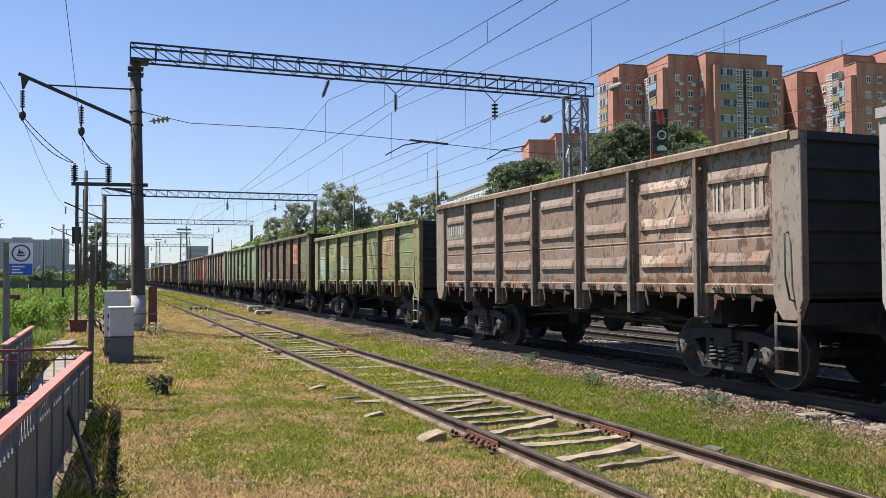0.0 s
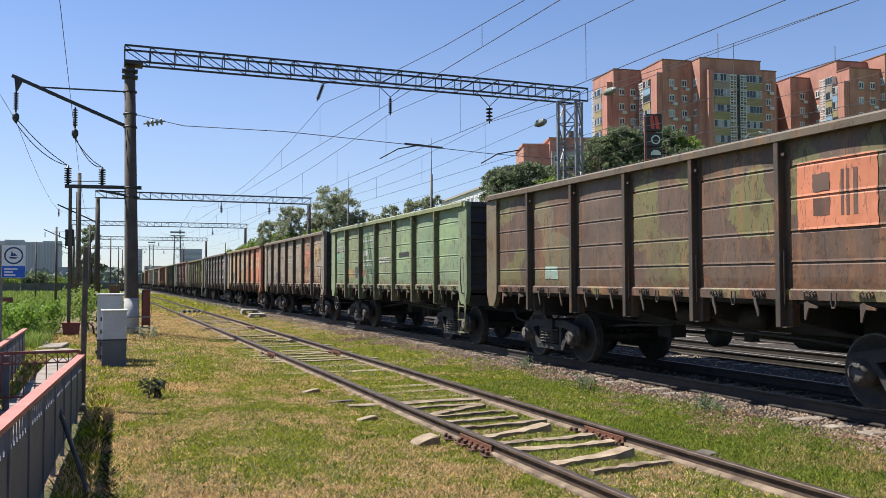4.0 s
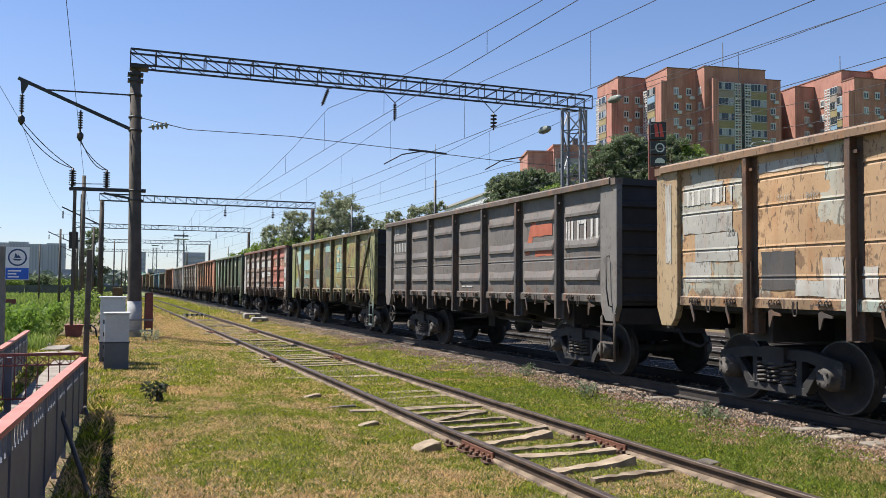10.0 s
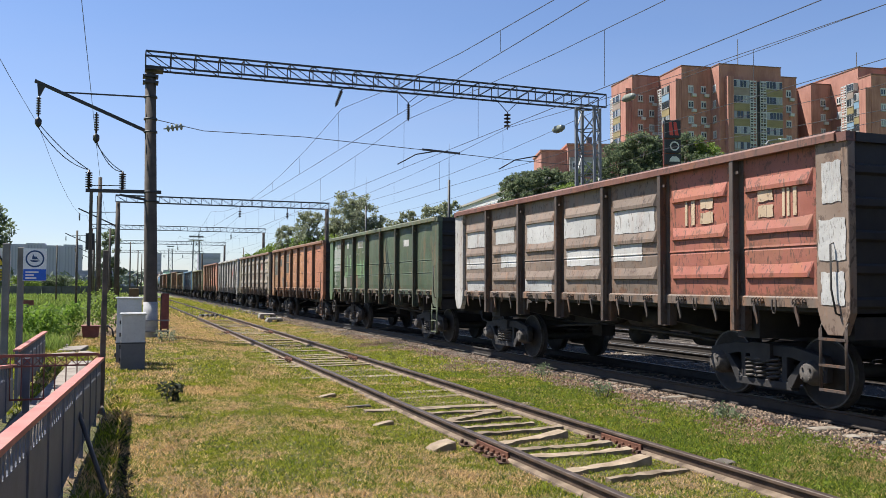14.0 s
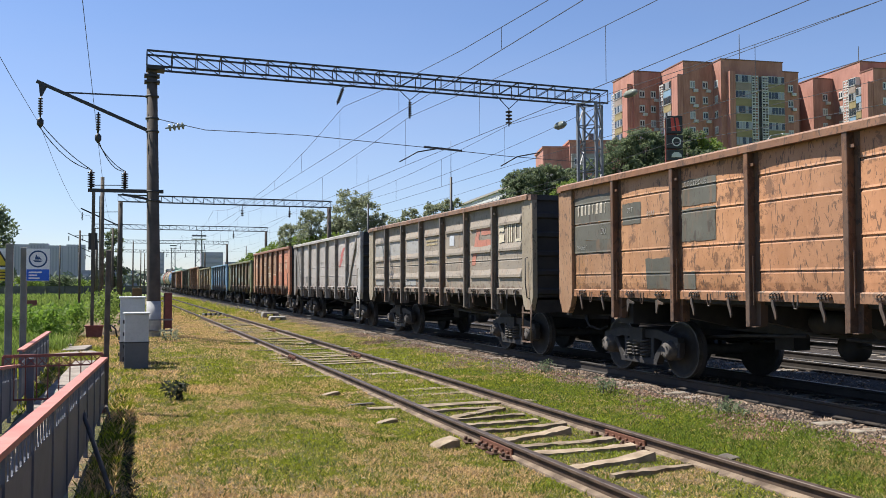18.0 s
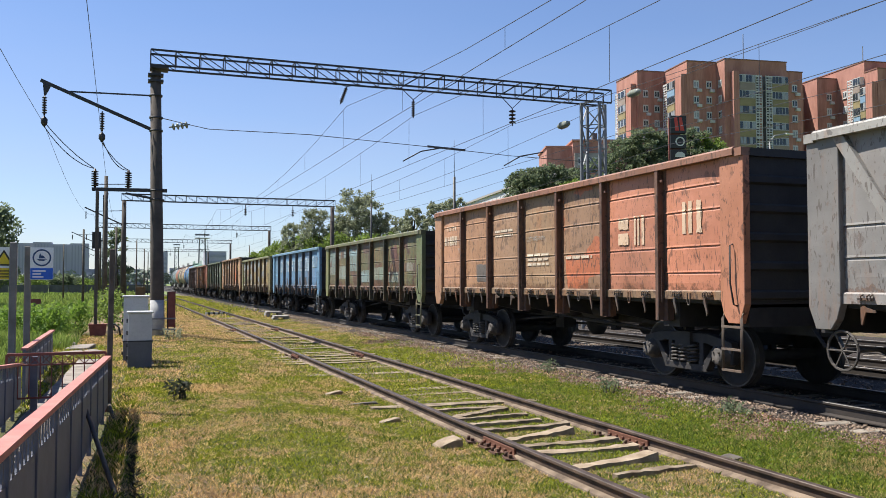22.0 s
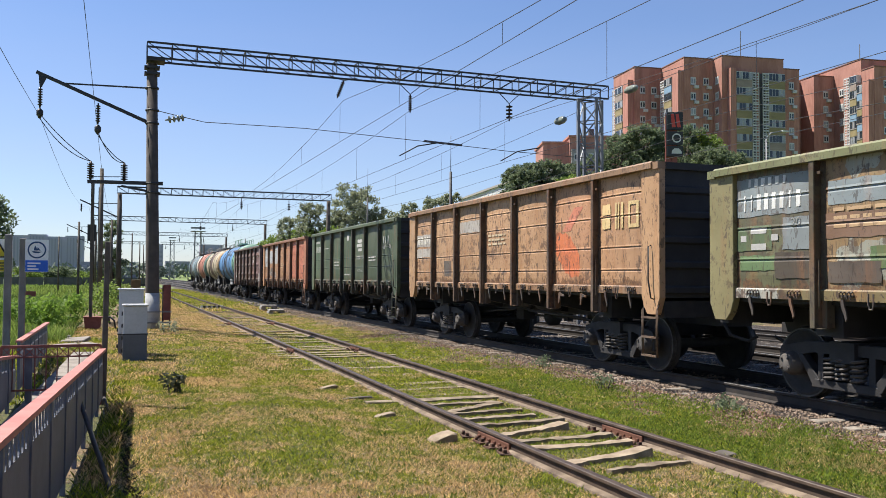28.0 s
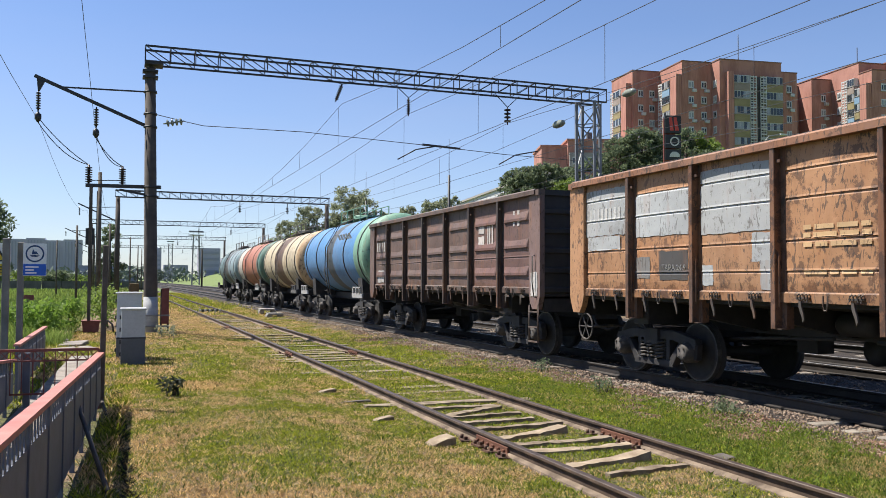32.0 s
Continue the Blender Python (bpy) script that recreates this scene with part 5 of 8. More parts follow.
    w = open_wagon(17, "sandy orange-tan open wagon with rust scratches", "flat", [P((188, 140, 92), 0.75), P((194, 146, 96), 0.7), P((186, 140, 92), 0.7, (164, 136, 106), 0.2), P((194, 146, 98), 0.75), P((192, 142, 92), 0.6), P((200, 138, 86), 0.65, (214, 116, 70), 0.3), P((196, 142, 90), 0.6)], P((112, 84, 58), 0.5), P((150, 110, 72), 0.6), (P((190, 146, 98), 0.5), P((198, 148, 96), 0.4)), P((110, 88, 68), 0.7))
    letter_blocks(w, 6, 2.72, P((226, 192, 120), 0.2), 3, 0.32, 0.46)
    for i, z, b in ((0, 2.66, 0.34), (0, 2.3, 0.26), (2, 2.88, 0.28)):
        mark(w, panel_y(i), z, 1.42, b, P((176, 168, 158), 0.35))
    bars(w, panel_y(0) + 0.6, 2.66, 1.1, 0.22, 8, P((226, 220, 206), 0.1))
    mark(w, panel_y(5), 2.75, 0.8, 0.45, P((220, 118, 76), 0.3), slant=True)
    mark(w, panel_y(1) - 0.2, 1.85, 0.5, 0.4, P((96, 84, 74), 0.4))
    for i, z in ((3, 2.6), (3, 2.5), (3, 2.4)):
        bars(w, panel_y(i) + 0.6, z, 1.0, 0.06, 8, P((214, 190, 150), 0.2))

    bottle = P((60, 84, 52), 0.2)
    w = open_wagon(18, "dark bottle-green open wagon with a white round emblem", "flat", seven(bottle, p0=P((70, 96, 62), 0.25)), P((46, 60, 42), 0.25), P((66, 88, 54), 0.3), (P((70, 96, 60), 0.2), P((68, 86, 56), 0.25)), P((74, 84, 66), 0.5))
    for text, i, dy, z, size in (('20', 0, -0.3, 2.45, 0.22), ('АВТОРЕЖИМ', 4, 0.35, 1.8, 0.14), ('АРЕНДОВАН', 6, 0.5, 2.6, 0.18),):
        inscription(w, text, -1.5300, panel_y(i) + dy, z, size)
    mark(w, panel_y(4), 2.92, 0.62, 0.12, WHITE_MARK)
    mark(w, panel_y(4) + 0.08, 2.76, 0.72, 0.12, WHITE_MARK)
    mark(w, panel_y(4) - 0.05, 2.6, 0.5, 0.1, WHITE_MARK)
    bars(w, panel_y(4) + 0.55, 2.32, 1.1, 0.14, 8)
    bars(w, panel_y(6) + 0.5, 2.85, 0.8, 0.24, 3)
    mark(w, panel_y(6), 2.6, 0.8, 0.1, WHITE_MARK)
    bars(w, panel_y(0) + 0.6, 2.78, 1.15, 0.26, 8, P((220, 224, 218), 0.1))
    bars(w, panel_y(0) + 0.5, 3.1, 0.7, 0.1, 6)
    for i, z in ((1, 2.8), (2, 2.2), (2, 2.08), (5, 2.3), (5, 2.2), (3, 1.7)):
        bars(w, panel_y(i) + 0.55, z, 0.9, 0.06, 8)
    mark(w, panel_y(3), 3.1, 0.3, 0.2, WHITE_MARK)

    rust_tan = P((188, 128, 76), 0.65)
    flame = P((204, 106, 66), 0.55)
    w = open_wagon(19, "rust-tan open wagon with silver repainted rear panels", "flat", [P((184, 128, 78), 0.6), rust_tan, P((186, 130, 80), 0.6), P((194, 132, 74), 0.75), P((188, 124, 76), 0.7), flame, flame], P((118, 74, 50), 0.7), P((150, 96, 62), 0.7), (P((194, 136, 84), 0.6), P((198, 116, 74), 0.5)), P((118, 80, 58), 0.8), wheel=True)
    silver = P((172, 176, 178), 0.25)
    for i, y, z, a, b in ((0, 0.0, 2.86, 1.46, 0.84), (0, 0.1, 2.3, 1.1, 0.25), (1, 0, 2.72, 1.5, 0.72), (2, 0, 2.8, 1.5, 0.95), (2, -0.55, 2.1, 0.36, 0.4), (2, 0.6, 1.72, 0.26, 0.3), (2, -0.62, 1.72, 0.2, 0.4)):
        mark(w, panel_y(i) + y, z, a, b, silver)
    mark(w, panel_y(1) + 0.55, 1.85, 0.45, 0.36, P((132, 130, 128), 0.3))
    mark(w, panel_y(1) - 0.3, 1.88, 0.72, 0.46, PATCH_DARK)
    inscription(w, "ТАРА 24.9", -1.5300, panel_y(1) - 0.02, 1.80, 0.15)
    bars(w, panel_y(0) + 0.6, 2.82, 1.1, 0.22, 8, P((200, 200, 198), 0.1))
    for i, z in ((3, 2.32), (3, 2.22), (3, 2.1), (3, 1.75)):
        bars(w, panel_y(i) + 0.4, z, 1.05, 0.08, 8, P((216, 170, 110), 0.2))

    plum = P((104, 78, 70), 0.45)
    w = open_wagon(20, "dark plum-brown ribbed open wagon with white marks", "ribs", seven(plum, p5=P((122, 80, 72), 0.4), p6=P((112, 74, 68), 0.4)), P((74, 58, 54), 0.4), P((92, 70, 62), 0.5), (P((110, 84, 76), 0.4), P((128, 98, 92), 0.4)), P((100, 84, 76), 0.5))
    letter_blocks(w, 5, 2.72, P((206, 196, 190), 0.2), 2, 0.4, 0.5)
    letter_blocks(w, 6, 3.0, P((206, 196, 190), 0.2), 1, 0.44, 0.34)
    bars(w, panel_y(0) + 0.6, 2.72, 1.0, 0.3, 5)
    mark(w, panel_y(0) + 0.1, 1.75, 0.7, 0.4, P((190, 186, 182), 0.3))
    mark(w, -6.1, 1.55, 0.3, 0.5, P((214, 210, 206), 0.3), x=-1.592)


def inscription(w, words, x, y, z, size):
    """White stencilled words on a side, read from the near side."""
    font = bpy.data.curves.new("inscription", "FONT")
    font.body, font.size, font.extrude = words, 0.86 * size, 0.0006
    font.materials.append(STENCIL)
    ob = new("inscription", font)
    ob.parent = w
    ob.matrix_basis = Matrix.Translation((x, y, z)) @ Euler((radians(90), 0, radians(-90))).to_matrix().to_4x4()
    flat = bpy.data.meshes.new_from_object(ob)
    if SKIN_OF[w.name][1] < 3.2:
        ob.matrix_basis.translation.z = 1.485 + 0.85 * (z - 1.485)
    for v in flat.vertices:
        at = ob.matrix_basis @ v.co
        v.co.z += at.x - skin_x(w, at.y, at.z) + 0.0135
    letters = new("inscription", flat)
    letters.parent, letters.matrix_basis = w, ob.matrix_basis.copy()
    letters.name = "lettering"
    bpy.data.objects.remove(ob)
    return letters


build_wagons()


# ---- tank wagons at the tail ----
def barrel_mesh(y0, y1, r=1.5):
    bm = bm_new()
    n, steps = 40, max(1, int((y1 - y0) / 1.2))
    rings = []
    for j in range(steps + 1):
        y = y0 + (y1 - y0) * j / steps
        rings.append([bm.verts.new((r * math.cos(2 * math.pi * k / n), y, 2.62 + r * math.sin(2 * math.pi * k / n))) for k in range(n)])
    for u, v in zip(rings, rings[1:]):
        for k in range(n):
            bm.faces.new((u[k], u[(k + 1) % n], v[(k + 1) % n], v[k])).smooth = True
    return mesh_of("barrel_section", bm, ANY)


def dished_end():
    bm = bm_new()
    lathe(bm, [(4.95, 1.5), (5.1, 1.49), (5.25, 1.42), (5.38, 1.25), (5.47, 0.95), (5.52, 0.5), (5.53, 0.01)], (0, 0, 2.62), "y", 40)
    return mesh_of("dished_end", bm, ANY)


def tank_frame():
    bm = bm_new()
    box(bm, -0.3, 0.3, -5.4, 5.4, 0.82, 1.1)
    for s in (-1, 1):
        box(bm, -1.5, 1.5, s * 5.25 - 0.12, s * 5.25 + 0.12, 0.92, 1.16)
        extrude(bm, [(-1.2, 0.95), (1.2, 0.95), (1.25, 1.7), (0.6, 1.2), (-0.6, 1.2), (-1.25, 1.7)], s * 4.0 - 0.3, s * 4.0 + 0.3, "y")
    return mesh_of("tank_frame", bm, GRIME)


def end_rail():
    bm = bm_new()
    box(bm, -1.56, -1.5, 4.0, 5.38, 0.98, 1.14)
    for y in (4.3, 4.75, 5.2):
        box(bm, -1.58, -1.5, y - 0.04, y + 0.04, 1.14, 1.36)
    box(bm, -1.58, -1.52, 4.2, 5.3, 1.33, 1.38)
    return mesh_of("end_rail", bm, ANY)


def walkway():
    bm = bm_new()
    box(bm, -0.45, 0.45, -2.2, 2.2, 4.17, 4.21)
    for y in (-2.1, -1.05, 0.0, 1.05, 2.1):
        for x in (-0.45, 0.45):
            tube(bm, [(x, y, 4.0), (x, y, 4.62)], 0.025, 5)
    for x in (-0.45, 0.45):
        tube(bm, [(x, -2.1, 4.62), (x, 2.1, 4.62)], 0.02, 5)
    lathe(bm, [(4.1, 0.36), (4.34, 0.36), (4.38, 0.3), (4.38, 0.0)], (0, 0.3, 0), "z", 16)
    return mesh_of("walkway", bm, ANY)


def tank_ladder():
    bm = bm_new()
    for y in (-0.2, 0.2):
        tube(bm, [(-1.45, y, 1.0), (-1.62, y, 2.0), (-1.6, y, 3.0), (-1.1, y, 3.9), (-0.45, y, 4.2)], 0.022, 5)
    for k in range(9):
        z = 1.2 + 0.3 * k
        x = -1.62 if z < 3.0 else -1.62 + (z - 3.0) * 0.6
        tube(bm, [(x, -0.2, z), (x, 0.2, z)], 0.014, 5)
    return mesh_of("tank_ladder", bm, ANY)


def strap():
    bm = bm_new()
    n = 40
    rings = [[bm.verts.new((r * math.cos(2 * math.pi * k / n), y, 2.62 + r * math.sin(2 * math.pi * k / n))) for k in range(n)] for y, r in ((-0.05, 1.502), (-0.05, 1.522), (0.05, 1.522), (0.05, 1.502))]
    for u, v in zip(rings, rings[1:]):
        for k in range(n):
            bm.faces.new((u[k], u[(k + 1) % n], v[(k + 1) % n], v[k])).smooth = True
    return mesh_of("strap", bm, GRIME)


T = dict(end=dished_end(), under=tank_frame(), rail=end_rail(), deck=walkway(), ladder=tank_ladder(), strap=strap())


def tank_wagon(j, label, sections, front, rear, rail_paint):
    """sections: rows of (from, to, paint) along the barrel; the front faces the camera."""
    centre = 14.78 + 13.92 * 20 + 6.96 + 6.01 + 12.02 * j
    w = thing("tank_wagon", label, "tank wagon", pose(MAIN_X, centre, 0), group="wagons of the freight train")
    for y0, y1, coat in sections:
        put("barrel_section", barrel_mesh(y0, y1), w, None, "", coat)
    put("dished_end", T["end"], w, None, "", rear)
    put("dished_end", T["end"], w, TURN, "", front)
    put("tank_frame", T["under"], w)
    for turn in (Matrix(), TURN, pose(0, 0, 0) @ Matrix.Translation((0, -9.38, 0))):
        put("end_rail", T["rail"], w, turn, "", rail_paint)
    put("walkway", T["deck"], w, None, "", rail_paint if j else sections[0][2])
    put("tank_ladder", T["ladder"], w, None, "", GRIME_LIGHT)
    for y in (-4.6, -2.4, 2.4, 4.6):
        put("strap", T["strap"], w, pose(0, y, 0))
    running_gear(w, (3.9, -3.9), centre)
    CARS.append((w, centre))
    return w


def build_tanks():
    P = paint
    blue, teal = P((48, 134, 196), 0.08), P((108, 168, 140), 0.2)
    dark = P((66, 64, 66), 0.4)
    w = tank_wagon(0, "glossy blue tank wagon with a green front end and dark band", [(-4.95, -3.9, teal), (-3.9, -0.6, blue), (-0.6, 0.5, P((70, 84, 92), 0.3)), (0.5, 4.95, blue)], teal, blue, P((168, 170, 172), 0.2))
    for k in range(5):
        ob = mark(w, -1.4 - 0.42 * k, 3.25, 0.3, 0.4, FENCE_WHITE, x=-1.375)
        ob.rotation_euler = (0, radians(-24.8), 0)
    cream = P((202, 186, 150), 0.45)
    tank_wagon(1, "cream tank wagon with a wide brown rusty band", [(-4.95, -1.2, cream), (-1.2, 1.2, P((96, 70, 52), 0.9)), (1.2, 4.95, cream)], P((196, 160, 110), 0.6), P((90, 140, 124), 0.3), P((90, 90, 90), 0.3))
    tank_wagon(2, "orange-brown tank wagon with a dark green front end", [(-4.95, -4.0, P((60, 110, 96), 0.3)), (-4.0, 2.6, P((190, 104, 70), 0.5)), (2.6, 4.95, P((200, 190, 176), 0.3))], P((70, 120, 104), 0.3), P((200, 190, 176), 0.3), P((180, 180, 180), 0.2))
    tank_wagon(3, "pale blue-grey tank wagon at the tail of the train", [(-4.95, -1.0, P((132, 160, 170), 0.3)), (-1.0, 1.0, P((84, 90, 92), 0.4)), (1.0, 4.95, P((96, 134, 140), 0.4))], P((120, 150, 158), 0.3), P((70, 96, 100), 0.4), dark)


build_tanks()

# ---- overhead line ----
def bar_mesh(name, mat, r=0.02):
    """A unit bar along z, to be stretched between two points."""
    bm = bm_new()
    box(bm, -r, r, -r, r, 0, 1)
    return mesh_of(name, bm, mat)


BARS = {}


def strut(name, a, b, r, mat, parent, label=""):
    """A straight square bar from a to b, on a shared mesh."""
    key = (r, mat.name)
    if key not in BARS:
        BARS[key] = bar_mesh(name, mat, r)
    a, b = Vector(a), Vector(b)
    d = b - a
    turn = d.to_track_quat("Z", "Y").to_matrix().to_4x4()
    ob = put(name, BARS[key], parent, None, label)
    ob.matrix_basis = Matrix.Translation(a) @ turn @ Matrix.Diagonal((1, 1, d.length, 1))
    return ob


def insulator_mesh(count, r, pitch, mat, name="insulator"):
    """A string of bells along -z from the origin."""
    bm = bm_new()
    prof = [(0.0, 0.02)]
    z = -0.06
    for i in range(count):
        prof += [(z, 0.025), (z - pitch * 0.25, r), (z - pitch * 0.55, r * 0.95), (z - pitch * 0.7, 0.03)]
        z -= pitch
    prof += [(z - 0.06, 0.02)]
    lathe(bm, prof, (0, 0, 0), "z", 12)
    return mesh_of(name, bm, mat)


I_DARK, I_PALE, I_ROD = insulator_mesh(4, 0.13, 0.14, INSUL), insulator_mesh(4, 0.12, 0.14, INSUL_PALE), insulator_mesh(7, 0.075, 0.08, INSUL)


def beam(root, x0, x1, z0, z1, y0, y1, step, mat):
    """A lattice girder: four chords, uprights and diagonals on both faces."""
    for y in (y0, y1):
        for z in (z0, z1):
            strut("chord", (x0, y, z), (x1, y, z), 0.029, mat, root)
        n = round((x1 - x0) / step)
        for i in range(n + 1):
            x = x0 + (x1 - x0) * i / n
            strut("upright", (x, y, z0), (x, y, z1), 0.015, mat, root)
            if i < n:
                xn = x0 + (x1 - x0) * (i + 1) / n
                down = i < n / 2
                strut("diagonal", (x, y, z1 if down else z0), (xn, y, z0 if down else z1), 0.013, mat, root)
    for i in range(n):
        x = x0 + (x1 - x0) * i / n
        strut("lacing", (x, y0, z1), (x, y1, z1), 0.017, mat, root)


def near_portal():
    p = thing("catenary_portal", "steel lattice gantry on a round concrete mast over the tracks", "overhead gantry", pose(0, BEAM_Y, 0))
    bm = bm_new()
    lathe(bm, [(-0.3, 0.225), (1.02, 0.218), (8.59, 0.165), (8.61, 0.1)], (0, 0, 0), "z", 20)
    mast = part("mast", bm, MAST_CONC, p, "tapered dark concrete mast", m=Matrix.Translation((1.03, 0, 0)) @ Matrix.Rotation(radians(-1.0), 4, "Y"))
    bm = bm_new()
    lathe(bm, [(-0.3, 0.231), (1.05, 0.223)], (0, 0, 0), "z", 20)
    part("whitewash", bm, WHITEWASH, mast, "whitewashed mast foot")
    for z in (8.26, 8.46):
        bm = bm_new()
        box(bm, -0.24, 0.24, -0.2, 0.2, z - 0.035, z + 0.035)
        part("clamp", bm, STEEL_DARK, mast)
    for z in (4.64, 4.34, 6.62, 7.05, 7.78):
        bm = bm_new()
        lathe(bm, [(z - 0.03, 0.215), (z + 0.03, 0.215)], (0, 0, 0), "z", 16)
        part("band", bm, STEEL_DARK, mast)
    bm = bm_new()
    box(bm, 0.7, 1.28, -0.32, 0.32, 8.65, 8.73)
    part("bearing_plate", bm, STEEL_DARK, p)
    beam(p, 0.72, 18.05, 8.74, 9.24, -0.3, 0.3, 0.79, STEEL_DARK)
    # lattice tower on the far side
    legs = [(17.37, -0.52), (16.86, 0.0), (17.43, 0.52), (17.93, 0.0)]
    for x, y in legs:
        strut("tower_leg", (x, y, -0.2), (x, y, 8.72), 0.05, GALV, p)
    n = 10
    for i in range(n):
        z, zn = -0.2 + 8.9 * i / n, -0.2 + 8.9 * (i + 1) / n
        for (xa, ya), (xb, yb) in zip(legs, legs[1:] + legs[:1]):
            up, dn = (z, zn) if i % 2 else (zn, z)
            strut("tower_brace", (xa, ya, up), (xb, yb, dn), 0.022, GALV, p)
            strut("tower_brace", (xa, ya, zn), (xb, yb, zn), 0.018, GALV, p)
    # feeder bracket on the field side
    strut("bracket_arm", (0.85, 0, 6.62), (-2.56, 0, 8.02), 0.05, STEEL_DARK, p)
    strut("bracket_tie", (0.85, 0, 7.78), (-1.80, 0, 7.72), 0.022, STEEL_DARK, p)
    strut("crossarm", (-1.02, 0, 4.62), (1.28, 0, 4.65), 0.055, STEEL_DARK, p)
    strut("crossarm_brace", (0.0, 0, 4.52), (1.2, 0, 4.32), 0.035, STEEL_DARK, p)
    strut("crossarm_rod", (-0.95, 0, 4.78), (0.1, 0, 4.82), 0.012, STEEL_DARK, p)
    strut("crossarm_post", (-0.85, 0, -0.2), (-0.85, 0, 4.6), 0.05, OLD_WOOD, p)
    bm = bm_new()
    extrude(bm, [(-2.5, 7.98), (-2.25, 7.88), (-2.40, 7.55), (-2.46, 7.55)], -0.04, 0.04, "y")
    part("gusset", bm, STEEL_DARK, p)
    for x, z, data in ((-2.44, 7.56, I_ROD), (-0.74, 7.16, I_ROD)):
        put("insulator", data, p, pose(x, 0, z))
        bm = bm_new()
        lathe(bm, [(-0.16, 0.03), (-0.05, 0.1), (0.08, 0.1), (0.16, 0.03)], (x, 0, z - 0.85), "z", 10)
        part("wire_clamp", bm, STEEL_DARK, p)
    for x in (-0.93, 0.08):
        ob = put("insulator", I_ROD, p, pose(x, 0, 4.66, 180, 0, 0))
        ob.scale = (1.5, 1.5, 0.92)
    for x, z, top in ((7.35, 7.98, 8.74), (9.85, 7.7, 8.74), (13.85, 7.66, 8.74)):
        strut("hanger", (x - 0.5, 0, top), (x, 0, z + 0.62), 0.012, STEEL_DARK, p)
        strut("hanger", (x + 0.5, 0, top), (x, 0, z + 0.62), 0.012, STEEL_DARK, p)
    for x, z, data in ((7.35, 8.6, I_ROD), (9.85, 8.32, I_ROD), (13.85, 8.28, I_DARK)):
        put("insulator", data, p, pose(x, 0, z, 0, 20 if x < 8 else 0, 0))
    # cross-span wire with its insulators and the steady arms
    pts = [(1.1, 7.05), (1.9, 6.9), (2.6, 6.78), (6.0, 6.80), (10.3, 6.62), (13.8, 6.45), (17.1, 6.38)]
    bm = bm_new()
    tube(bm, [(x, 0, z) for x, z in pts], 0.013, 5)
    part("cross_span_wire", bm, WIRE, p)
    put("insulator", I_PALE, p, pose(1.98, 0, 6.9, 0, 78, 0))
    strut("insulator_rod", (10.4, 0, 6.63), (11.9, 0, 6.56), 0.035, INSUL, p)
    for x, z in ((10.0, 6.05), (14.05, 6.08)):
        bm = bm_new()
        tube(bm, [(x - 0.55, 0, z - 0.02), (x + 0.15, 0, z + 0.38), (x + 1.1, 0, z + 0.58)], 0.025, 6)
        part("steady_arm", bm, STEEL_DARK, p)
    return p


near_portal()


def far_portal(y, xl, xr, z):
    p = thing("catenary_portal", "steel lattice gantry on dark concrete masts over the tracks", "overhead gantry", pose(0, y, 0), group="distant gantries")
    for x, base in ((xl, -0.3), (xr, -0.3)):
        bm = bm_new()
        lathe(bm, [(base, 0.23), (z - 0.5, 0.17)], (x, 0, 0), "z", 12)
        part("mast", bm, MAST_CONC, p)
    beam(p, xl - 0.2, xr + 0.2, z - 0.55, z, -0.28, 0.28, 0.85, STEEL_DARK)
    for x in (9.75, 13.85):
        put("insulator", I_DARK, p, pose(x, 0, z - 0.9))
        strut("hanger", (x, 0, z - 0.55), (x, 0, z - 0.9), 0.03, STEEL_DARK, p)
    strut("bracket_arm", (xl, 0, z - 2.6), (xl - 3.0, 0, z - 1.2), 0.05, STEEL_DARK, p)
    strut("bracket_tie", (xl, 0, z - 1.4), (xl - 2.2, 0, z - 1.5), 0.025, STEEL_DARK, p)
    for x in (xl - 2.9, xl - 1.3):
        put("insulator", I_ROD, p, pose(x, 0, z - 1.5))
    return p


far_portal(75, -0.1, 17.4, 8.95)
far_portal(115, -3.2, 18.1, 9.1)
far_portal(157, -3.9, 17.8, 9.2)
far_portal(205, -4.5, 18.2, 9.3)


def wire(name, label, x, spans, r=0.0085):
    """A wire along the tracks: rows of (y, z), sagging between them."""
    bm = bm_new()
    pts = []
    for (ya, za, sag), (yb, zb, _) in zip(spans, spans[1:]):
        n = 8 if sag else 1
        for i in range(n):
            t = i / n
            pts.append((x, ya + (yb - ya) * t, za + (zb - za) * t - 4 * sag * t * (1 - t)))
    pts.append((x, spans[-1][0], spans[-1][1]))
    tube(bm, pts, r, 5)
    return tagged(new(name, mesh_of(name, bm, WIRE)), label, "overhead wire", group="overhead wires")


def messenger_z(y, top, low):
    """Height of the sagging messenger wire between supports."""
    stops = [-16, BEAM_Y, 75, 115, 157, 205]
    for a, b in zip(stops, stops[1:]):
        if a <= y <= b:
            t = (y - a) / (b - a)
            return top - (top - low) * 4 * t * (1 - t)
    return top


def catenary(x, top, low, contact, droppers=True):
    stops = [-16, BEAM_Y, 75, 115, 157, 205]
    w = wire("messenger_wire", "thin sagging messenger wire above the track", x, [(y, top, top - low) for y in stops])
    wire("contact_wire", "straight copper contact wire above the track", x, [(y, contact, 0.03) for y in stops], 0.0085)
    if droppers:
        for y in range(-12, 115, 7):
            zt = messenger_z(y, top, low)
            if zt - contact > 0.12:
                strut("dropper", (x, y, contact), (x, y, zt), 0.0045, WIRE, w)


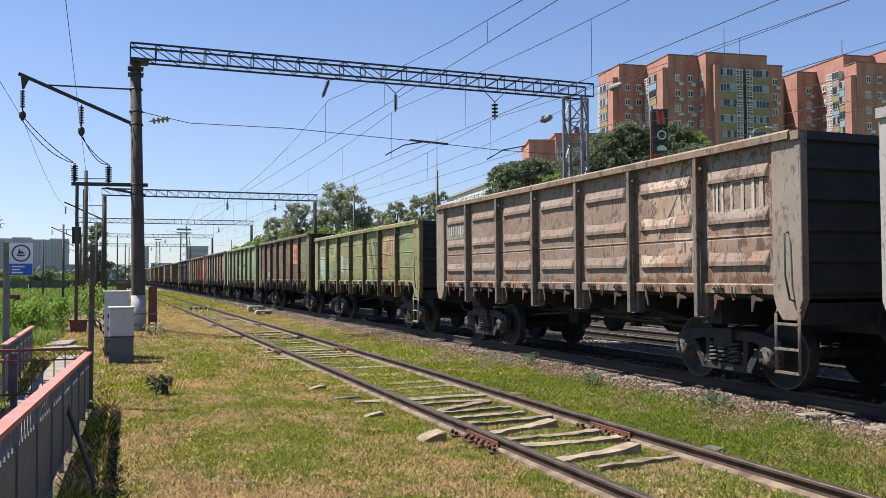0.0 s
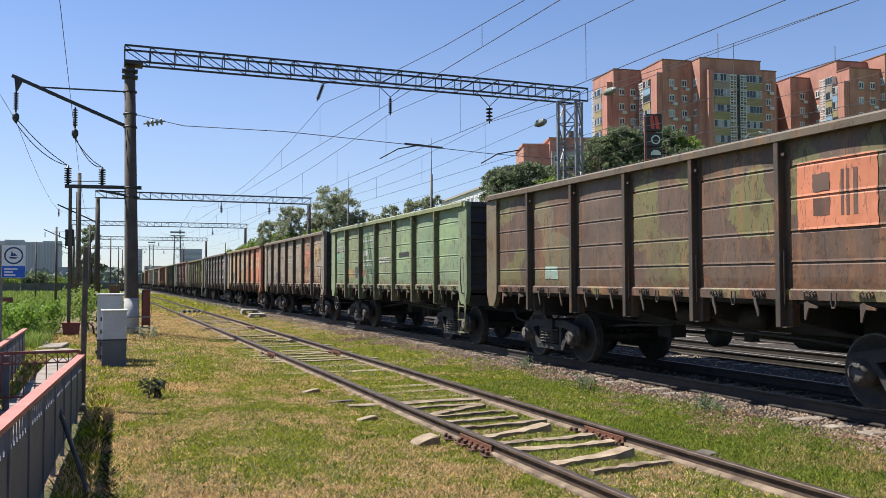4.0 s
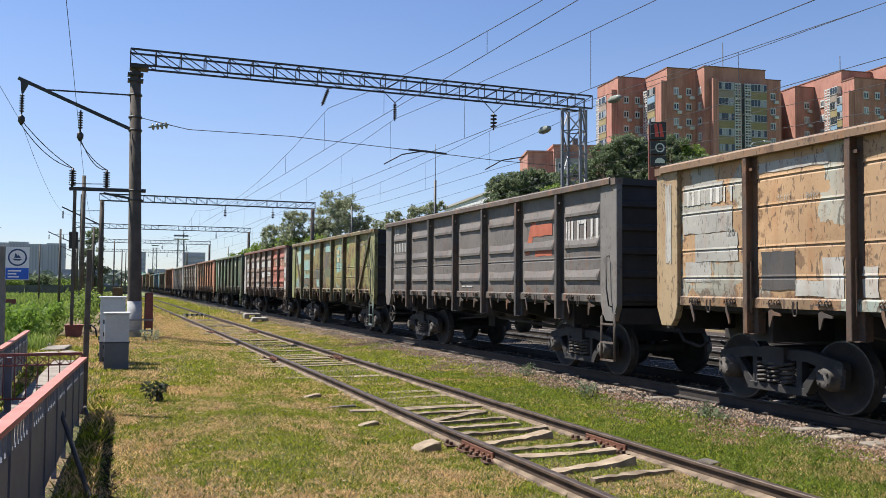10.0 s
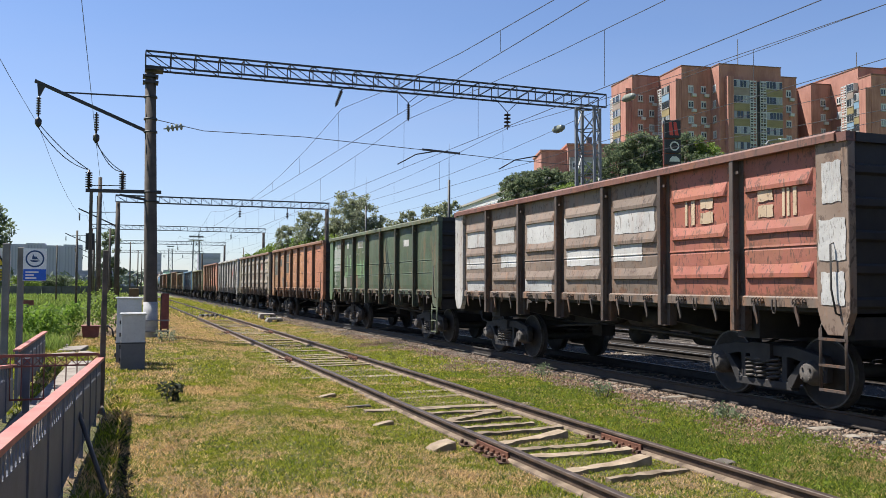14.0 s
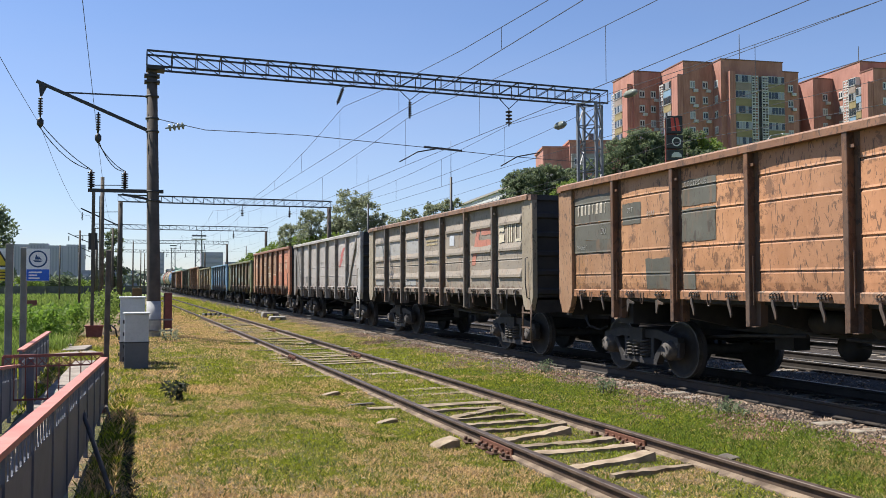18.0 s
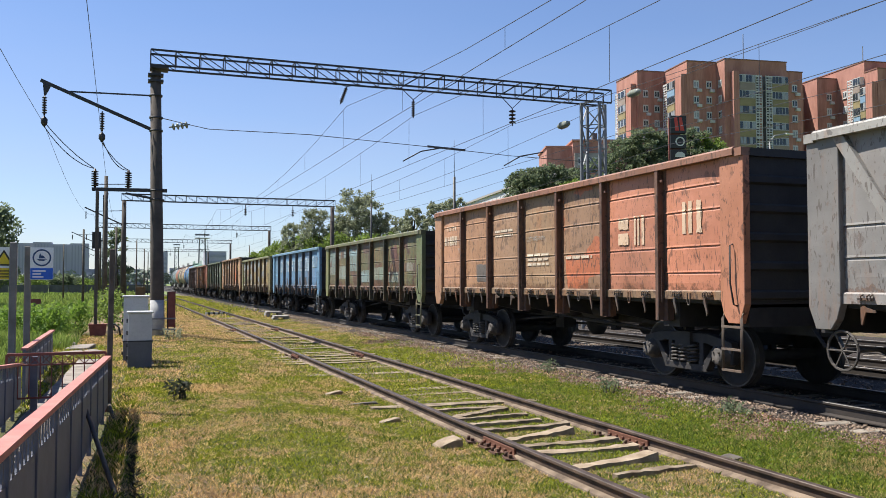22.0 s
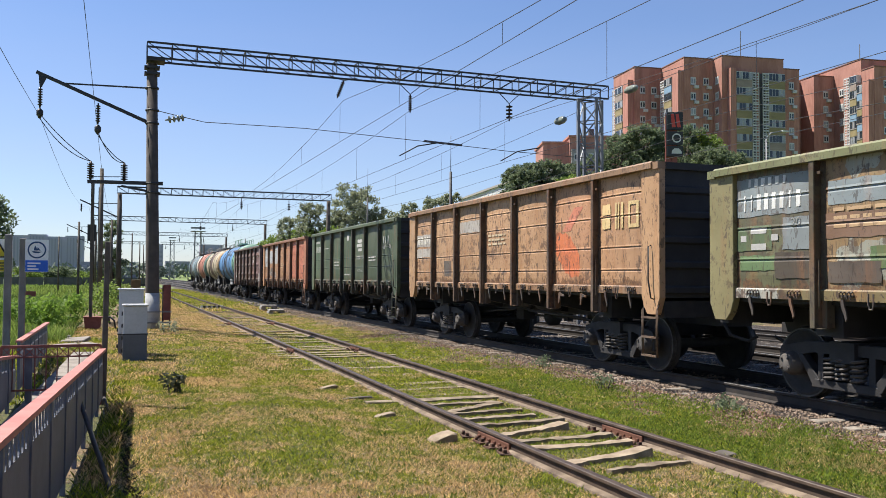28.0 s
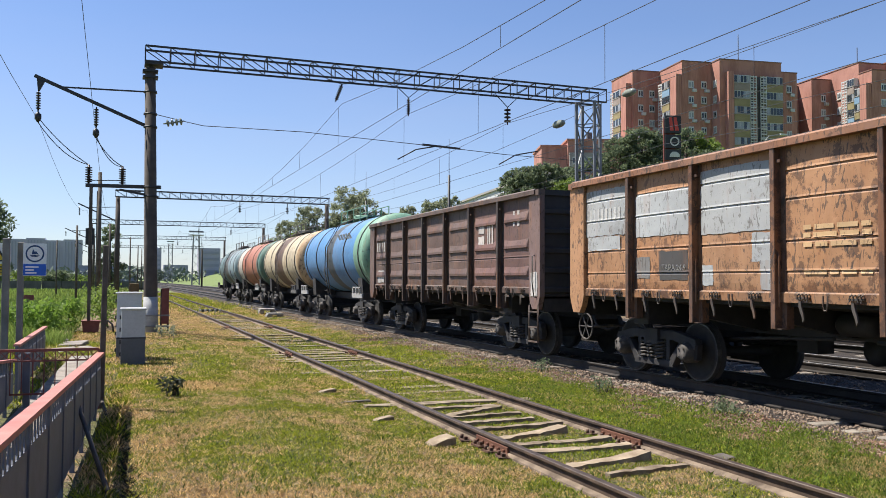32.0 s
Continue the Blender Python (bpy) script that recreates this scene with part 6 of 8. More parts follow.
catenary(7.35, 7.9, 6.72, 6.48)
catenary(9.85, 7.72, 7.12, 5.98)
catenary(13.9, 7.68, 7.1, 6.1)
catenary(18.6, 7.4, 6.8, 6.0, False)
wire("feeder_wire", "thin feeder wire hanging from brackets", -2.44, [(-30, 7.6, 0.7), (BEAM_Y, 6.62, 0.9), (75, 7.2, 0.5), (115, 7.4, 0.5), (157, 7.5, 0)], 0.007)
wire("feeder_wire", "thin feeder wire hanging from brackets", -0.74, [(-30, 10.2, 0.1), (BEAM_Y, 6.22, 0.9), (75, 6.9, 0.5), (115, 7.2, 0.5), (157, 7.3, 0)], 0.007)
wire("feeder_wire", "high feeder wire along the far side of the tracks", 18.31, [(-16, 8.9, 0.02), (BEAM_Y, 8.9, 0.6), (75, 8.6, 0.5), (115, 8.4, 0)], 0.01)
wire("feeder_wire", "high feeder wire along the far side of the tracks", 21.0, [(-16, 7.2, 0.6), (BEAM_Y, 7.3, 0.6), (75, 7.3, 0.5), (115, 7.3, 0)], 0.01)


def jumper(a, b, dip):
    """A slack lead from a wire clamp to an upright insulator."""
    a, b = Vector(a), Vector(b)
    bm = bm_new()
    tube(bm, [a.lerp(b, t) - Vector((0, 0, dip * 4 * t * (1 - t))) for t in (i / 8 for i in range(9))], 0.014, 5)
    tagged(new("jumper_wire", mesh_of("jumper_wire", bm, WIRE)), "slack jumper lead between clamp and insulator", "overhead wire", group="overhead wires")


jumper((-2.44, BEAM_Y, 6.55), (-0.93, BEAM_Y, 5.28), 0.25)
jumper((-2.44, BEAM_Y, 6.70), (-0.93, BEAM_Y, 5.28), 0.12)
jumper((-0.74, BEAM_Y, 6.25), (0.08, BEAM_Y, 5.28), 0.28)
jumper((-0.74, BEAM_Y, 6.15), (0.08, BEAM_Y, 5.28), 0.12)


def egg_insulator(x, y, z, slope):
    bm = bm_new()
    lathe(bm, [(-0.42, 0.02), (-0.36, 0.1), (-0.2, 0.14), (-0.16, 0.1), (-0.1, 0.15), (-0.03, 0.1), (0.03, 0.15), (0.1, 0.1), (0.16, 0.15), (0.22, 0.1), (0.34, 0.1), (0.42, 0.02)], (0, 0, 0), "y", 12)
    ob = new("strain_insulator", mesh_of("strain_insulator", bm, INSUL_PALE))
    ob.matrix_basis = pose(x, y, z, slope, 0, 0)
    tagged(ob, "pale ribbed strain insulator in an overhead wire", "insulator", group="strain insulators")


egg_insulator(15.9, BEAM_Y - 0.3, 7.72, 0)
egg_insulator(18.31, 28.0, 8.9, 0)


def thin_mast(name, x, y, z0, z1, r, mat, label, tip=0.0):
    bm = bm_new()
    lathe(bm, [(z0, r), (z1, r * 0.75)], (0, 0, 0), "z", 10)
    if tip:
        p = thing(name, label, "pole", pose(x, y, 0))
        part("shaft", bm, mat, p)
        bm = bm_new()
        lathe(bm, [(z1, r * 0.22), (z1 + tip, r * 0.1)], (0, 0, 0), "z", 6)
        part("tip_rod", bm, mat, p)
        return p
    ob = new(name, mesh_of(name, bm, mat))
    ob.matrix_basis = pose(x, y, 0)
    return tagged(ob, label, "pole")


thin_mast("antenna_pole", 17.6, 45.3, -0.3, 7.65, 0.1, STEEL_DARK, "thin dark steel pole with a lightning rod", 2.1)
thin_mast("antenna_pole", 18.5, 66.0, -0.3, 8.0, 0.09, STEEL_DARK, "thin dark steel pole with a lightning rod", 2.3)
thin_mast("wooden_pole", -1.0, 50, -0.3, 7.45, 0.13, OLD_WOOD, "weathered grey wooden utility pole")

# ---- beside the path: cabinets, fences, signs ----
def cabinet(x0, x1, y0, depth, z1, split, label):
    c = thing("trackside_cabinet", label, "electrical cabinet", pose(0, 0, 0), group="trackside cabinets")
    z0 = -0.16
    bm = bm_new()
    box(bm, x0, x1, y0, y0 + depth, z0, split)
    part("lower_body", bm, CAB_DARK, c, "dark grey painted lower half", 0.008)
    bm = bm_new()
    box(bm, x0 + 0.002, x1 - 0.002, y0 + 0.002, y0 + depth - 0.002, split, z1)
    part("upper_body", bm, CAB_LIGHT, c, "", 0.008)
    bm = bm_new()
    box(bm, x0 - 0.025, x1 + 0.025, y0 - 0.025, y0 + depth + 0.025, z1, z1 + 0.04)
    part("lid", bm, CAB_LIGHT, c, "", 0.012)
    bm = bm_new()
    box(bm, x0 - 0.015, x1 + 0.015, y0 - 0.012, y0 + depth + 0.012, split - 0.012, split + 0.012)
    part("band", bm, STEEL_DARK, c)
    for k in range(4):
        z = z0 + 0.25 + k * (z1 - z0 - 0.4) / 3
        bm = bm_new()
        box(bm, x0 - 0.03, x0 - 0.0005, y0 + 0.05, y0 + 0.12, z - 0.04, z + 0.04)
        part("hinge", bm, STEEL_DARK, c)
    bm = bm_new()
    box(bm, x0 - 0.05, x1 + 0.05, y0 - 0.05, y0 + depth + 0.05, z0 - 0.2, z0 + 0.02)
    part("plinth", bm, GREY_CONC, c)
    return c


cabinet(0.08, 0.55, 18.6, 0.42, 0.99, 0.42, "grey two-tone metal trackside cabinet standing in grass")
cabinet(-0.01, 0.50, 19.75, 0.45, 1.30, 0.35, "tall light grey metal trackside cabinet in grass")


def fence_x(y):
    return -0.70 + 0.041 * y


def sheet_fence(name, label, line, y0, y1, top, bay=0.95):
    """Low fence: sheet panels under a strip of slats and a red rail."""
    f = thing(name, label, "fence", pose(0, 0, 0))
    n = max(1, round((y1 - y0) / bay))
    for i in range(n):
        ya, yb = y0 + (y1 - y0) * i / n, y0 + (y1 - y0) * (i + 1) / n
        a, b = Vector((line(ya), ya, 0)), Vector((line(yb), yb, 0))
        d = (b - a).normalized()
        ang = math.degrees(math.atan2(-d.x, d.y))
        m = pose(a.x, a.y, 0, 0, 0, ang)
        ln = (b - a).length
        za, zb = top(ya), top(yb)
        drop = (zb - za)
        bm = bm_new()
        low = -0.02
        v = [bm.verts.new(p) for p in ((-0.008, 0.0, low), (-0.008, ln, low), (-0.008, ln, zb - 0.2), (-0.008, 0.0, za - 0.2), (0.008, 0.0, low), (0.008, ln, low), (0.008, ln, zb - 0.2), (0.008, 0.0, za - 0.2))]
        for q in ((0, 1, 2, 3), (7, 6, 5, 4), (0, 4, 5, 1), (1, 5, 6, 2), (2, 6, 7, 3), (3, 7, 4, 0)):
            bm.faces.new([v[k] for k in q])
        part("sheet", bm, FENCE_GREY, f, m=m)
        bm = bm_new()
        box(bm, -0.02, 0.02, -0.02, 0.03, -0.4, za - 0.02)
        part("post", bm, FENCE_GREY, f, m=m)
        k = max(2, int(ln / 0.13))
        for j in range(k):
            y = ln * (j + 0.5) / k
            z = za + drop * y / ln
            h = 0.40 * ln / k
            bm = bm_new()
            extrude(bm, [(y - h, z - 0.21), (y + h, z - 0.21), (y + 0.45 * h, z - 0.175), (y + 0.26 * h, z - 0.115), (y + 0.45 * h, z - 0.06), (y + h, z - 0.03), (y - h, z - 0.03), (y - 0.45 * h, z - 0.06), (y - 0.26 * h, z - 0.115), (y - 0.45 * h, z - 0.175)], -0.005, 0.005, "x")
            part("slat", bm, FENCE_GREY, f, m=m)
        bm = bm_new()
        v = [bm.verts.new(p) for p in ((-0.045, 0, za - 0.035), (0.045, 0, za - 0.035), (0.045, ln, zb - 0.035), (-0.045, ln, zb - 0.035), (-0.045, 0, za), (0.045, 0, za), (0.045, ln, zb), (-0.045, ln, zb))]
        for q in ((3, 2, 1, 0), (4, 5, 6, 7), (0, 1, 5, 4), (1, 2, 6, 5), (2, 3, 7, 6), (3, 0, 4, 7)):
            bm.faces.new([v[j] for j in q])
        part("top_rail", bm, FENCE_RED, f, "faded red top rail", m=m)
    return f


sheet_fence("sheet_fence", "low grey sheet-metal fence with a faded red top rail", fence_x, 1.6, 12.3, lambda y: 1.0 - 0.029 * y)
sheet_fence("sheet_fence", "short grey sheet-metal fence beside the concrete path", lambda y: -1.3, 8.6, 12.9, lambda y: 0.70 - 0.073 * (y - 10.6))
sheet_fence("sheet_fence", "low grey fence with red rail at the path's far side", lambda y: -1.32 - 0.0187 * (y - 13.5), 13.5, 20.4, lambda y: 0.69 - 0.0133 * (y - 13.5))


def cross_railing():
    r = thing("railing", "thin red welded railing across the path", "railing", pose(0, 12.42, 0))
    x0, x1 = -1.42, -0.22
    for z, t in ((0.68, 0.018), (0.54, 0.01), (0.11, 0.012)):
        strut("rail", (x0, 0, z), (x1, 0, z), t, RAIL_RED, r)
    n = 9
    for i in range(n + 1):
        x = x0 + (x1 - x0) * i / n
        strut("baluster", (x, 0, -0.3 if i in (0, n) else 0.11), (x, 0, 0.68), 0.015 if i in (0, n) else 0.007, RAIL_RED, r)
        if i < n:
            xn = x0 + (x1 - x0) * (i + 1) / n
            strut("cross", (x, 0, 0.54), (xn, 0, 0.68), 0.005, RAIL_RED, r)
            strut("cross", (x, 0, 0.68), (xn, 0, 0.54), 0.005, RAIL_RED, r)
    strut("end_post", (x0 + 0.32, 0.1, -0.3), (x0 + 0.32, 0.1, 0.64), 0.04, FENCE_GREY, r, "grey square post")


cross_railing()


def square_post(name, x, y, z1, w, mat, label, lean=0.0):
    bm = bm_new()
    box(bm, -w, w, -w, w, -0.35, z1)
    ob = new(name, mesh_of(name, bm, mat, 0.01))
    ob.matrix_basis = pose(x, y, 0, 0, lean, 0)
    return tagged(ob, label, "post")


square_post("wooden_post", -0.18, 12.48, 2.08, 0.036, OLD_WOOD, "weathered dark wooden post beside the fence", 0.6)


def leaning_rod(a, b, label):
    bm = bm_new()
    tube(bm, [a, b], 0.022, 6)
    tagged(new("fence_brace", mesh_of("fence_brace", bm, OLD_WOOD)), label, "fence brace", group="fence braces")


# thin dark rods stand in for dark streaks between fence and ground
leaning_rod((-0.36, 9.2, 0.42), (-0.02, 7.4, -0.16), "thin dark rod leaning from the fence to the ground")
leaning_rod((-0.17, 12.4, -0.02), (-0.06, 11.2, -0.16), "thin dark rod leaning from the fence to the ground")


def sign_plate(x0, x1, y, z0, z1, name, label, build):
    s = thing(name, label, "sign", pose(0, 0, 0))
    bm = bm_new()
    box(bm, x0, x1, y, y + 0.012, z0, z1)
    part("plate", bm, SIGN_WHITE, s)
    build(s, x0, x1, y, z0, z1)
    return s


def flat_part(s, name, mat, ring, y, depth=0.004):
    bm = bm_new()
    extrude(bm, ring, 0, depth, "y")
    return part(name, bm, mat, s, m=pose(0, y - depth, 0))


def information(s, x0, x1, y, z0, z1):
    zs = z0 + 0.36 * (z1 - z0)
    flat_part(s, "blue_field", SIGN_BLUE, [(x0 + 0.005, z0 + 0.005), (x1 - 0.005, z0 + 0.005), (x1 - 0.005, zs), (x0 + 0.005, zs)], y - 0.001)
    cx, cz, r = (x0 + x1) / 2, (zs + z1) / 2, 0.145
    bm = bm_new()
    n = 28
    ro = [(r, 0), (r, 0.004), (r - 0.025, 0.004), (r - 0.025, 0)]
    rows = [[bm.verts.new((cx + q * math.cos(2 * math.pi * k / n), y - 0.001 - d, cz + q * math.sin(2 * math.pi * k / n))) for q, d in ro] for k in range(n)]
    for k in range(n):
        u, w = rows[k], rows[(k + 1) % n]
        for j in range(3):
            bm.faces.new((u[j], u[j + 1], w[j + 1], w[j]))
    part("ring", bm, SIGN_NAVY, s)
    flat_part(s, "emblem", SIGN_NAVY, [(cx - 0.08, cz - 0.02), (cx + 0.08, cz - 0.03), (cx + 0.03, cz - 0.055), (cx - 0.05, cz - 0.05)], y - 0.001)
    flat_part(s, "emblem", SIGN_NAVY, [(cx - 0.05, cz - 0.01), (cx + 0.02, cz - 0.01), (cx - 0.03, cz + 0.08)], y - 0.001)
    flat_part(s, "emblem", SIGN_NAVY, [(cx + 0.0, cz + 0.0), (cx + 0.06, cz - 0.015), (cx + 0.01, cz + 0.05)], y - 0.001)
    for k, w in enumerate((0.2, 0.13, 0.17)):
        z = zs - 0.05 - 0.05 * k
        flat_part(s, "text_line", SIGN_WHITE, [(x0 + 0.04, z - 0.012), (x0 + 0.04 + w, z - 0.012), (x0 + 0.04 + w, z + 0.012), (x0 + 0.04, z + 0.012)], y - 0.006, 0.002)


def warning(s, x0, x1, y, z0, z1):
    zs = z0 + 0.36 * (z1 - z0)
    flat_part(s, "yellow_field", SIGN_YELLOW, [(x0 + 0.005, z0 + 0.005), (x1 - 0.005, z0 + 0.005), (x1 - 0.005, zs), (x0 + 0.005, zs)], y - 0.001)
    cx = (x0 + x1) / 2
    flat_part(s, "triangle", SIGN_BLACK, [(cx - 0.16, zs + 0.04), (cx + 0.16, zs + 0.04), (cx, z1 - 0.04)], y - 0.001)
    flat_part(s, "triangle_field", SIGN_YELLOW, [(cx - 0.11, zs + 0.065), (cx + 0.11, zs + 0.065), (cx, z1 - 0.09)], y - 0.006)
    for k in range(3):
        z = zs - 0.05 - 0.05 * k
        flat_part(s, "text_line", SIGN_BLACK, [(x0 + 0.05, z - 0.01), (x1 - 0.05, z - 0.01), (x1 - 0.05, z + 0.01), (x0 + 0.05, z + 0.01)], y - 0.006, 0.002)


square_post("sign_post", -1.76, 16.02, 2.30, 0.055, GREY_CONC, "weathered grey concrete sign post")
square_post("sign_post", -1.545, 16.10, 2.24, 0.05, GREY_CONC, "weathered grey concrete sign post")
sign_plate(-1.50, -1.14, 15.98, 1.67, 2.22, "information_sign", "white and blue information sign with a round emblem", information)
sign_plate(-2.12, -1.70, 16.08, 1.67, 2.22, "warning_sign", "white and yellow warning sign with a black triangle", warning)


PATH_CONC = plain("path_concrete", (0.1464, 0.1244, 0.1025, 1), (0.2782, 0.2416, 0.2086, 1), 0.9, 0.0, 3, 0.5, 0.015)


def concrete_path():
    p = thing("path", "cracked pale concrete slab path between low fences", "path", kind="structure")
    pts = [(-1.05, 2.0), (-1.0, 6.0), (-0.95, 10.0), (-0.86, 13.0), (-0.72, 17.0), (-0.62, 20.5)]
    for (xa, ya), (xb, yb) in zip(pts, pts[1:]):
        n = max(1, round((yb - ya) / 1.4))
        for i in range(n):
            t0, t1 = i / n, (i + 1) / n
            bm = bm_new()
            a, b = xa + (xb - xa) * t0, xa + (xb - xa) * t1
            c, d = ya + (yb - ya) * t0 + 0.01, ya + (yb - ya) * t1 - 0.01
            v = [bm.verts.new(q) for q in ((a - 0.3, c, -0.2), (a + 0.3, c, -0.2), (b + 0.3, d, -0.2), (b - 0.3, d, -0.2), (a - 0.3, c, -0.07), (a + 0.3, c, -0.07), (b + 0.3, d, -0.07), (b - 0.3, d, -0.07))]
            for q in ((3, 2, 1, 0), (4, 5, 6, 7), (0, 1, 5, 4), (1, 2, 6, 5), (2, 3, 7, 6), (3, 0, 4, 7)):
                bm.faces.new([v[j] for j in q])
            part("slab", bm, PATH_CONC, p)


concrete_path()


def loose_slab(x, y, w, d, z, turn):
    bm = bm_new()
    box(bm, -w, w, -d, d, 0, 0.1)
    ob = new("concrete_slab", mesh_of("concrete_slab", bm, PATH_CONC, 0.015))
    ob.matrix_basis = pose(x, y, z - 0.03, 4, -3, turn)
    tagged(ob, "broken pale concrete slab lying on dry grass", "concrete slab", group="loose slabs")


for row in ((-1.15, 22.5, 0.26, 0.36, -0.14, 10), (-1.05, 24.2, 0.3, 0.36, -0.1, -12), (-0.7, 23.3, 0.16, 0.24, -0.16, 30), (-1.45, 25.4, 0.2, 0.24, -0.08, 20)):
    loose_slab(*row)


def red_planter():
    bm = bm_new()
    extrude(bm, [(-0.26, -0.15), (0.26, -0.15), (0.31, 0.3), (-0.31, 0.3)], -0.22, 0.22, "y")
    p = thing("planter", "old red metal planter box with weeds", "planter", pose(-0.78, 29.6, 0) @ Matrix.Scale(0.85, 4))
    part("box", bm, RED_BOX, p)
    bm = bm_new()
    box(bm, -0.34, 0.34, -0.25, 0.25, 0.3, 0.35)
    part("rim", bm, RED_BOX, p)
    bm = bm_new()
    tube(bm, [(0.34, 0, 0.3), (0.6, 0, 0.33), (0.75, -0.1, 0.2), (0.8, -0.1, -0.1)], 0.035, 8)
    part("pipe", bm, STEEL_DARK, p)


red_planter()


def mast_boxes():
    b = thing("mast_plate", "tall rusty red plate on a steel frame beside the mast", "equipment plate", pose(0, 0, 0))
    bm = bm_new()
    box(bm, 1.37, 1.6, 29.75, 29.8, 0.15, 1.32)
    part("plate", bm, RED_BOX, b)
    for x in (1.36, 1.58):
        strut("leg", (x, 29.83, -0.3), (x, 29.83, 1.3), 0.025, STEEL_DARK, b)
    for z in (0.1, 0.45):
        strut("bar", (0.7, 29.2, z), (1.6, 29.2, z), 0.025, GALV, b)
    bm = bm_new()
    box(bm, 0.35, 0.66, 30.0, 30.12, 1.15, 1.48)
    ob = new("junction_box", mesh_of("junction_box", bm, plain("ochre_box_paint", (0.0952, 0.0586, 0.022, 1), (0.1391, 0.0878, 0.0366, 1), 0.7), 0.01))
    tagged(ob, "small brown junction box on the mast's side", "junction box")
    part("bracket", (lambda q: (box(q, 0.6, 0.85, 30.04, 30.08, 1.28, 1.34), q)[1])(bm_new()), STEEL_DARK, ob)


mast_boxes()


def stick_sign(x, y, z):
    s = thing("marker_sign", "small rusty marker plate on a stick in tall grass", "marker", pose(x, y, -0.2))
    strut("stick", (0, 0, 0), (0, 0, z), 0.02, OLD_WOOD, s)
    bm = bm_new()
    box(bm, -0.22, 0.22, -0.015, 0.015, z, z + 0.2)
    part("plate", bm, RED_BOX, s)


stick_sign(-3.2, 36.0, 1.0)


def concrete_troughs():
    for x, y, z, w in ((7.55, 46.5, -0.02, 0.4), (7.35, 43.0, -0.12, 0.36)):
        t = thing("cable_trough", "pale concrete cable trough box beside the ballast", "cable trough", pose(x, y, z), group="cable troughs")
        bm = bm_new()
        box(bm, -w, w, -0.35, 0.35, 0, 0.09)
        part("lid", bm, PALE_CONC, t, "", 0.01)
        for s in (-1, 1):
            bm = bm_new()
            box(bm, s * w * 0.8 - 0.12, s * w * 0.8 + 0.12, -0.3, 0.3, -0.5, 0)
            part("support", bm, PALE_CONC, t)


concrete_troughs()


def striped_bar():
    b = thing("striped_marker", "low white and dark striped limit marker between tracks", "limit marker", pose(0, 50.5, 0.12))
    for k in range(9):
        bm = bm_new()
        box(bm, 4.35 + 0.137 * k, 4.35 + 0.137 * (k + 1), -0.07, 0.07, -0.36, -0.2)
        part("block", bm, FENCE_WHITE if k % 2 == 0 else STEEL_DARK, b)


striped_bar()

# ---- foliage ----
def foliage(name, a, b, c):
    n = Nodes(name, 0.75)
    isl = n.add("ShaderNodeNewGeometry").outputs["Random Per Island"]
    v = n.coords(world=True)
    big = n.noise(v, 0.5, 3)
    col = n.mix(isl, a, b)
    col = n.mix(n.times(n.ramp(big, 0.4, 0.65), 0.5), col, c)
    return n.leafy(col, 0.5)


LEAF_DARK = foliage("dark_leaves", (0.0732, 0.1061, 0.0586, 1), (0.205, 0.2452, 0.1281, 1), (0.1318, 0.1647, 0.0915, 1))
LEAF_MID = foliage("green_leaves", (0.1098, 0.1684, 0.0256, 1), (0.2342, 0.3074, 0.0659, 1), (0.161, 0.2269, 0.0512, 1))
LEAF_GREY = foliage("grey_green_leaves", (0.1464, 0.172, 0.0988, 1), (0.366, 0.388, 0.2562, 1), (0.2489, 0.2708, 0.161, 1))
LEAF_BRIGHT = foliage("bright_weed_leaves", (0.1025, 0.1903, 0.022, 1), (0.205, 0.3074, 0.0512, 1), (0.1464, 0.2342, 0.0366, 1))
rng = np.random.default_rng(7)


def leaf_cloud(name, clumps, count, size, mat, parent, label=""):
    """Many small leaf cards, gathered in clumps: rows of (centre, radius)."""
    cs = np.array([c for c, _ in clumps], float)
    rs = np.array([r for _, r in clumps], float)
    pick = rng.choice(len(clumps), count, p=rs**2 / (rs**2).sum())
    d = rng.normal(size=(count, 3))
    d /= np.linalg.norm(d, axis=1)[:, None]
    rad = rng.uniform(0.05, 1.2, count) ** 0.6
    p = cs[pick] + d * (rs[pick] * rad)[:, None] * np.array([1, 1, 0.85])
    a = rng.normal(size=(count, 3))
    a /= np.linalg.norm(a, axis=1)[:, None]
    b = np.cross(a, rng.normal(size=(count, 3)))
    b /= np.linalg.norm(b, axis=1)[:, None]
    s = size * rng.uniform(0.6, 1.3, count)[:, None]
    v = np.stack([p - a * s, p + b * s * 0.45, p + a * s, p - b * s * 0.45], 1).reshape(-1, 3)
    f = np.arange(count * 4).reshape(-1, 4)
    return put(name, quick_mesh(name, v.tolist(), f.tolist(), mat), parent, None, label)


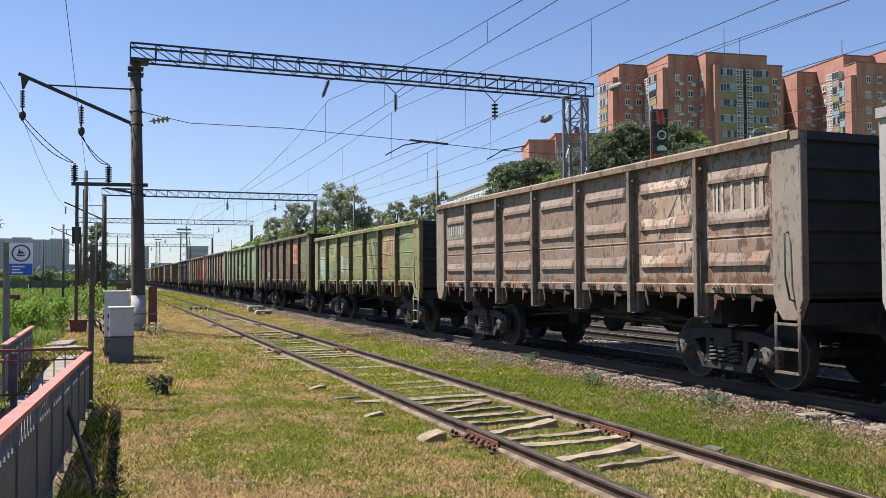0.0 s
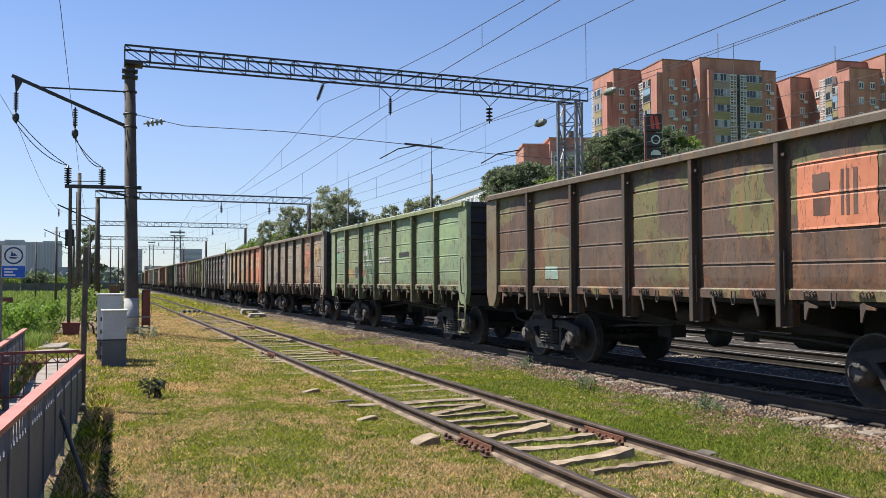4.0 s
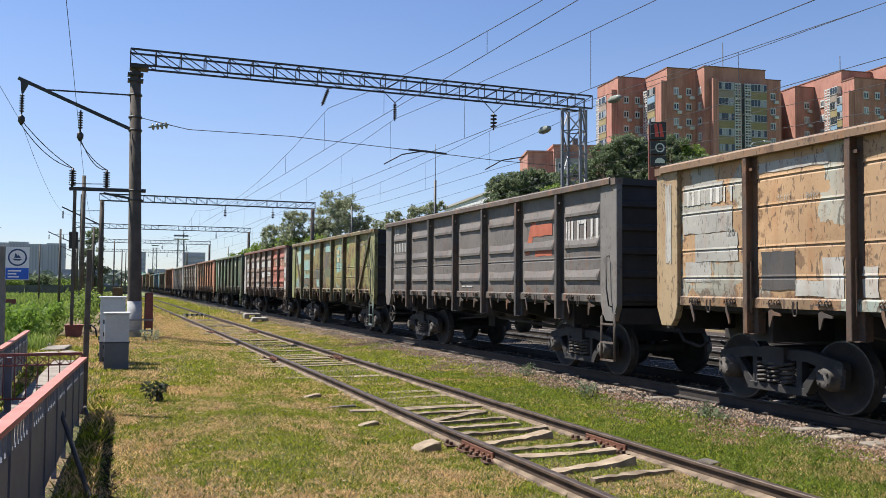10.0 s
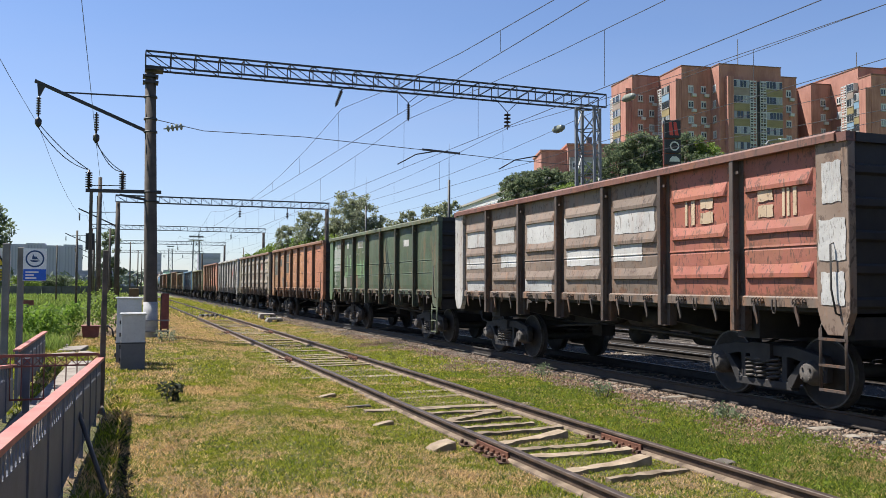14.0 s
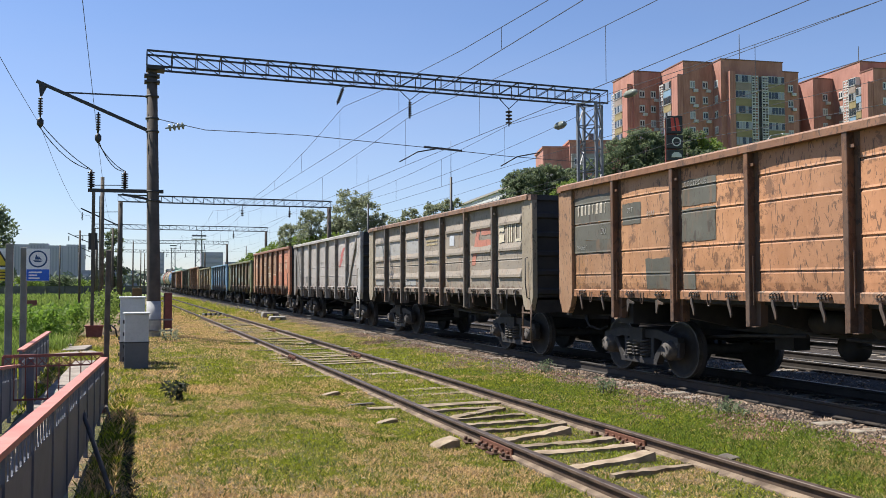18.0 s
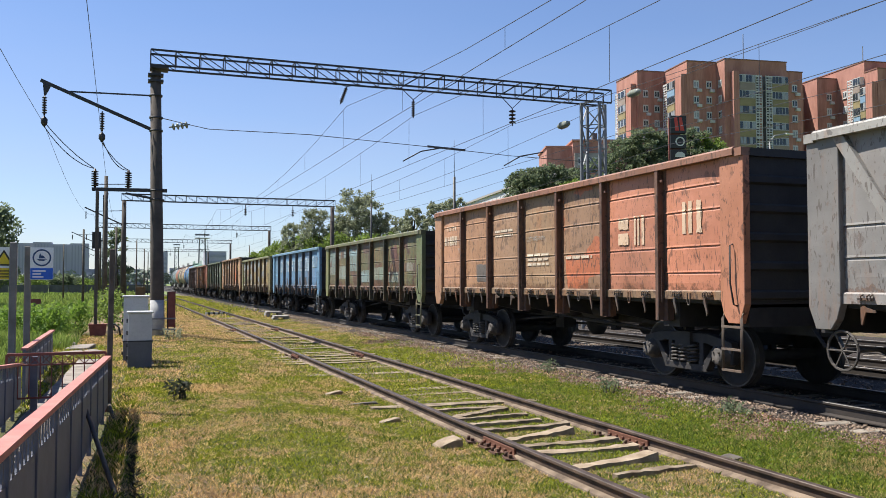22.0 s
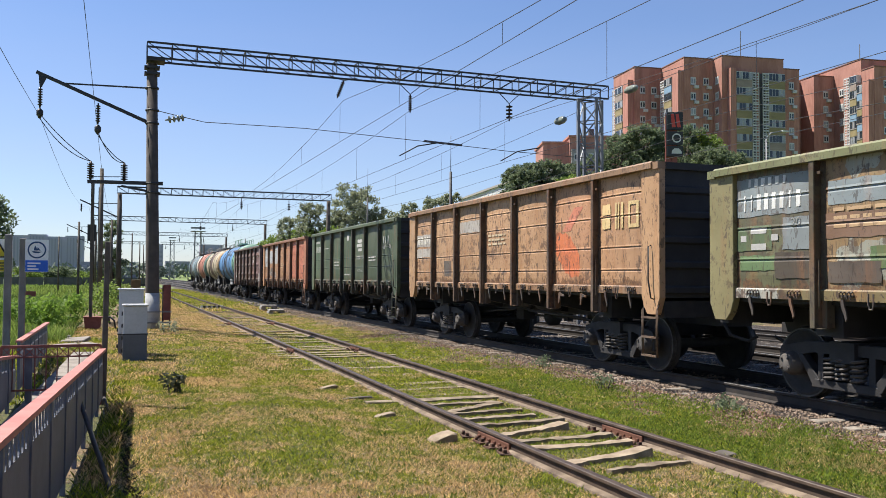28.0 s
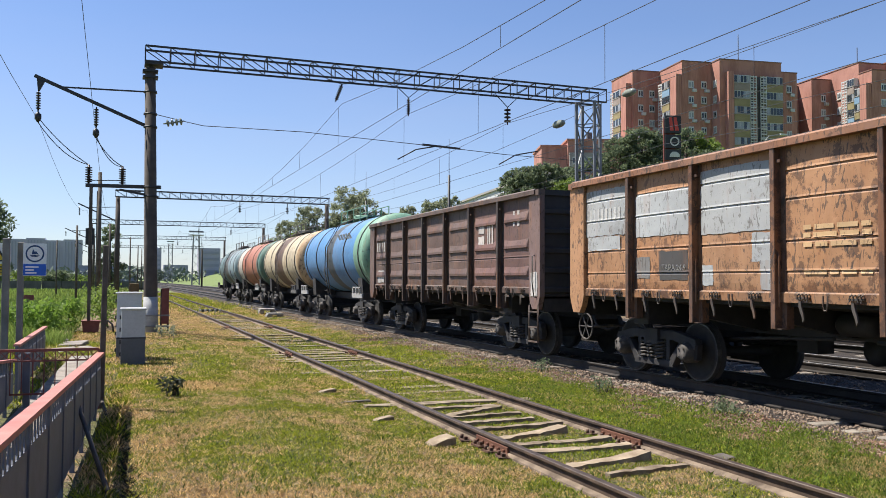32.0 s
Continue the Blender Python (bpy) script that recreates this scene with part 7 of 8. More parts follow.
def tree(x, y, base, top, radius, label, mat=None, leaves=5000, size=0.22, seed=0, clumps=26, thin=1.0, low=0.25):
    r = random.Random(seed)
    t = thing("tree", label, "tree", pose(x, y, base - 0.3), group="trees beyond the tracks")
    h = top - base
    bm = bm_new()
    tube(bm, [(0, 0, 0), (0.05 * radius, 0, h * 0.3), (-0.04 * radius, 0.03 * radius, h * 0.6), (0, 0, h * 0.85)], 0.028 * h, 8, 0.006 * h)
    part("trunk", bm, BARK, t)
    spots, arms = [], []
    for i in range(clumps):
        ang = r.uniform(0, 2 * math.pi)
        z = h * (low + (0.97 - low) * r.random() ** 0.85)
        wide = max(0.12, 1.0 - 0.9 * abs((z / h - 0.58) / 0.5) ** 2.2)
        reach = radius * wide * r.uniform(0.0, 1.0) ** 0.55
        c = (reach * math.cos(ang), reach * math.sin(ang), z)
        arms.append(c)
        spots.append((c, radius * r.uniform(0.12, 0.24) * thin))
    for cx, cy, cz in arms[:7]:
        bm = bm_new()
        tube(bm, [(0, 0, cz * 0.5), (cx * 0.45, cy * 0.45, cz * 0.78), (cx, cy, cz)], 0.010 * h, 5, 0.002 * h)
        part("limb", bm, BARK, t)
    leaf_cloud("crown", spots, leaves, size, mat or LEAF_MID, t)
    return t


def bush(name, x, y, w, d, h, label, mat, leaves, size, seed):
    r = random.Random(seed)
    t = thing(name, label, "bush", pose(x, y, ground_z(x, y)))
    spots = [((r.uniform(-w, w), r.uniform(-d, d), h * r.uniform(0.2, 0.75)), h * r.uniform(0.2, 0.38)) for _ in range(18)]
    for c, _ in spots[:5]:
        bm = bm_new()
        tube(bm, [(c[0] * 0.4, c[1] * 0.4, -0.1), c], 0.02 * h + 0.004, 5, 0.004)
        part("stem", bm, BARK, t)
    leaf_cloud("foliage", spots, leaves, size, mat, t)
    return t


# light poplars and a long hedge behind the train
POPLAR = "grey-green poplar tree with an airy crown"
for i, (tx, ty, tt, tr, n) in enumerate(((23.7, 90, 12.1, 3.3, 9000), (22.0, 91, 9.4, 2.0, 3600), (26.0, 89, 9.6, 2.1, 3600), (19.4, 92, 10.2, 2.1, 4200), (17.9, 96, 8.8, 2.0, 3600), (27.4, 86, 8.9, 1.9, 3000), (28.2, 84, 9.9, 1.6, 3000), (30.2, 82, 10.3, 2.0, 4200), (31.2, 80, 10.6, 1.6, 4200))):
    tree(tx, ty, -0.2, tt, tr, POPLAR, LEAF_GREY, int(1.3 * n), 0.15, 1 + i, 170, 0.8, 0.28)
for i, (hx, hy, hz) in enumerate(((17.6, 98, 6.6), (19.6, 92, 7.2), (21.8, 88, 7.2), (18.4, 110, 6.4), (18.6, 124, 6.2), (19.5, 138, 5.8), (23.5, 82, 6.6), (25.5, 78, 6.0))):
    tree(hx, hy, -0.4, hz, 3.4, "dense bright green shrub tree along the line", LEAF_MID, 6500, 0.18, 20 + i, 130, 0.9, 0.1)
# darker trees below the towers
for i, (tx, ty, tb, tt, tr) in enumerate(((43.0, 90, 4.6, 14.6, 2.3), (43.6, 88, 5.0, 15.2, 2.6), (46.2, 88, 5.2, 15.6, 2.8), (49.2, 88, 5.6, 15.4, 2.9), (51.4, 85, 6.0, 16.6, 2.8), (53.2, 83, 6.2, 18.6, 2.9), (55.4, 82, 6.4, 19.5, 3.0), (57.8, 82, 6.8, 18.9, 2.8), (60.6, 81, 7.0, 19.6, 2.9), (62.6, 80, 7.2, 18.6, 2.7), (65.0, 79, 7.3, 16.4, 2.8), (69.0, 77, 7.4, 15.2, 3.0), (47.6, 84, 5.4, 13.4, 2.8), (57.0, 79, 6.9, 15.8, 3.0), (61.0, 77, 7.1, 16.4, 3.0))):
    tree(tx, ty, tb, tt, tr, "dark green broadleaf tree on the slope", LEAF_MID if i in (9, 12) else LEAF_DARK, 8000, 0.18, 40 + i, 160, 0.85)
tree(-10.6, 72, -0.4, 7.9, 3.4, "dark green broadleaf tree in the meadow", LEAF_DARK, 6500, 0.2, 60, 70, 1.15)
tree(-0.9, 112, -0.4, 8.6, 1.5, "narrow dark columnar tree behind the poles", LEAF_DARK, 4000, 0.18, 61, 50, 1.6, 0.1)
for i, (bx, by, bt) in enumerate(((-17, 178, 3.0), (-11, 182, 3.2), (-23, 176, 3.4), (-30, 172, 3.2), (-6.2, 186, 2.6), (-38, 170, 3.6))):
    tree(bx, by, -0.4, bt, 3.2, "rounded green tree at the meadow's edge", LEAF_DARK if i % 2 else LEAF_MID, 4200, 0.24, 70 + i, 50, 1.2, 0.12)
bush("weed_bush", -1.9, 29.5, 0.8, 1.6, 1.15, "leafy bright green weed bush in tall grass", LEAF_BRIGHT, 2200, 0.075, 80)
bush("weed_bush", -3.3, 33.0, 0.9, 1.6, 1.0, "leafy green weed bush in tall grass", LEAF_BRIGHT, 1800, 0.075, 81)
bush("weed_bush", -0.2, 33.0, 0.6, 1.2, 1.6, "tall green weeds around the mast", LEAF_MID, 1200, 0.075, 82)


# ---- apartment towers ----
def brick():
    n = Nodes("orange_brick", 0.9)
    v = n.coords(random_shift=False)
    big, fine = n.noise(v, 0.35, 5, 0.65), n.noise(v, 4.5, 4, 0.7)
    c = n.mix(n.ramp(big, 0.35, 0.65), (0.325, 0.150, 0.113, 1), (0.451, 0.229, 0.175, 1))
    c = n.mix(n.times(n.ramp(fine, 0.42, 0.6), 0.7), c, (0.225, 0.096, 0.071, 1))
    w = n.add("ShaderNodeTexWave", Scale=2.2, Distortion=0.0)
    w.bands_direction = "Z"
    n.link(v, w.inputs["Vector"])
    c = n.mix(n.times(w.outputs["Fac"], 0.12), c, (0.467, 0.234, 0.175, 1))
    n.bump(fine, 0.2, 0.02)
    return n.colour(c)


BRICK = brick()
GLASS = plain("window_glass", (0.022, 0.0293, 0.0366, 1), (0.0439, 0.0549, 0.0659, 1), 0.12, 0.0, 0.6, 0.0, 0.001)
GLASS_PALE = plain("curtained_glass", (0.2196, 0.2342, 0.2489, 1), (0.3074, 0.3221, 0.3294, 1), 0.25, 0.0, 0.6, 0.0, 0.001)
FRAME_WHITE = plain("window_frame_white", (0.4538, 0.4538, 0.4392, 1), (0.527, 0.527, 0.5124, 1), 0.6, 0.0, 2, 0.0, 0.002)
PANEL_YELLOW = plain("balcony_yellow", (0.2, 0.165, 0.075, 1), (0.27, 0.22, 0.11, 1), 0.7, 0.0, 1.5, 0.1, 0.004)
PANEL_TAN = plain("balcony_tan", (0.2196, 0.1757, 0.1464, 1), (0.2928, 0.2416, 0.205, 1), 0.7, 0.0, 1.5, 0.1, 0.004)
PANEL_BLUE = plain("balcony_blue", (0.161, 0.2635, 0.366, 1), (0.205, 0.3074, 0.4026, 1), 0.6, 0.0, 1.5, 0.1, 0.004)
ROOF_GREY = plain("roof_grey", (0.0659, 0.0659, 0.0695, 1), (0.1098, 0.1098, 0.1098, 1), 0.9, 0.0, 1, 0.2, 0.01)

WX, WY = Vector((0.990, -0.139, 0)), Vector((0.139, 0.990, 0))
STOREY = 2.53


def unit_box(name, mat):
    bm = bm_new()
    box(bm, -0.5, 0.5, -0.5, 0.5, -0.5, 0.5)
    return mesh_of(name, bm, mat)


U = {}


def block(name, parent, m, mat, label=""):
    """A stretched box on a shared mesh."""
    if mat.name not in U:
        U[mat.name] = unit_box(name, mat)
    return put(name, U[mat.name], parent, m, label)


def at_box(x0, x1, y0, y1, z0, z1):
    return Matrix.Translation(((x0 + x1) / 2, (y0 + y1) / 2, (z0 + z1) / 2)) @ Matrix.Diagonal((x1 - x0, y1 - y0, z1 - z0, 1))


def window(parent, x, y, z, w, h, pale, front=True):
    """A framed window in the front (y) or the left side (x) of a block, with its panes."""
    if front:
        f = block("window", parent, at_box(x - w / 2, x + w / 2, y - 0.05, y + 0.05, z, z + h), FRAME_WHITE)
        for s in (-1, 1):
            put("pane", U_GLASS[pale], f, Matrix.Translation((s * 0.235, -0.5, 0)) @ Matrix.Diagonal((0.2928, 0.2928, 0.6295, 1)))
    else:
        f = block("window", parent, at_box(x - 0.05, x + 0.05, y - w / 2, y + w / 2, z, z + h), FRAME_WHITE)
        for s in (-1, 1):
            put("pane", U_GLASS[pale], f, Matrix.Translation((-0.5, s * 0.235, 0)) @ Matrix.Diagonal((0.2928, 0.2928, 0.6295, 1)))


U_GLASS = (unit_box("pane", GLASS), unit_box("pane", GLASS_PALE))


BALCONY_PAINTS = (PANEL_YELLOW, PANEL_YELLOW, PANEL_TAN, PANEL_YELLOW, PANEL_BLUE)


def tower(label, corner, blocks, masts=()):
    """A stepped brick tower. blocks: rows of (x0, x1, y0, y1, top, first window head, front columns, west columns, banks);
    banks: rows of (face, from, to, kind) of balconies, white lattice screens and brick piers on the front (f) or the west side (w)."""
    m = Matrix(((WX.x, WY.x, 0, corner[0]), (WX.y, WY.y, 0, corner[1]), (0, 0, 1, 0), (0, 0, 0, 1)))
    t = thing("apartment_building", label, "apartment building", m, group="brick apartment towers")
    r = random.Random(int(corner[0]))
    for x0, x1, y0, y1, top, first, columns, sides, banks in blocks:
        block("wall", t, at_box(x0, x1, y0, y1, 5.0, top), BRICK)
        block("coping", t, at_box(x0 - 0.08, x1 + 0.08, y0 - 0.08, y1 + 0.08, top, top + 0.16), COPING)

        def face(f, a0, a1, out0, out1, z0, z1):
            return at_box(a0, a1, y0 - out1, y0 - out0, z0, z1) if f == "f" else at_box(x0 - out1, x0 - out0, a0, a1, z0, z1)

        for k in range(9):
            z = first - 1.25 - STOREY * k
            if z < 14:
                break
            for c in columns:
                window(t, c, y0, z, 0.95, 1.25, r.random() < 0.35)
                block("window_sill", t, at_box(c - 0.55, c + 0.55, y0 - 0.16, y0, z - 0.08, z), PALE_CONC)
                if r.random() < 0.45:
                    block("air_conditioner", t, at_box(c + 0.1, c + 0.85, y0 - 0.4, y0, z - 0.62, z - 0.14), FRAME_WHITE)
            for c in sides:
                window(t, x0, c, z, 0.95, 1.25, r.random() < 0.35, False)
                block("window_sill", t, at_box(x0 - 0.16, x0, c - 0.55, c + 0.55, z - 0.08, z), PALE_CONC)
        for f, a0, a1, kind in banks:
            if kind == "pier":
                block("pier", t, face(f, a0, a1, 0.0, 1.0, 5.0, top - 2.1), BRICK)
                continue
            for k in range(9):
                z = top - 3.85 - STOREY * k
                if z < 13:
                    break
                if kind == "balcony":
                    block("balcony", t, face(f, a0, a1, 0, 0.9, z - 1.25, z - 0.1), BALCONY_PAINTS[r.randrange(5)])
                    block("balcony_slab", t, face(f, a0 - 0.05, a1 + 0.05, 0, 0.97, z - 0.1, z + 0.03), PALE_CONC)
                    block("balcony_frame", t, face(f, a0, a1, 0, 0.84, z + 0.03, z + 1.28), FRAME_WHITE if r.random() < 0.75 else PANEL_TAN)
                    q = max(2, round((a1 - a0) / 0.62))
                    for i in range(q):
                        a = a0 + (a1 - a0) * i / q
                        block("balcony_pane", t, face(f, a + 0.05, a + (a1 - a0) / q - 0.05, 0.84, 0.88, z + 0.12, z + 1.18), GLASS if r.random() < 0.68 else GLASS_PALE)
                else:
                    block("loggia_back", t, face(f, a0, a1, 0.0, 0.1, z - 1.2, z + 1.3), ROOF_GREY)
                    for a in (a0, (a0 + a1) / 2 - 0.05, a1 - 0.1):
                        block("lattice_post", t, face(f, a, a + 0.1, 0.82, 0.92, z - 1.25, z + 1.28), FRAME_WHITE)
                    for i, zz in enumerate((z - 1.2, z - 0.75, z - 0.3, z + 0.1, z + 0.55, z + 1.0)):
                        block("lattice_bar", t, face(f, a0 if i % 2 else a0 + 0.1 * (a1 - a0), a1, 0.82, 0.92, zz, zz + (0.22 if i % 2 else 0.12)), FRAME_WHITE)
    for x, y, z0, z1 in masts:
        strut("roof_mast", (x, y, z0), (x, y, z1), 0.05, GALV, t)
    return t


COPING = plain("brick_coping", (0.16, 0.08, 0.06, 1), (0.23, 0.12, 0.09, 1), 0.9, 0.0, 1.0, 0.2, 0.01)
tower("stepped orange brick apartment tower with glazed balconies", (81.9, 124.1), [
    (0.0, 5.05, 0.0, 8.6, 37.8, 34.54, (1.5, 3.6), (), (("w", 3.0, 5.9, "balcony"), ("w", 5.95, 7.2, "lattice"), ("w", 0.5, 2.5, "pier"))),
    (5.05, 10.4, -7.8, 4.0, 37.8, 34.66, (6.7, 9.0), (), (("w", -5.2, -2.65, "balcony"), ("w", -2.6, -1.2, "lattice"), ("w", -7.7, -5.7, "pier"))),
    (10.4, 21.7, -10.3, 4.0, 37.8, 34.69, (), (-8.9,), (("f", 11.4, 12.4, "pier"), ("f", 12.5, 15.35, "balcony"), ("f", 15.4, 16.6, "lattice"), ("f", 17.25, 18.4, "lattice"), ("f", 18.45, 21.4, "balcony"))),
    (21.7, 24.9, -9.9, 4.0, 36.4, 34.3, (23.4,), (), ()),
    (24.9, 30.1, -3.0, 6.0, 36.0, 33.9, (), (), ()),
    (30.1, 36.3, -6.6, 4.0, 36.5, 33.94, (32.4,), (), ()),
], ((16.5, -6.0, 37.8, 43.5), (7.5, -3.0, 37.8, 39.0)))
tower("second orange brick apartment tower with white loggias", (115.56, 119.37), [
    (0.0, 9.0, -13.4, 1.5, 37.9, 34.0, (), (-8.6,), (("w", -11.7, -10.3, "lattice"), ("w", -13.3, -11.75, "balcony"))),
    (0.0, 6.0, -16.4, -13.4, 36.0, 33.9, (2.2, 4.4), (), (("w", -14.6, -13.4, "balcony"), ("w", -16.3, -14.8, "pier"))),
    (6.0, 16.0, -17.4, -2.0, 38.4, 34.6, (8.0, 10.6, 13.4), (-16.8,), ()),
    (16.0, 26.0, -15.2, -2.0, 37.6, 34.2, (18.0, 21.0, 24.0), (), ()),
], ((2.5, -10.0, 37.9, 41.5),))


def low_brick_house():
    t = thing("brick_house", "red brick building with grey attic storeys behind trees", "building", pose(64.7, 124.6, 0, 0, 0, -19))
    block("wall", t, at_box(0, 4.2, 0, 9, 4, 23.7), BRICK)
    block("wall", t, at_box(4.2, 16, -1, 9, 4, 24.6), BRICK)
    block("attic", t, at_box(4.4, 9.5, -1.4, 3, 20.2, 22.6), PALE_CONC)
    block("roof", t, at_box(-0.2, 4.3, -0.2, 9.2, 23.7, 24.0), BRICK)
    block("roof", t, at_box(4.0, 16.2, -1.2, 9.2, 24.6, 24.9), BRICK)
    block("chimney", t, at_box(8.0, 8.8, 2, 3, 24.9, 26.5), ROOF_GREY)
    for k in range(4):
        window(t, 5.3 + 1.2 * k, -1.4, 20.7, 0.9, 1.2, k % 2)


low_brick_house()


def white_block():
    """A long white house seen at a slant, its top storey over the wagons."""
    a, b = Vector((56.2, 140.0, 0)), Vector((51.6, 107.0, 0))
    u = (b - a).normalized()
    v = Vector((-u.y, u.x, 0))
    t = thing("white_building", "long white plastered building with a row of windows", "building", Matrix(((u.x, v.x, 0, a.x), (u.y, v.y, 0, a.y), (0, 0, 1, 0), (0, 0, 0, 1))))
    n = (b - a).length
    block("wall", t, at_box(0, n, 0, 12, 3, 15.2), FRAME_WHITE)
    block("roof", t, at_box(-0.3, n + 0.3, -0.3, 12.3, 15.2, 15.5), PALE_CONC)
    for i in range(3):
        block("roof_house", t, at_box(8 + 14 * i, 12 + 14 * i, 3, 7, 15.5, 16.7), ROOF_GREY)
    for i in range(14):
        for k in range(3):
            window(t, 1.8 + (n - 3.6) * i / 13, 0.0, 12.9 - 2.9 * k, 1.5, 1.7, 0 if i % 3 else 1)


white_block()


def pylon():
    t = thing("pylon_sign", "tall dark pylon with three stacked advertising boxes", "pylon sign", pose(53.85, 75.4, 0, 0, 0, -19))
    for x in (-0.05, 0.6):
        block("post", t, at_box(x + 0.2 - 0.3, x + 0.2 + 0.3, 0.3, 0.5, 5, 19.0), RED_BOX)
    for z0, z1 in ((17.35, 19.2), (15.75, 17.15), (14.5, 15.6)):
        block("sign_box", t, at_box(-0.05, 1.62, 0, 0.8, z0, z1), SIGN_BLACK)
    for a in (0.0, 0.55):
        bm = bm_new()
        extrude(bm, [(0.45 + a, 17.6), (0.85 + a, 17.6), (0.65 + a * 0.9, 19.0), (0.35 + a * 0.9, 19.0)], -0.02, 0.0, "y")
        part("emblem", bm, SIGN_RED, t)
    bm = bm_new()
    n = 20
    rows = [[bm.verts.new((0.95 + q * math.cos(2 * math.pi * k / n), -0.02, 16.45 + q * math.sin(2 * math.pi * k / n))) for q in (0.5, 0.36)] for k in range(n)]
    for k in range(n):
        bm.faces.new((rows[k][0], rows[k][1], rows[(k + 1) % n][1], rows[(k + 1) % n][0]))
    part("ring_emblem", bm, FRAME_WHITE, t)
    bm = bm_new()
    extrude(bm, [(0.4, 14.8), (1.5, 14.8), (1.45, 15.1), (1.15, 15.35), (0.7, 15.35), (0.45, 15.1)], -0.02, 0.0, "y")
    part("emblem", bm, FRAME_WHITE, t)


pylon()


def street_light(x, y, z, arm):
    s = thing("street_lamp", "slim grey street lamp with a curved arm", "street lamp", pose(x, y, 0), group="street lamps")
    bm = bm_new()
    tube(bm, [(0, 0, 4), (0, 0, z - 1.0), (arm * 0.3, 0, z - 0.3), (arm, 0, z)], 0.07, 6)
    part("pole", bm, GALV, s)
    bm = bm_new()
    box(bm, arm - 0.1, arm + 0.7, -0.15, 0.15, z - 0.08, z + 0.08)
    part("lamp_head", bm, FRAME_WHITE, s)


street_light(62.0, 70.0, 17.0, 2.2)


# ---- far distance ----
# aerial haze is put into these pale colours of far buildings and woods
HAZE_BLUE = plain("haze_tinted_concrete", (0.37, 0.36, 0.45, 1), (0.42, 0.41, 0.5, 1), 0.95, 0.0, 0.05, 0.0, 0.01)
HAZE_DARK = plain("haze_tinted_dark", (0.29, 0.29, 0.36, 1), (0.33, 0.33, 0.4, 1), 0.95, 0.0, 0.05, 0.0, 0.01)
FAR_WOOD = plain("haze_tinted_woods", (0.1464, 0.1757, 0.1391, 1), (0.1903, 0.2196, 0.183, 1), 0.95, 0.0, 0.05, 0.5, 0.5)


def far_blocks():
    rows = [(-84 + 12 * i, 660 - 2 * i, 12.0, 28.6 + (i % 3) * 0.7) for i in range(5)]
    for i, (x, y, w, z) in enumerate(rows):
        t = thing("far_apartment_block", "distant apartment block painted pale grey for haze", "apartment building", pose(x, y, 0), group="distant blocks")
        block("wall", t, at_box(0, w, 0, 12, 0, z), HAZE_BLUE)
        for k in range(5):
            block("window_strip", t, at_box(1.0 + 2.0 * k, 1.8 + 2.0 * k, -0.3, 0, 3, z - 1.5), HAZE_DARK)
    for x, y, w, z in ((44, 514, 12, 20), (60, 540, 14, 15), (26, 734, 7, 27), (36, 760, 20, 14), (70, 600, 40, 9), (-20, 500, 30, 9), (100, 640, 30, 17)):
        t = thing("far_building", "distant building painted grey for haze", "building", pose(x, y, 0), group="distant buildings")
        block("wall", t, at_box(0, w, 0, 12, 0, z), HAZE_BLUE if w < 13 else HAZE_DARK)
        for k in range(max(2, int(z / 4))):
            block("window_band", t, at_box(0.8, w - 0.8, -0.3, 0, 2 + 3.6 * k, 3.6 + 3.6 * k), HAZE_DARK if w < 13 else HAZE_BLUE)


far_blocks()


def lattice_tower(x, y, z, w, head):
    t = thing("lattice_mast", "distant steel lattice floodlight mast", "lattice mast", pose(x, y, 0), group="floodlight masts")
    for sx in (-1, 1):
        for sy in (-1, 1):
            strut("leg", (sx * w, sy * w, 0), (sx * w * 0.75, sy * w * 0.75, z), 0.09, GALV, t)
    n = 6
    for i in range(n):
        a, b = z * i / n, z * (i + 1) / n
        strut("brace", (-w, -w, a), (w, -w, b), 0.05, GALV, t)
        strut("brace", (w, -w, a), (-w, -w, b), 0.05, GALV, t)
    block("platform", t, at_box(-w * head, w * head, -w * head, w * head, z, z + 0.15), GALV)
    block("lamp_rack", t, at_box(-w * head, w * head, -0.2, 0.2, z + 0.9, z + 1.4), GALV)


lattice_tower(22.0, 268, 15.0, 1.1, 1.9)
lattice_tower(19.9, 365, 16.0, 0.9, 1.5)


def dark_wall():
    t = thing("long_wall", "long dark concrete wall across the far meadow", "wall", pose(0, 0, 0))
    for i in range(30):
        bm = bm_new()
        box(bm, -84 + 3 * i, -81.05 + 3 * i, 150 + 0.4 * i, 150.2 + 0.4 * i, -0.4, 1.25)
        part("wall_panel", bm, ROOF_GREY, t)


dark_wall()


def wood_line():
    """A low, uneven belt of far woods along the horizon."""
    spots = []
    r = random.Random(5)
    for i in range(240):
        x = -420 + 4.2 * i + r.uniform(-2, 2)
        spots.append(((x, 480 + r.uniform(-30, 60), r.uniform(1.0, 5.0)), r.uniform(3.5, 6.5)))
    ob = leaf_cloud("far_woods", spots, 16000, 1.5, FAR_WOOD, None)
    tagged(ob, "distant belt of green woods with haze in its colour", "woods", kind="stuff")


wood_line()
for i, (px, py, pz) in enumerate(((-5.9, 96, 5.6), (-4.3, 104, 6.6), (-2.6, 62, 5.2), (-0.55, 62, 5.4), (2.4, 118, 6.0), (3.4, 140, 6.4), (1.2, 98, 6.2), (18.2, 135, 7.4), (6.5, 190, 8.0))):
    thin_mast("utility_pole", px, py, -0.4, pz, 0.085, OLD_WOOD, "thin dark wooden utility pole")


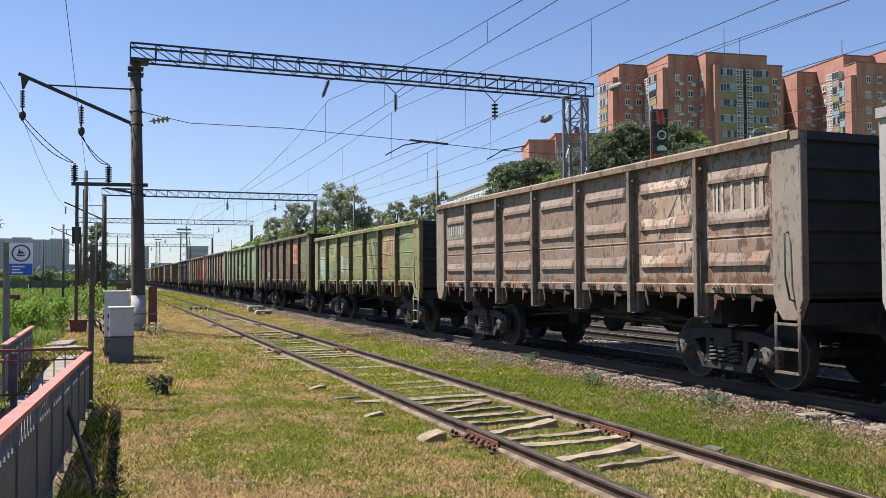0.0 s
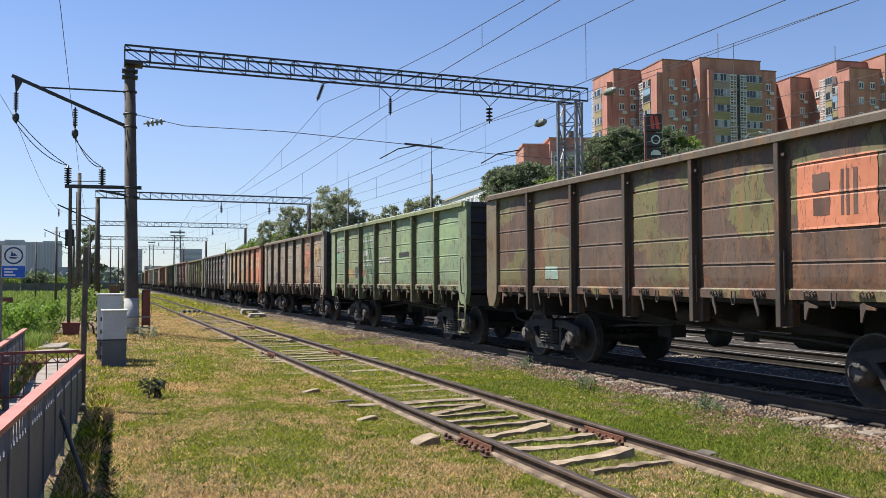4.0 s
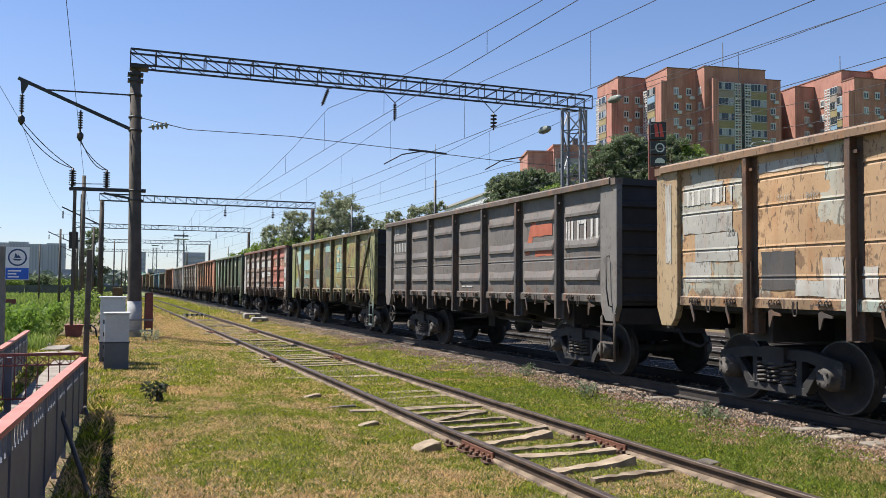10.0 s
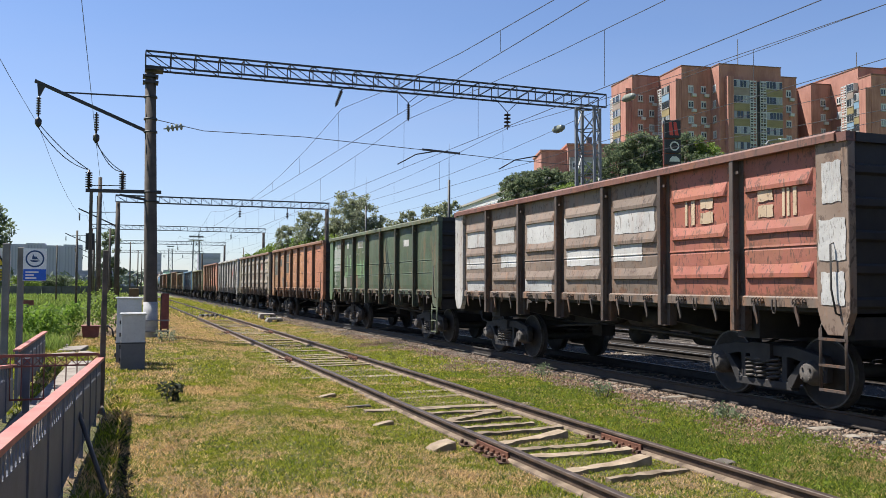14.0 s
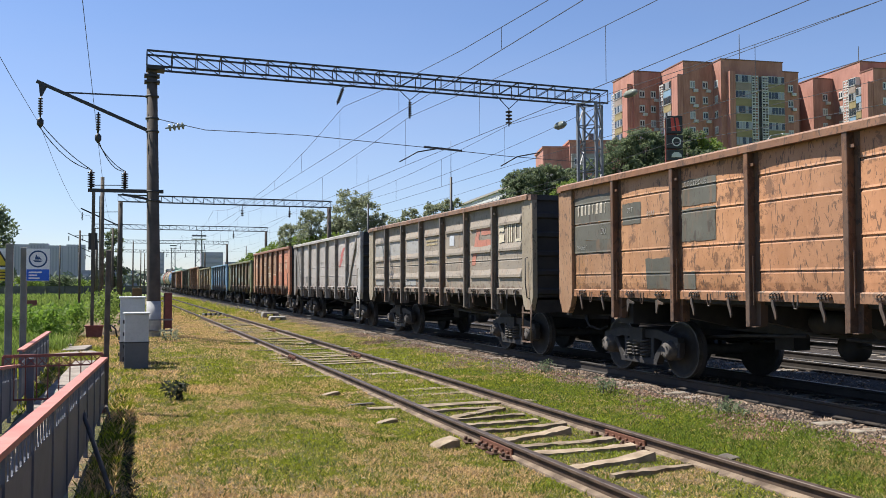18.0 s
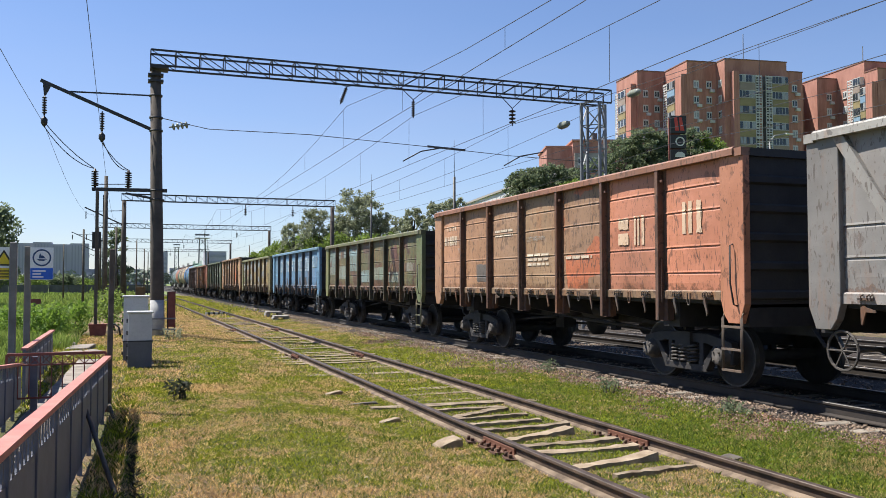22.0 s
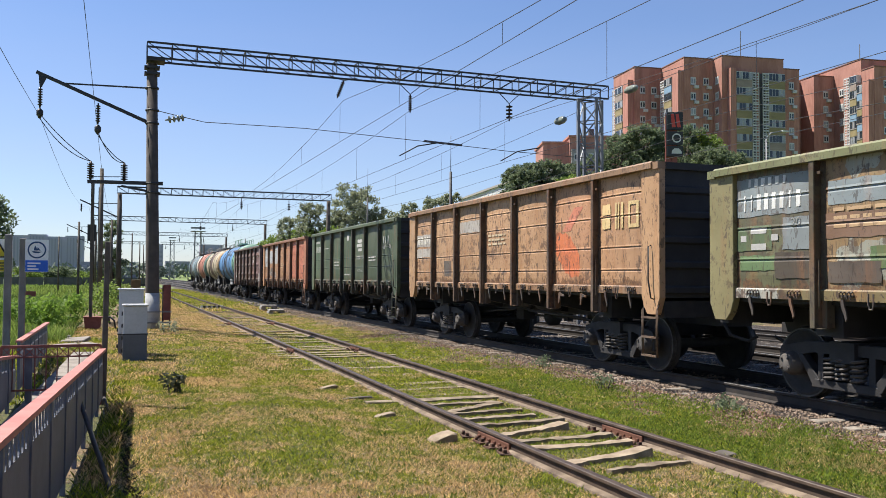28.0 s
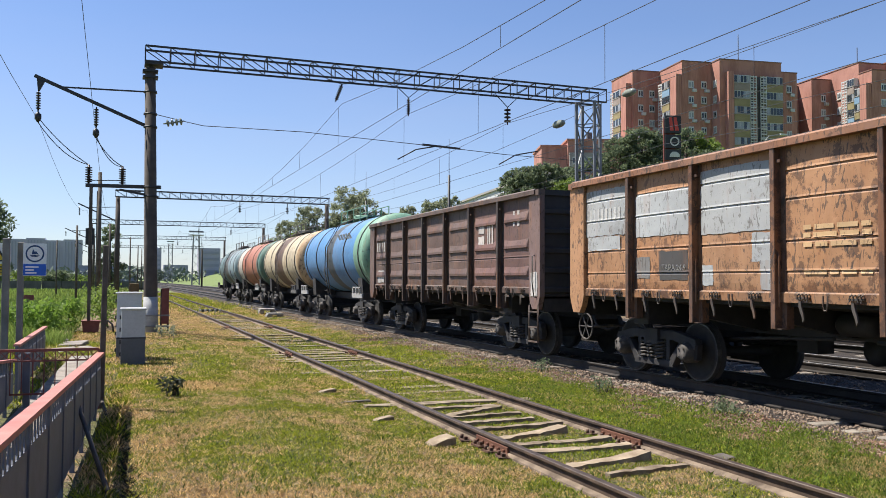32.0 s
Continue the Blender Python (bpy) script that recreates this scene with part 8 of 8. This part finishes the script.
def signal_box():
    s = thing("signal_head", "black railway signal head on a thin pole", "railway signal", pose(-1.62, 56, 0))
    block("head", s, at_box(-0.25, 0.25, -0.2, 0.2, 3.7, 4.7), SIGN_BLACK)
    strut("pole", (0.4, 0.1, -0.4), (0.4, 0.1, 7.0), 0.07, STEEL_DARK, s)
    strut("arm", (0.2, 0, 4.2), (0.4, 0.1, 4.2), 0.04, STEEL_DARK, s)


signal_box()

PALE_WOOD = plain("bleached_timber", (0.1757, 0.1281, 0.0805, 1), (0.3367, 0.2635, 0.183, 1), 0.9, 0.0, 6, 0.5, 0.01)

# ---- sleepers, joints, ballast stones, grass ----
def sleepers():
    r = random.Random(11)
    data = []
    for k in range(4):
        bm = bm_new()
        w, n = 0.11 + 0.02 * r.random(), 6
        rings = []
        for i in range(n + 1):
            x = -1.35 + 2.7 * i / n
            j = [r.uniform(-0.014, 0.014) for _ in range(4)]
            rings.append([bm.verts.new((x, -w + j[0], -0.16)), bm.verts.new((x, w + j[1], -0.16)), bm.verts.new((x, w * 0.93 + j[2], j[0] * 0.6)), bm.verts.new((x, -w * 0.93 + j[3], j[1] * 0.6))])
        for u, v in zip(rings, rings[1:]):
            for q in range(4):
                bm.faces.new((u[q], u[(q + 1) % 4], v[(q + 1) % 4], v[q]))
        bm.faces.new(rings[0][::-1])
        bm.faces.new(rings[-1])
        data.append(mesh_of("sleeper", bm, SLEEPER_WOOD))
    y = -2.0
    while y < 62:
        tilt = r.uniform(-4, 4) if not 7.6 < y < 10.6 else r.uniform(-6, 6)
        z = -0.228 + r.uniform(-0.03, 0.012) - 0.065 * (y < 7)
        if not 6.9 < y < 11.9:
            put("sleeper", data[r.randrange(4)], TRACKS["track_siding"], pose(siding_x(y) + r.uniform(-0.06, 0.06), y, z, 0, 0, tilt))
        y += 0.56 * r.uniform(0.8, 1.25)
    bm = bm_new()
    extrude(bm, [(-0.13, -0.2), (0.13, -0.2), (0.1, 0), (-0.1, 0)], -1.35, 1.35, "x")
    conc = mesh_of("sleeper", bm, SLEEPER_CONC, 0.012)
    for name, cx, far in (("track_main", MAIN_X, 70), ("track_second", TWO_X, 45), ("track_third", 18.6, 45)):
        y = 1.0
        while y < far:
            put("sleeper", conc, TRACKS[name], pose(cx, y, -0.195 + r.uniform(-0.01, 0.005), 0, 0, r.uniform(-0.5, 0.5)))
            y += 0.545
    # fish plates at the worn joints
    for side, yj in ((-1, 8.72), (1, 8.62), (-1, 21.0), (1, 20.9), (-1, 33.4), (1, 33.2)):
        x = siding_x(yj) + side * 0.796
        for s in (-1, 1):
            bm = bm_new()
            extrude(bm, [(s * 0.014, -0.155), (s * 0.05, -0.15), (s * 0.034, -0.1), (s * 0.036, -0.055), (s * 0.014, -0.045)], -0.42, 0.42, "y")
            j = part("joint_bar", bm, JOINT_RUST, TRACKS["track_siding"], "rusty fish plate", m=pose(x, yj, -0.10))
            for k in range(6):
                bm = bm_new()
                lathe(bm, [(s * 0.034, 0.022), (s * 0.065, 0.022)], (0, -0.35 + 0.14 * k, -0.1), "x", 6)
                part("bolt", bm, JOINT_RUST, j)
        # rusty bearing plates, bent and loose, round the joint
        for dy in (-0.5, -0.16, 0.2, 0.52):
            bm = bm_new()
            box(bm, -0.17, 0.17, -0.075, 0.075, -0.02, 0.0)
            for s in (-1, 1):
                box(bm, s * 0.11 - 0.02, s * 0.11 + 0.02, -0.04, 0.0, 0.0, 0.035)
                lathe(bm, [(0.0, 0.02), (0.045, 0.02)], (s * 0.14, 0.04, 0), "z", 6)
            part("bearing_plate", bm, PLATE_RUST, TRACKS["track_siding"], "rusty bearing plate with spikes", m=pose(x + r.uniform(-0.03, 0.03), yj + dy, -0.228, r.uniform(-8, 8), r.uniform(-6, 6), r.uniform(-14, 14)))
    # the rails' feet, caked with pale dust
    dusty = plain("dust_caked_steel", (0.07, 0.048, 0.032, 1), (0.22, 0.165, 0.115, 1), 0.95, 0.0, 5, 0.5, 0.01, world=True)
    for side in (-1, 1):
        bm = bm_new()
        rings = []
        for i in range(90):
            y = 4.0 + 0.4 * i
            a, b = r.uniform(-0.012, 0.012), r.uniform(-0.012, 0.012)
            x = siding_x(y) + side * 0.796
            rings.append([bm.verts.new((x + u, y, z)) for u, z in ((-0.085 + a, -0.29), (-0.07 + a, -0.232 + b), (-0.02, -0.208), (0.02, -0.208), (0.07 + b, -0.232 + a), (0.085 + b, -0.29))])
        for u, v in zip(rings, rings[1:]):
            for q in range(5):
                bm.faces.new((u[q], v[q], v[q + 1], u[q + 1]))
        part("rail_foot", bm, dusty, TRACKS["track_siding"], "rail foot caked with pale dust")


sleepers()


def loose_timbers():
    """Old sleeper ends and bowed planks lying by the joint."""
    for x, y, w, d, h, turn, mat, tilt in ((3.45, 9.12, 0.17, 0.09, 0.075, 14, PALE_WOOD, 5), (3.3, 10.9, 0.2, 0.05, 0.03, 30, PALE_WOOD, 1), (3.25, 13.9, 0.2, 0.05, 0.03, 34, PALE_WOOD, 1), (3.35, 12.6, 0.3, 0.04, 0.02, 6, OLD_WOOD, 1), (5.98, 7.4, 0.09, 0.1, 0.03, 4, OLD_WOOD, 2)):
        bm = bm_new()
        extrude(bm, [(-w, -0.03), (w, -0.03), (w * 0.92, h), (w * 0.2, h * 0.9), (-w * 0.5, h * 0.62), (-w * 0.95, h * 0.35)], -d, d, "y")
        ob = new("timber_stub", mesh_of("timber_stub", bm, mat, 0.015))
        ob.matrix_basis = pose(x, y, ground_z(x, y) + 0.02, tilt, -tilt, turn)
        tagged(ob, "weathered stub of an old sleeper in the grass", "timber", group="timber stubs")


loose_timbers()


def bowed_planks():
    """Old timbers between the rails beside the joint: some warped and flared, some straight and grey."""
    r = random.Random(8)
    # ends (x, y) and (x, y), width, how far it bows, how far its end rises, wood
    for xa, ya, xb, yb, w, bow, rise, wood in (
        (4.02, 9.06, 5.15, 9.42, 0.075, 0.07, 0.05, PALE_WOOD), (4.0, 8.74, 5.4, 8.70, 0.07, 0.01, 0.03, SLEEPER_WOOD), (4.0, 8.33, 5.4, 8.27, 0.08, 0.0, 0.02, PALE_WOOD),
        (4.02, 7.48, 5.2, 7.72, 0.08, 0.07, 0.06, PALE_WOOD), (4.4, 7.12, 5.4, 7.25, 0.05, 0.0, 0.0, SLEEPER_WOOD), (4.0, 9.82, 5.4, 9.85, 0.06, 0.0, 0.03, SLEEPER_WOOD),
        (4.15, 10.3, 5.25, 10.36, 0.06, 0.01, 0.0, SLEEPER_WOOD), (4.2, 10.9, 5.2, 11.45, 0.08, 0.04, 0.01, SLEEPER_WOOD), (4.1, 10.75, 5.3, 10.85, 0.05, 0.0, 0.0, SLEEPER_WOOD), (4.15, 11.6, 5.2, 11.62, 0.06, 0.0, 0.0, SLEEPER_WOOD),
    ):
        bm = bm_new()
        n = 12
        length = math.hypot(xb - xa, yb - ya)
        rings = []
        for i in range(n + 1):
            t = i / n
            u, off = length * (t - 0.5), bow * (4 * t * (1 - t) - 0.5)
            up = rise * max(0.0, (t - 0.55) / 0.45) ** 2
            ww = w * (1 + 0.35 * max(0.0, (t - 0.6) / 0.4) if bow > 0.03 else 1.0)
            rings.append([bm.verts.new((u, off - ww, -0.08)), bm.verts.new((u, off + ww, -0.08)), bm.verts.new((u, off + 0.85 * ww + r.uniform(-0.012, 0.008), 0.03 + up + r.uniform(-0.012, 0.008))), bm.verts.new((u, off - 0.85 * ww + r.uniform(-0.008, 0.012), 0.025 + up + r.uniform(-0.01, 0.008)))])
        for a, b in zip(rings, rings[1:]):
            for q in range(4):
                bm.faces.new((a[q], a[(q + 1) % 4], b[(q + 1) % 4], b[q]))
        bm.faces.new(rings[0][::-1])
        bm.faces.new(rings[-1])
        warped = bow > 0.03
        ob = new("warped_plank" if warped else "old_plank", mesh_of("plank", bm, wood))
        ob.matrix_basis = pose((xa + xb) / 2, (ya + yb) / 2, -0.235, 0, 0, math.degrees(math.atan2(yb - ya, xb - xa)))
        tagged(ob, "warped pale timber with a flared end wedged between rails" if warped else "straight weathered timber lying in grass between the rails", "plank", group="planks between the rails")


bowed_planks()


GRID_X, GRID_Y = np.array([-11 + 0.45 * i for i in range(80)]), np.array([-4 + 0.45 * i for i in range(150)])
GRID_Z = np.array([[ground_z(a, b) + lumps(a, b) for a in GRID_X] for b in GRID_Y])


def ground_at(x, y):
    """Heights of the ground's sheet under many places at once."""
    u, v = np.clip((x + 11) / 0.45, 0, 78.99), np.clip((y + 4) / 0.45, 0, 148.99)
    i, j = u.astype(int), v.astype(int)
    a, b = u - i, v - j
    return (GRID_Z[j, i] * (1 - a) + GRID_Z[j, i + 1] * a) * (1 - b) + (GRID_Z[j + 1, i] * (1 - a) + GRID_Z[j + 1, i + 1] * a) * b


def bare(x, y):
    """True on the bare gravelly patches that the turf leaves towards the ballast."""
    wave = np.sin(1.7 * y + 1.1 * np.sin(2.3 * x)) * np.sin(0.9 * y - 2.7 * x + 1.0) + 0.3 * np.sin(7.3 * y + 5.1 * x)
    return (x > 6.7) & (wave > 0.72 - 0.62 * (x - 6.7))


def stones(name, label, area, count, s0, s1, seed, mat, patchy=False):
    g = np.random.default_rng(seed)
    x0, x1, y0, y1 = area
    base = np.array([(1, 0, 0), (0, 1, 0), (-1, 0, 0), (0, -1, 0), (0, 0, 0.8), (0, 0, -0.6)], float)
    tri = np.array([(0, 1, 4), (1, 2, 4), (2, 3, 4), (3, 0, 4), (1, 0, 5), (2, 1, 5), (3, 2, 5), (0, 3, 5)])
    x = x1 - (x1 - x0) * g.uniform(0, 1, count) ** 1.5
    y = y0 + (y1 - y0) * g.uniform(0, 1, count) ** 1.5
    if patchy:
        keep = bare(x, y)
        x, y, count = x[keep], y[keep], int(keep.sum())
    z = ground_at(x, y)
    s = g.uniform(s0, s1, count)
    v = base[None] * g.uniform(0.55, 1.3, (count, 6, 3)) * s[:, None, None] * np.array([1.0, 0.85, 0.75])
    q = np.linalg.qr(g.normal(size=(count, 3, 3)))[0]
    v = np.einsum("nij,nkj->nki", q, v)
    a = g.uniform(0, 6.28, count)
    c, d = np.cos(a)[:, None], np.sin(a)[:, None]
    v = np.stack([v[..., 0] * c - v[..., 1] * d, v[..., 0] * d + v[..., 1] * c, v[..., 2]], -1) + np.stack([x, y, z + s * 0.1], -1)[:, None]
    f = (np.arange(count) * 6)[:, None, None] + tri[None]
    ob = new(name, quick_mesh(name, v.reshape(-1, 3).tolist(), f.reshape(-1, 3).tolist(), mat))
    tagged(ob, label, "ballast", kind="stuff")


stones("ballast_stones", "loose grey-brown crushed stone along the main track", (7.6, 8.8, 3.0, 48), 15000, 0.014, 0.036, 1, STONE)
stones("ballast_stones", "loose grey-brown crushed stone along the main track", (8.9, 16.0, 4.0, 40), 9000, 0.025, 0.05, 2, STONE)
GRAVEL = plain("brown_gravel", (0.1, 0.05, 0.03, 1), (0.3, 0.18, 0.11, 1), 0.9, 0.0, 11, 0.5, 0.01, world=True)
stones("gravel_patches", "reddish-brown gravel on bare patches beside the ballast", (6.7, 8.2, 4.5, 30), 26000, 0.009, 0.028, 6, GRAVEL, True)
stones("scattered_stones", "scattered small stones in the siding's grass", (2.9, 7.7, 4.0, 30), 900, 0.01, 0.03, 3, STONE)


def blade_material(name, g0, g1, d0, d1, level):
    n = Nodes(name, 0.8)
    isl = n.add("ShaderNodeNewGeometry").outputs["Random Per Island"]
    v = n.coords(world=True)
    patch, mid = n.noise(v, 0.8, 5, 0.65), n.noise(v, 4.5, 5, 0.7)
    f = n.add("ShaderNodeMath")
    f.operation = "ADD"
    n.link(n.times(patch, 0.6), f.inputs[0])
    n.link(n.times(mid, 0.4), f.inputs[1])
    w = n.add("ShaderNodeMath")
    w.operation = "ADD"
    n.link(f.outputs[0], w.inputs[0])
    n.link(n.times(isl, 0.14), w.inputs[1])
    green, dry = n.mix(isl, g0, g1), n.mix(isl, d0, d1)
    return n.leafy(n.mix(n.ramp(place_bias(n, w.outputs[0]), 0.555 + level, 0.605 + level), green, dry), 0.4)


BLADE = blade_material("grass_blades", (0.055, 0.068, 0.007, 1), (0.47, 0.505, 0.03, 1), (0.18, 0.09, 0.035, 1), (0.9, 0.64, 0.29, 1), 0.012)
BLADE_TALL = blade_material("tall_grass_blades", (0.1, 0.15, 0.025, 1), (0.32, 0.41, 0.09, 1), (0.26, 0.27, 0.08, 1), (0.5, 0.46, 0.2, 1), 0.04)


def blades(name, label, count, sample, height, width, lean, seed, mat):
    """Single blades, each a bent sliver of two triangles."""
    g = np.random.default_rng(seed)
    x, y = sample(g, count)
    z = ground_at(x, y) - 0.01
    h = height * g.uniform(0.45, 1.25, len(x))
    a = g.uniform(0, 6.28, len(x))
    tip = g.uniform(0, 6.28, len(x))
    w = width * g.uniform(0.6, 1.4, len(x))
    dx, dy = np.cos(a) * w, np.sin(a) * w
    lx, ly = np.cos(tip) * h * lean * g.uniform(0.2, 1, len(x)), np.sin(tip) * h * lean * g.uniform(0.2, 1, len(x))
    p = np.stack([np.stack([x - dx, y - dy, z], -1), np.stack([x + dx, y + dy, z], -1), np.stack([x + lx * 0.35 + dx * 0.7, y + ly * 0.35 + dy * 0.7, z + h * 0.6], -1), np.stack([x + lx, y + ly, z + h], -1)], 1)
    n = len(x)
    f = (np.arange(n) * 4)[:, None, None] + np.array([(0, 1, 2), (0, 2, 3)])[None]
    ob = new(name, quick_mesh(name, p.reshape(-1, 3).tolist(), f.reshape(-1, 3).tolist(), mat))
    return tagged(ob, label, "grass", kind="stuff")


def lawn(y0, y1, power):
    def sample(g, count):
        y = y0 + (y1 - y0) * g.uniform(0, 1, count) ** power
        x = fence_x(y) + 0.08 + (8.4 - fence_x(y)) * g.uniform(0, 1, count)
        keep = np.ones(count, bool)
        sx = SIDING_X + 0.05 * np.clip((y - 10) / 6, 0, 1)
        for s in (-0.796, 0.796):
            keep &= np.abs(x - sx - s) > 0.07
        inside = np.abs(x - sx) < 0.74
        keep &= ~inside | (g.uniform(0, 1, count) < 0.6)
        keep &= (x < 7.5) | (g.uniform(0, 1, count) < 0.5 - (x - 7.5) * 0.5)
        keep &= ~bare(x, y) | (g.uniform(0, 1, count) < 0.12)
        keep &= ~((np.abs(x - 0.3) < 0.3) & (y > 18.5) & (y < 20.3))
        return x[keep], y[keep]
    return sample


blades("trackside_grass", "short green and dry grass beside the siding", 500000, lawn(4.3, 16, 1.35), 0.033, 0.0043, 1.1, 1, BLADE)
blades("trackside_grass", "rough grass along the far siding", 26000, lawn(46, 120, 1.3), 0.12, 0.03, 0.9, 7, BLADE)
blades("trackside_grass", "short green and dry grass beside the siding", 170000, lawn(14, 48, 1.35), 0.05, 0.01, 1.0, 2, BLADE)


def meadow(g, count):
    y = 13 + 70 * g.uniform(0, 1, count) ** 1.4
    x = -0.9 - 0.012 * y - (2.5 + 0.16 * y) * g.uniform(0, 1, count)
    keep = (y > 24) | (x < -2.3)
    return x[keep], y[keep]


blades("meadow_grass", "tall green meadow grass beyond the fences", 60000, meadow, 0.33, 0.012, 0.7, 3, BLADE_TALL)


def tufts(x0, x1, y0, y1, per, spread):
    def sample(g, count):
        n = count // per
        cy = y0 + (y1 - y0) * g.uniform(0, 1, n) ** 1.3
        cx = x0 + (x1 - x0) * g.uniform(0, 1, n)
        x = np.repeat(cx, per) + g.normal(0, spread, n * per)
        y = np.repeat(cy, per) + g.normal(0, spread, n * per)
        off = np.abs(np.abs(x - SIDING_X - 0.05 * np.clip((y - 10) / 6, 0, 1)) - 0.796)
        keep = (off > 0.08) & (x > fence_x(y) + 0.1) & (x < 8.3) & (~bare(x, y) | (g.uniform(0, 1, len(x)) < 0.3))
        return x[keep], y[keep]
    return sample


TUFT = blade_material("weed_tufts", (0.04, 0.07, 0.01, 1), (0.26, 0.34, 0.035, 1), (0.14, 0.11, 0.04, 1), (0.44, 0.37, 0.14, 1), 0.06)
STRAW = blade_material("dead_straw", (0.2196, 0.1757, 0.0732, 1), (0.5856, 0.4831, 0.2635, 1), (0.2635, 0.1757, 0.0878, 1), (0.6954, 0.571, 0.366, 1), 0.0)
blades("weed_tufts", "scattered darker green weed tufts in the lawn", 40000, tufts(-0.6, 8.3, 4.5, 26, 14, 0.06), 0.05, 0.006, 0.9, 11, TUFT)
blades("weed_tufts", "denser green weeds between the siding and the ballast", 34000, tufts(5.7, 7.9, 5, 17, 14, 0.07), 0.055, 0.006, 0.9, 12, TUFT)
blades("weed_tufts", "denser green weeds between the siding and the ballast", 36000, tufts(5.6, 8.0, 4.6, 9.5, 14, 0.06), 0.045, 0.005, 0.9, 14, TUFT)
blades("dead_straw", "scattered pale dead straw lying in the lawn", 26000, tufts(-0.6, 7.8, 4.5, 24, 6, 0.07), 0.03, 0.0035, 3.2, 13, STRAW)


def far_meadow(g, count):
    y = 55 + 95 * g.uniform(0, 1, count)
    return 1.5 - (0.5 + 0.45 * y) * g.uniform(0, 1, count), y


blades("meadow_grass", "tall green meadow grass beyond the fences", 36000, far_meadow, 0.5, 0.05, 0.6, 8, BLADE_TALL)


def yard(g, count):
    y = 12.6 + 18 * g.uniform(0, 1, count)
    x = -2.3 + 2.5 * g.uniform(0, 1, count)
    keep = np.abs(x + 0.86 - 0.032 * (y - 13)) > 0.33
    keep |= y > 20.6
    return x[keep], y[keep]


blades("yard_grass", "thin dry grass around the concrete path", 22000, yard, 0.07, 0.007, 1.1, 9, BLADE)


def verge(g, count):
    y = 5.0 + 8.5 * g.uniform(0, 1, count)
    x = fence_x(y) + 0.04 + 0.32 * g.uniform(0, 1, count) ** 0.6
    return x, y


blades("fence_weeds", "taller weeds along the fence foot", 1600, verge, 0.1, 0.004, 0.9, 4, BLADE)


def stalks():
    """A strip of stalks, near black for the shadow edge beside the fence, and a few single weeds."""
    dark = plain("shadow_dark_stalks", (0.022, 0.0205, 0.0132, 1), (0.0512, 0.0439, 0.0256, 1), 0.9)

    def strip(g, count):
        t = g.uniform(0, 1, count)
        return 0.0 + 0.14 * t + g.normal(0, 0.022, count), 14.2 - 7.4 * t + g.normal(0, 0.05, count)
    blades("dead_weeds", "strip of near-black stalks standing in for the fence's shadow edge", 1100, strip, 0.05, 0.007, 1.6, 5, dark)


stalks()
LEAF_WEED = foliage("dark_weed_leaves", (0.0293, 0.0366, 0.022, 1), (0.0586, 0.0659, 0.0366, 1), (0.0366, 0.0439, 0.022, 1))
bush("dark_weed", 0.76, 13.25, 0.13, 0.1, 0.36, "single dark broad-leaved weed in the lawn", LEAF_WEED, 110, 0.05, 90)
bush("dark_weed", 7.55, 12.4, 0.14, 0.2, 0.3, "low green weed beside the ballast", LEAF_DARK, 160, 0.03, 91)
bush("dark_weed", 7.8, 9.6, 0.2, 0.35, 0.25, "low green weed beside the ballast", LEAF_DARK, 200, 0.03, 92)
bush("dark_weed", 8.0, 15.5, 0.1, 0.25, 0.3, "low green weed beside the ballast", LEAF_DARK, 160, 0.03, 93)
bush("dark_weed", 1.45, 27.0, 0.3, 0.3, 0.45, "scrubby weed at the mast's foot", LEAF_GREY, 220, 0.04, 94)


# ---- what moves: the train ----
def gone(t):
    """Metres that the train has run at t seconds."""
    return 0.0834 + 7.81457708 * t + 0.0112294330 * t**2 + 1.10750009e-05 * t**3 + 8.74810628e-06 * t**4


def motions():
    for w, centre in CARS:
        walk(w, [(0.5 * i, pose(MAIN_X, centre - gone(0.5 * i), 0)) for i in range(65)])
    for ws, y, centre in WHEELSETS:
        rows = []
        x0 = ws.matrix_basis.translation.copy()
        for i in range(0, 961, 2):
            t = i / 30
            place = centre + y - gone(t)
            if i in (0, 960) or -4 < place < 45:
                turn = max(0.0, min(49.0, 45 - place)) / 0.4785
                rows.append((t, Matrix.Translation(x0) @ Matrix.Rotation(turn, 4, "X")))
        walk(ws, rows)


motions()
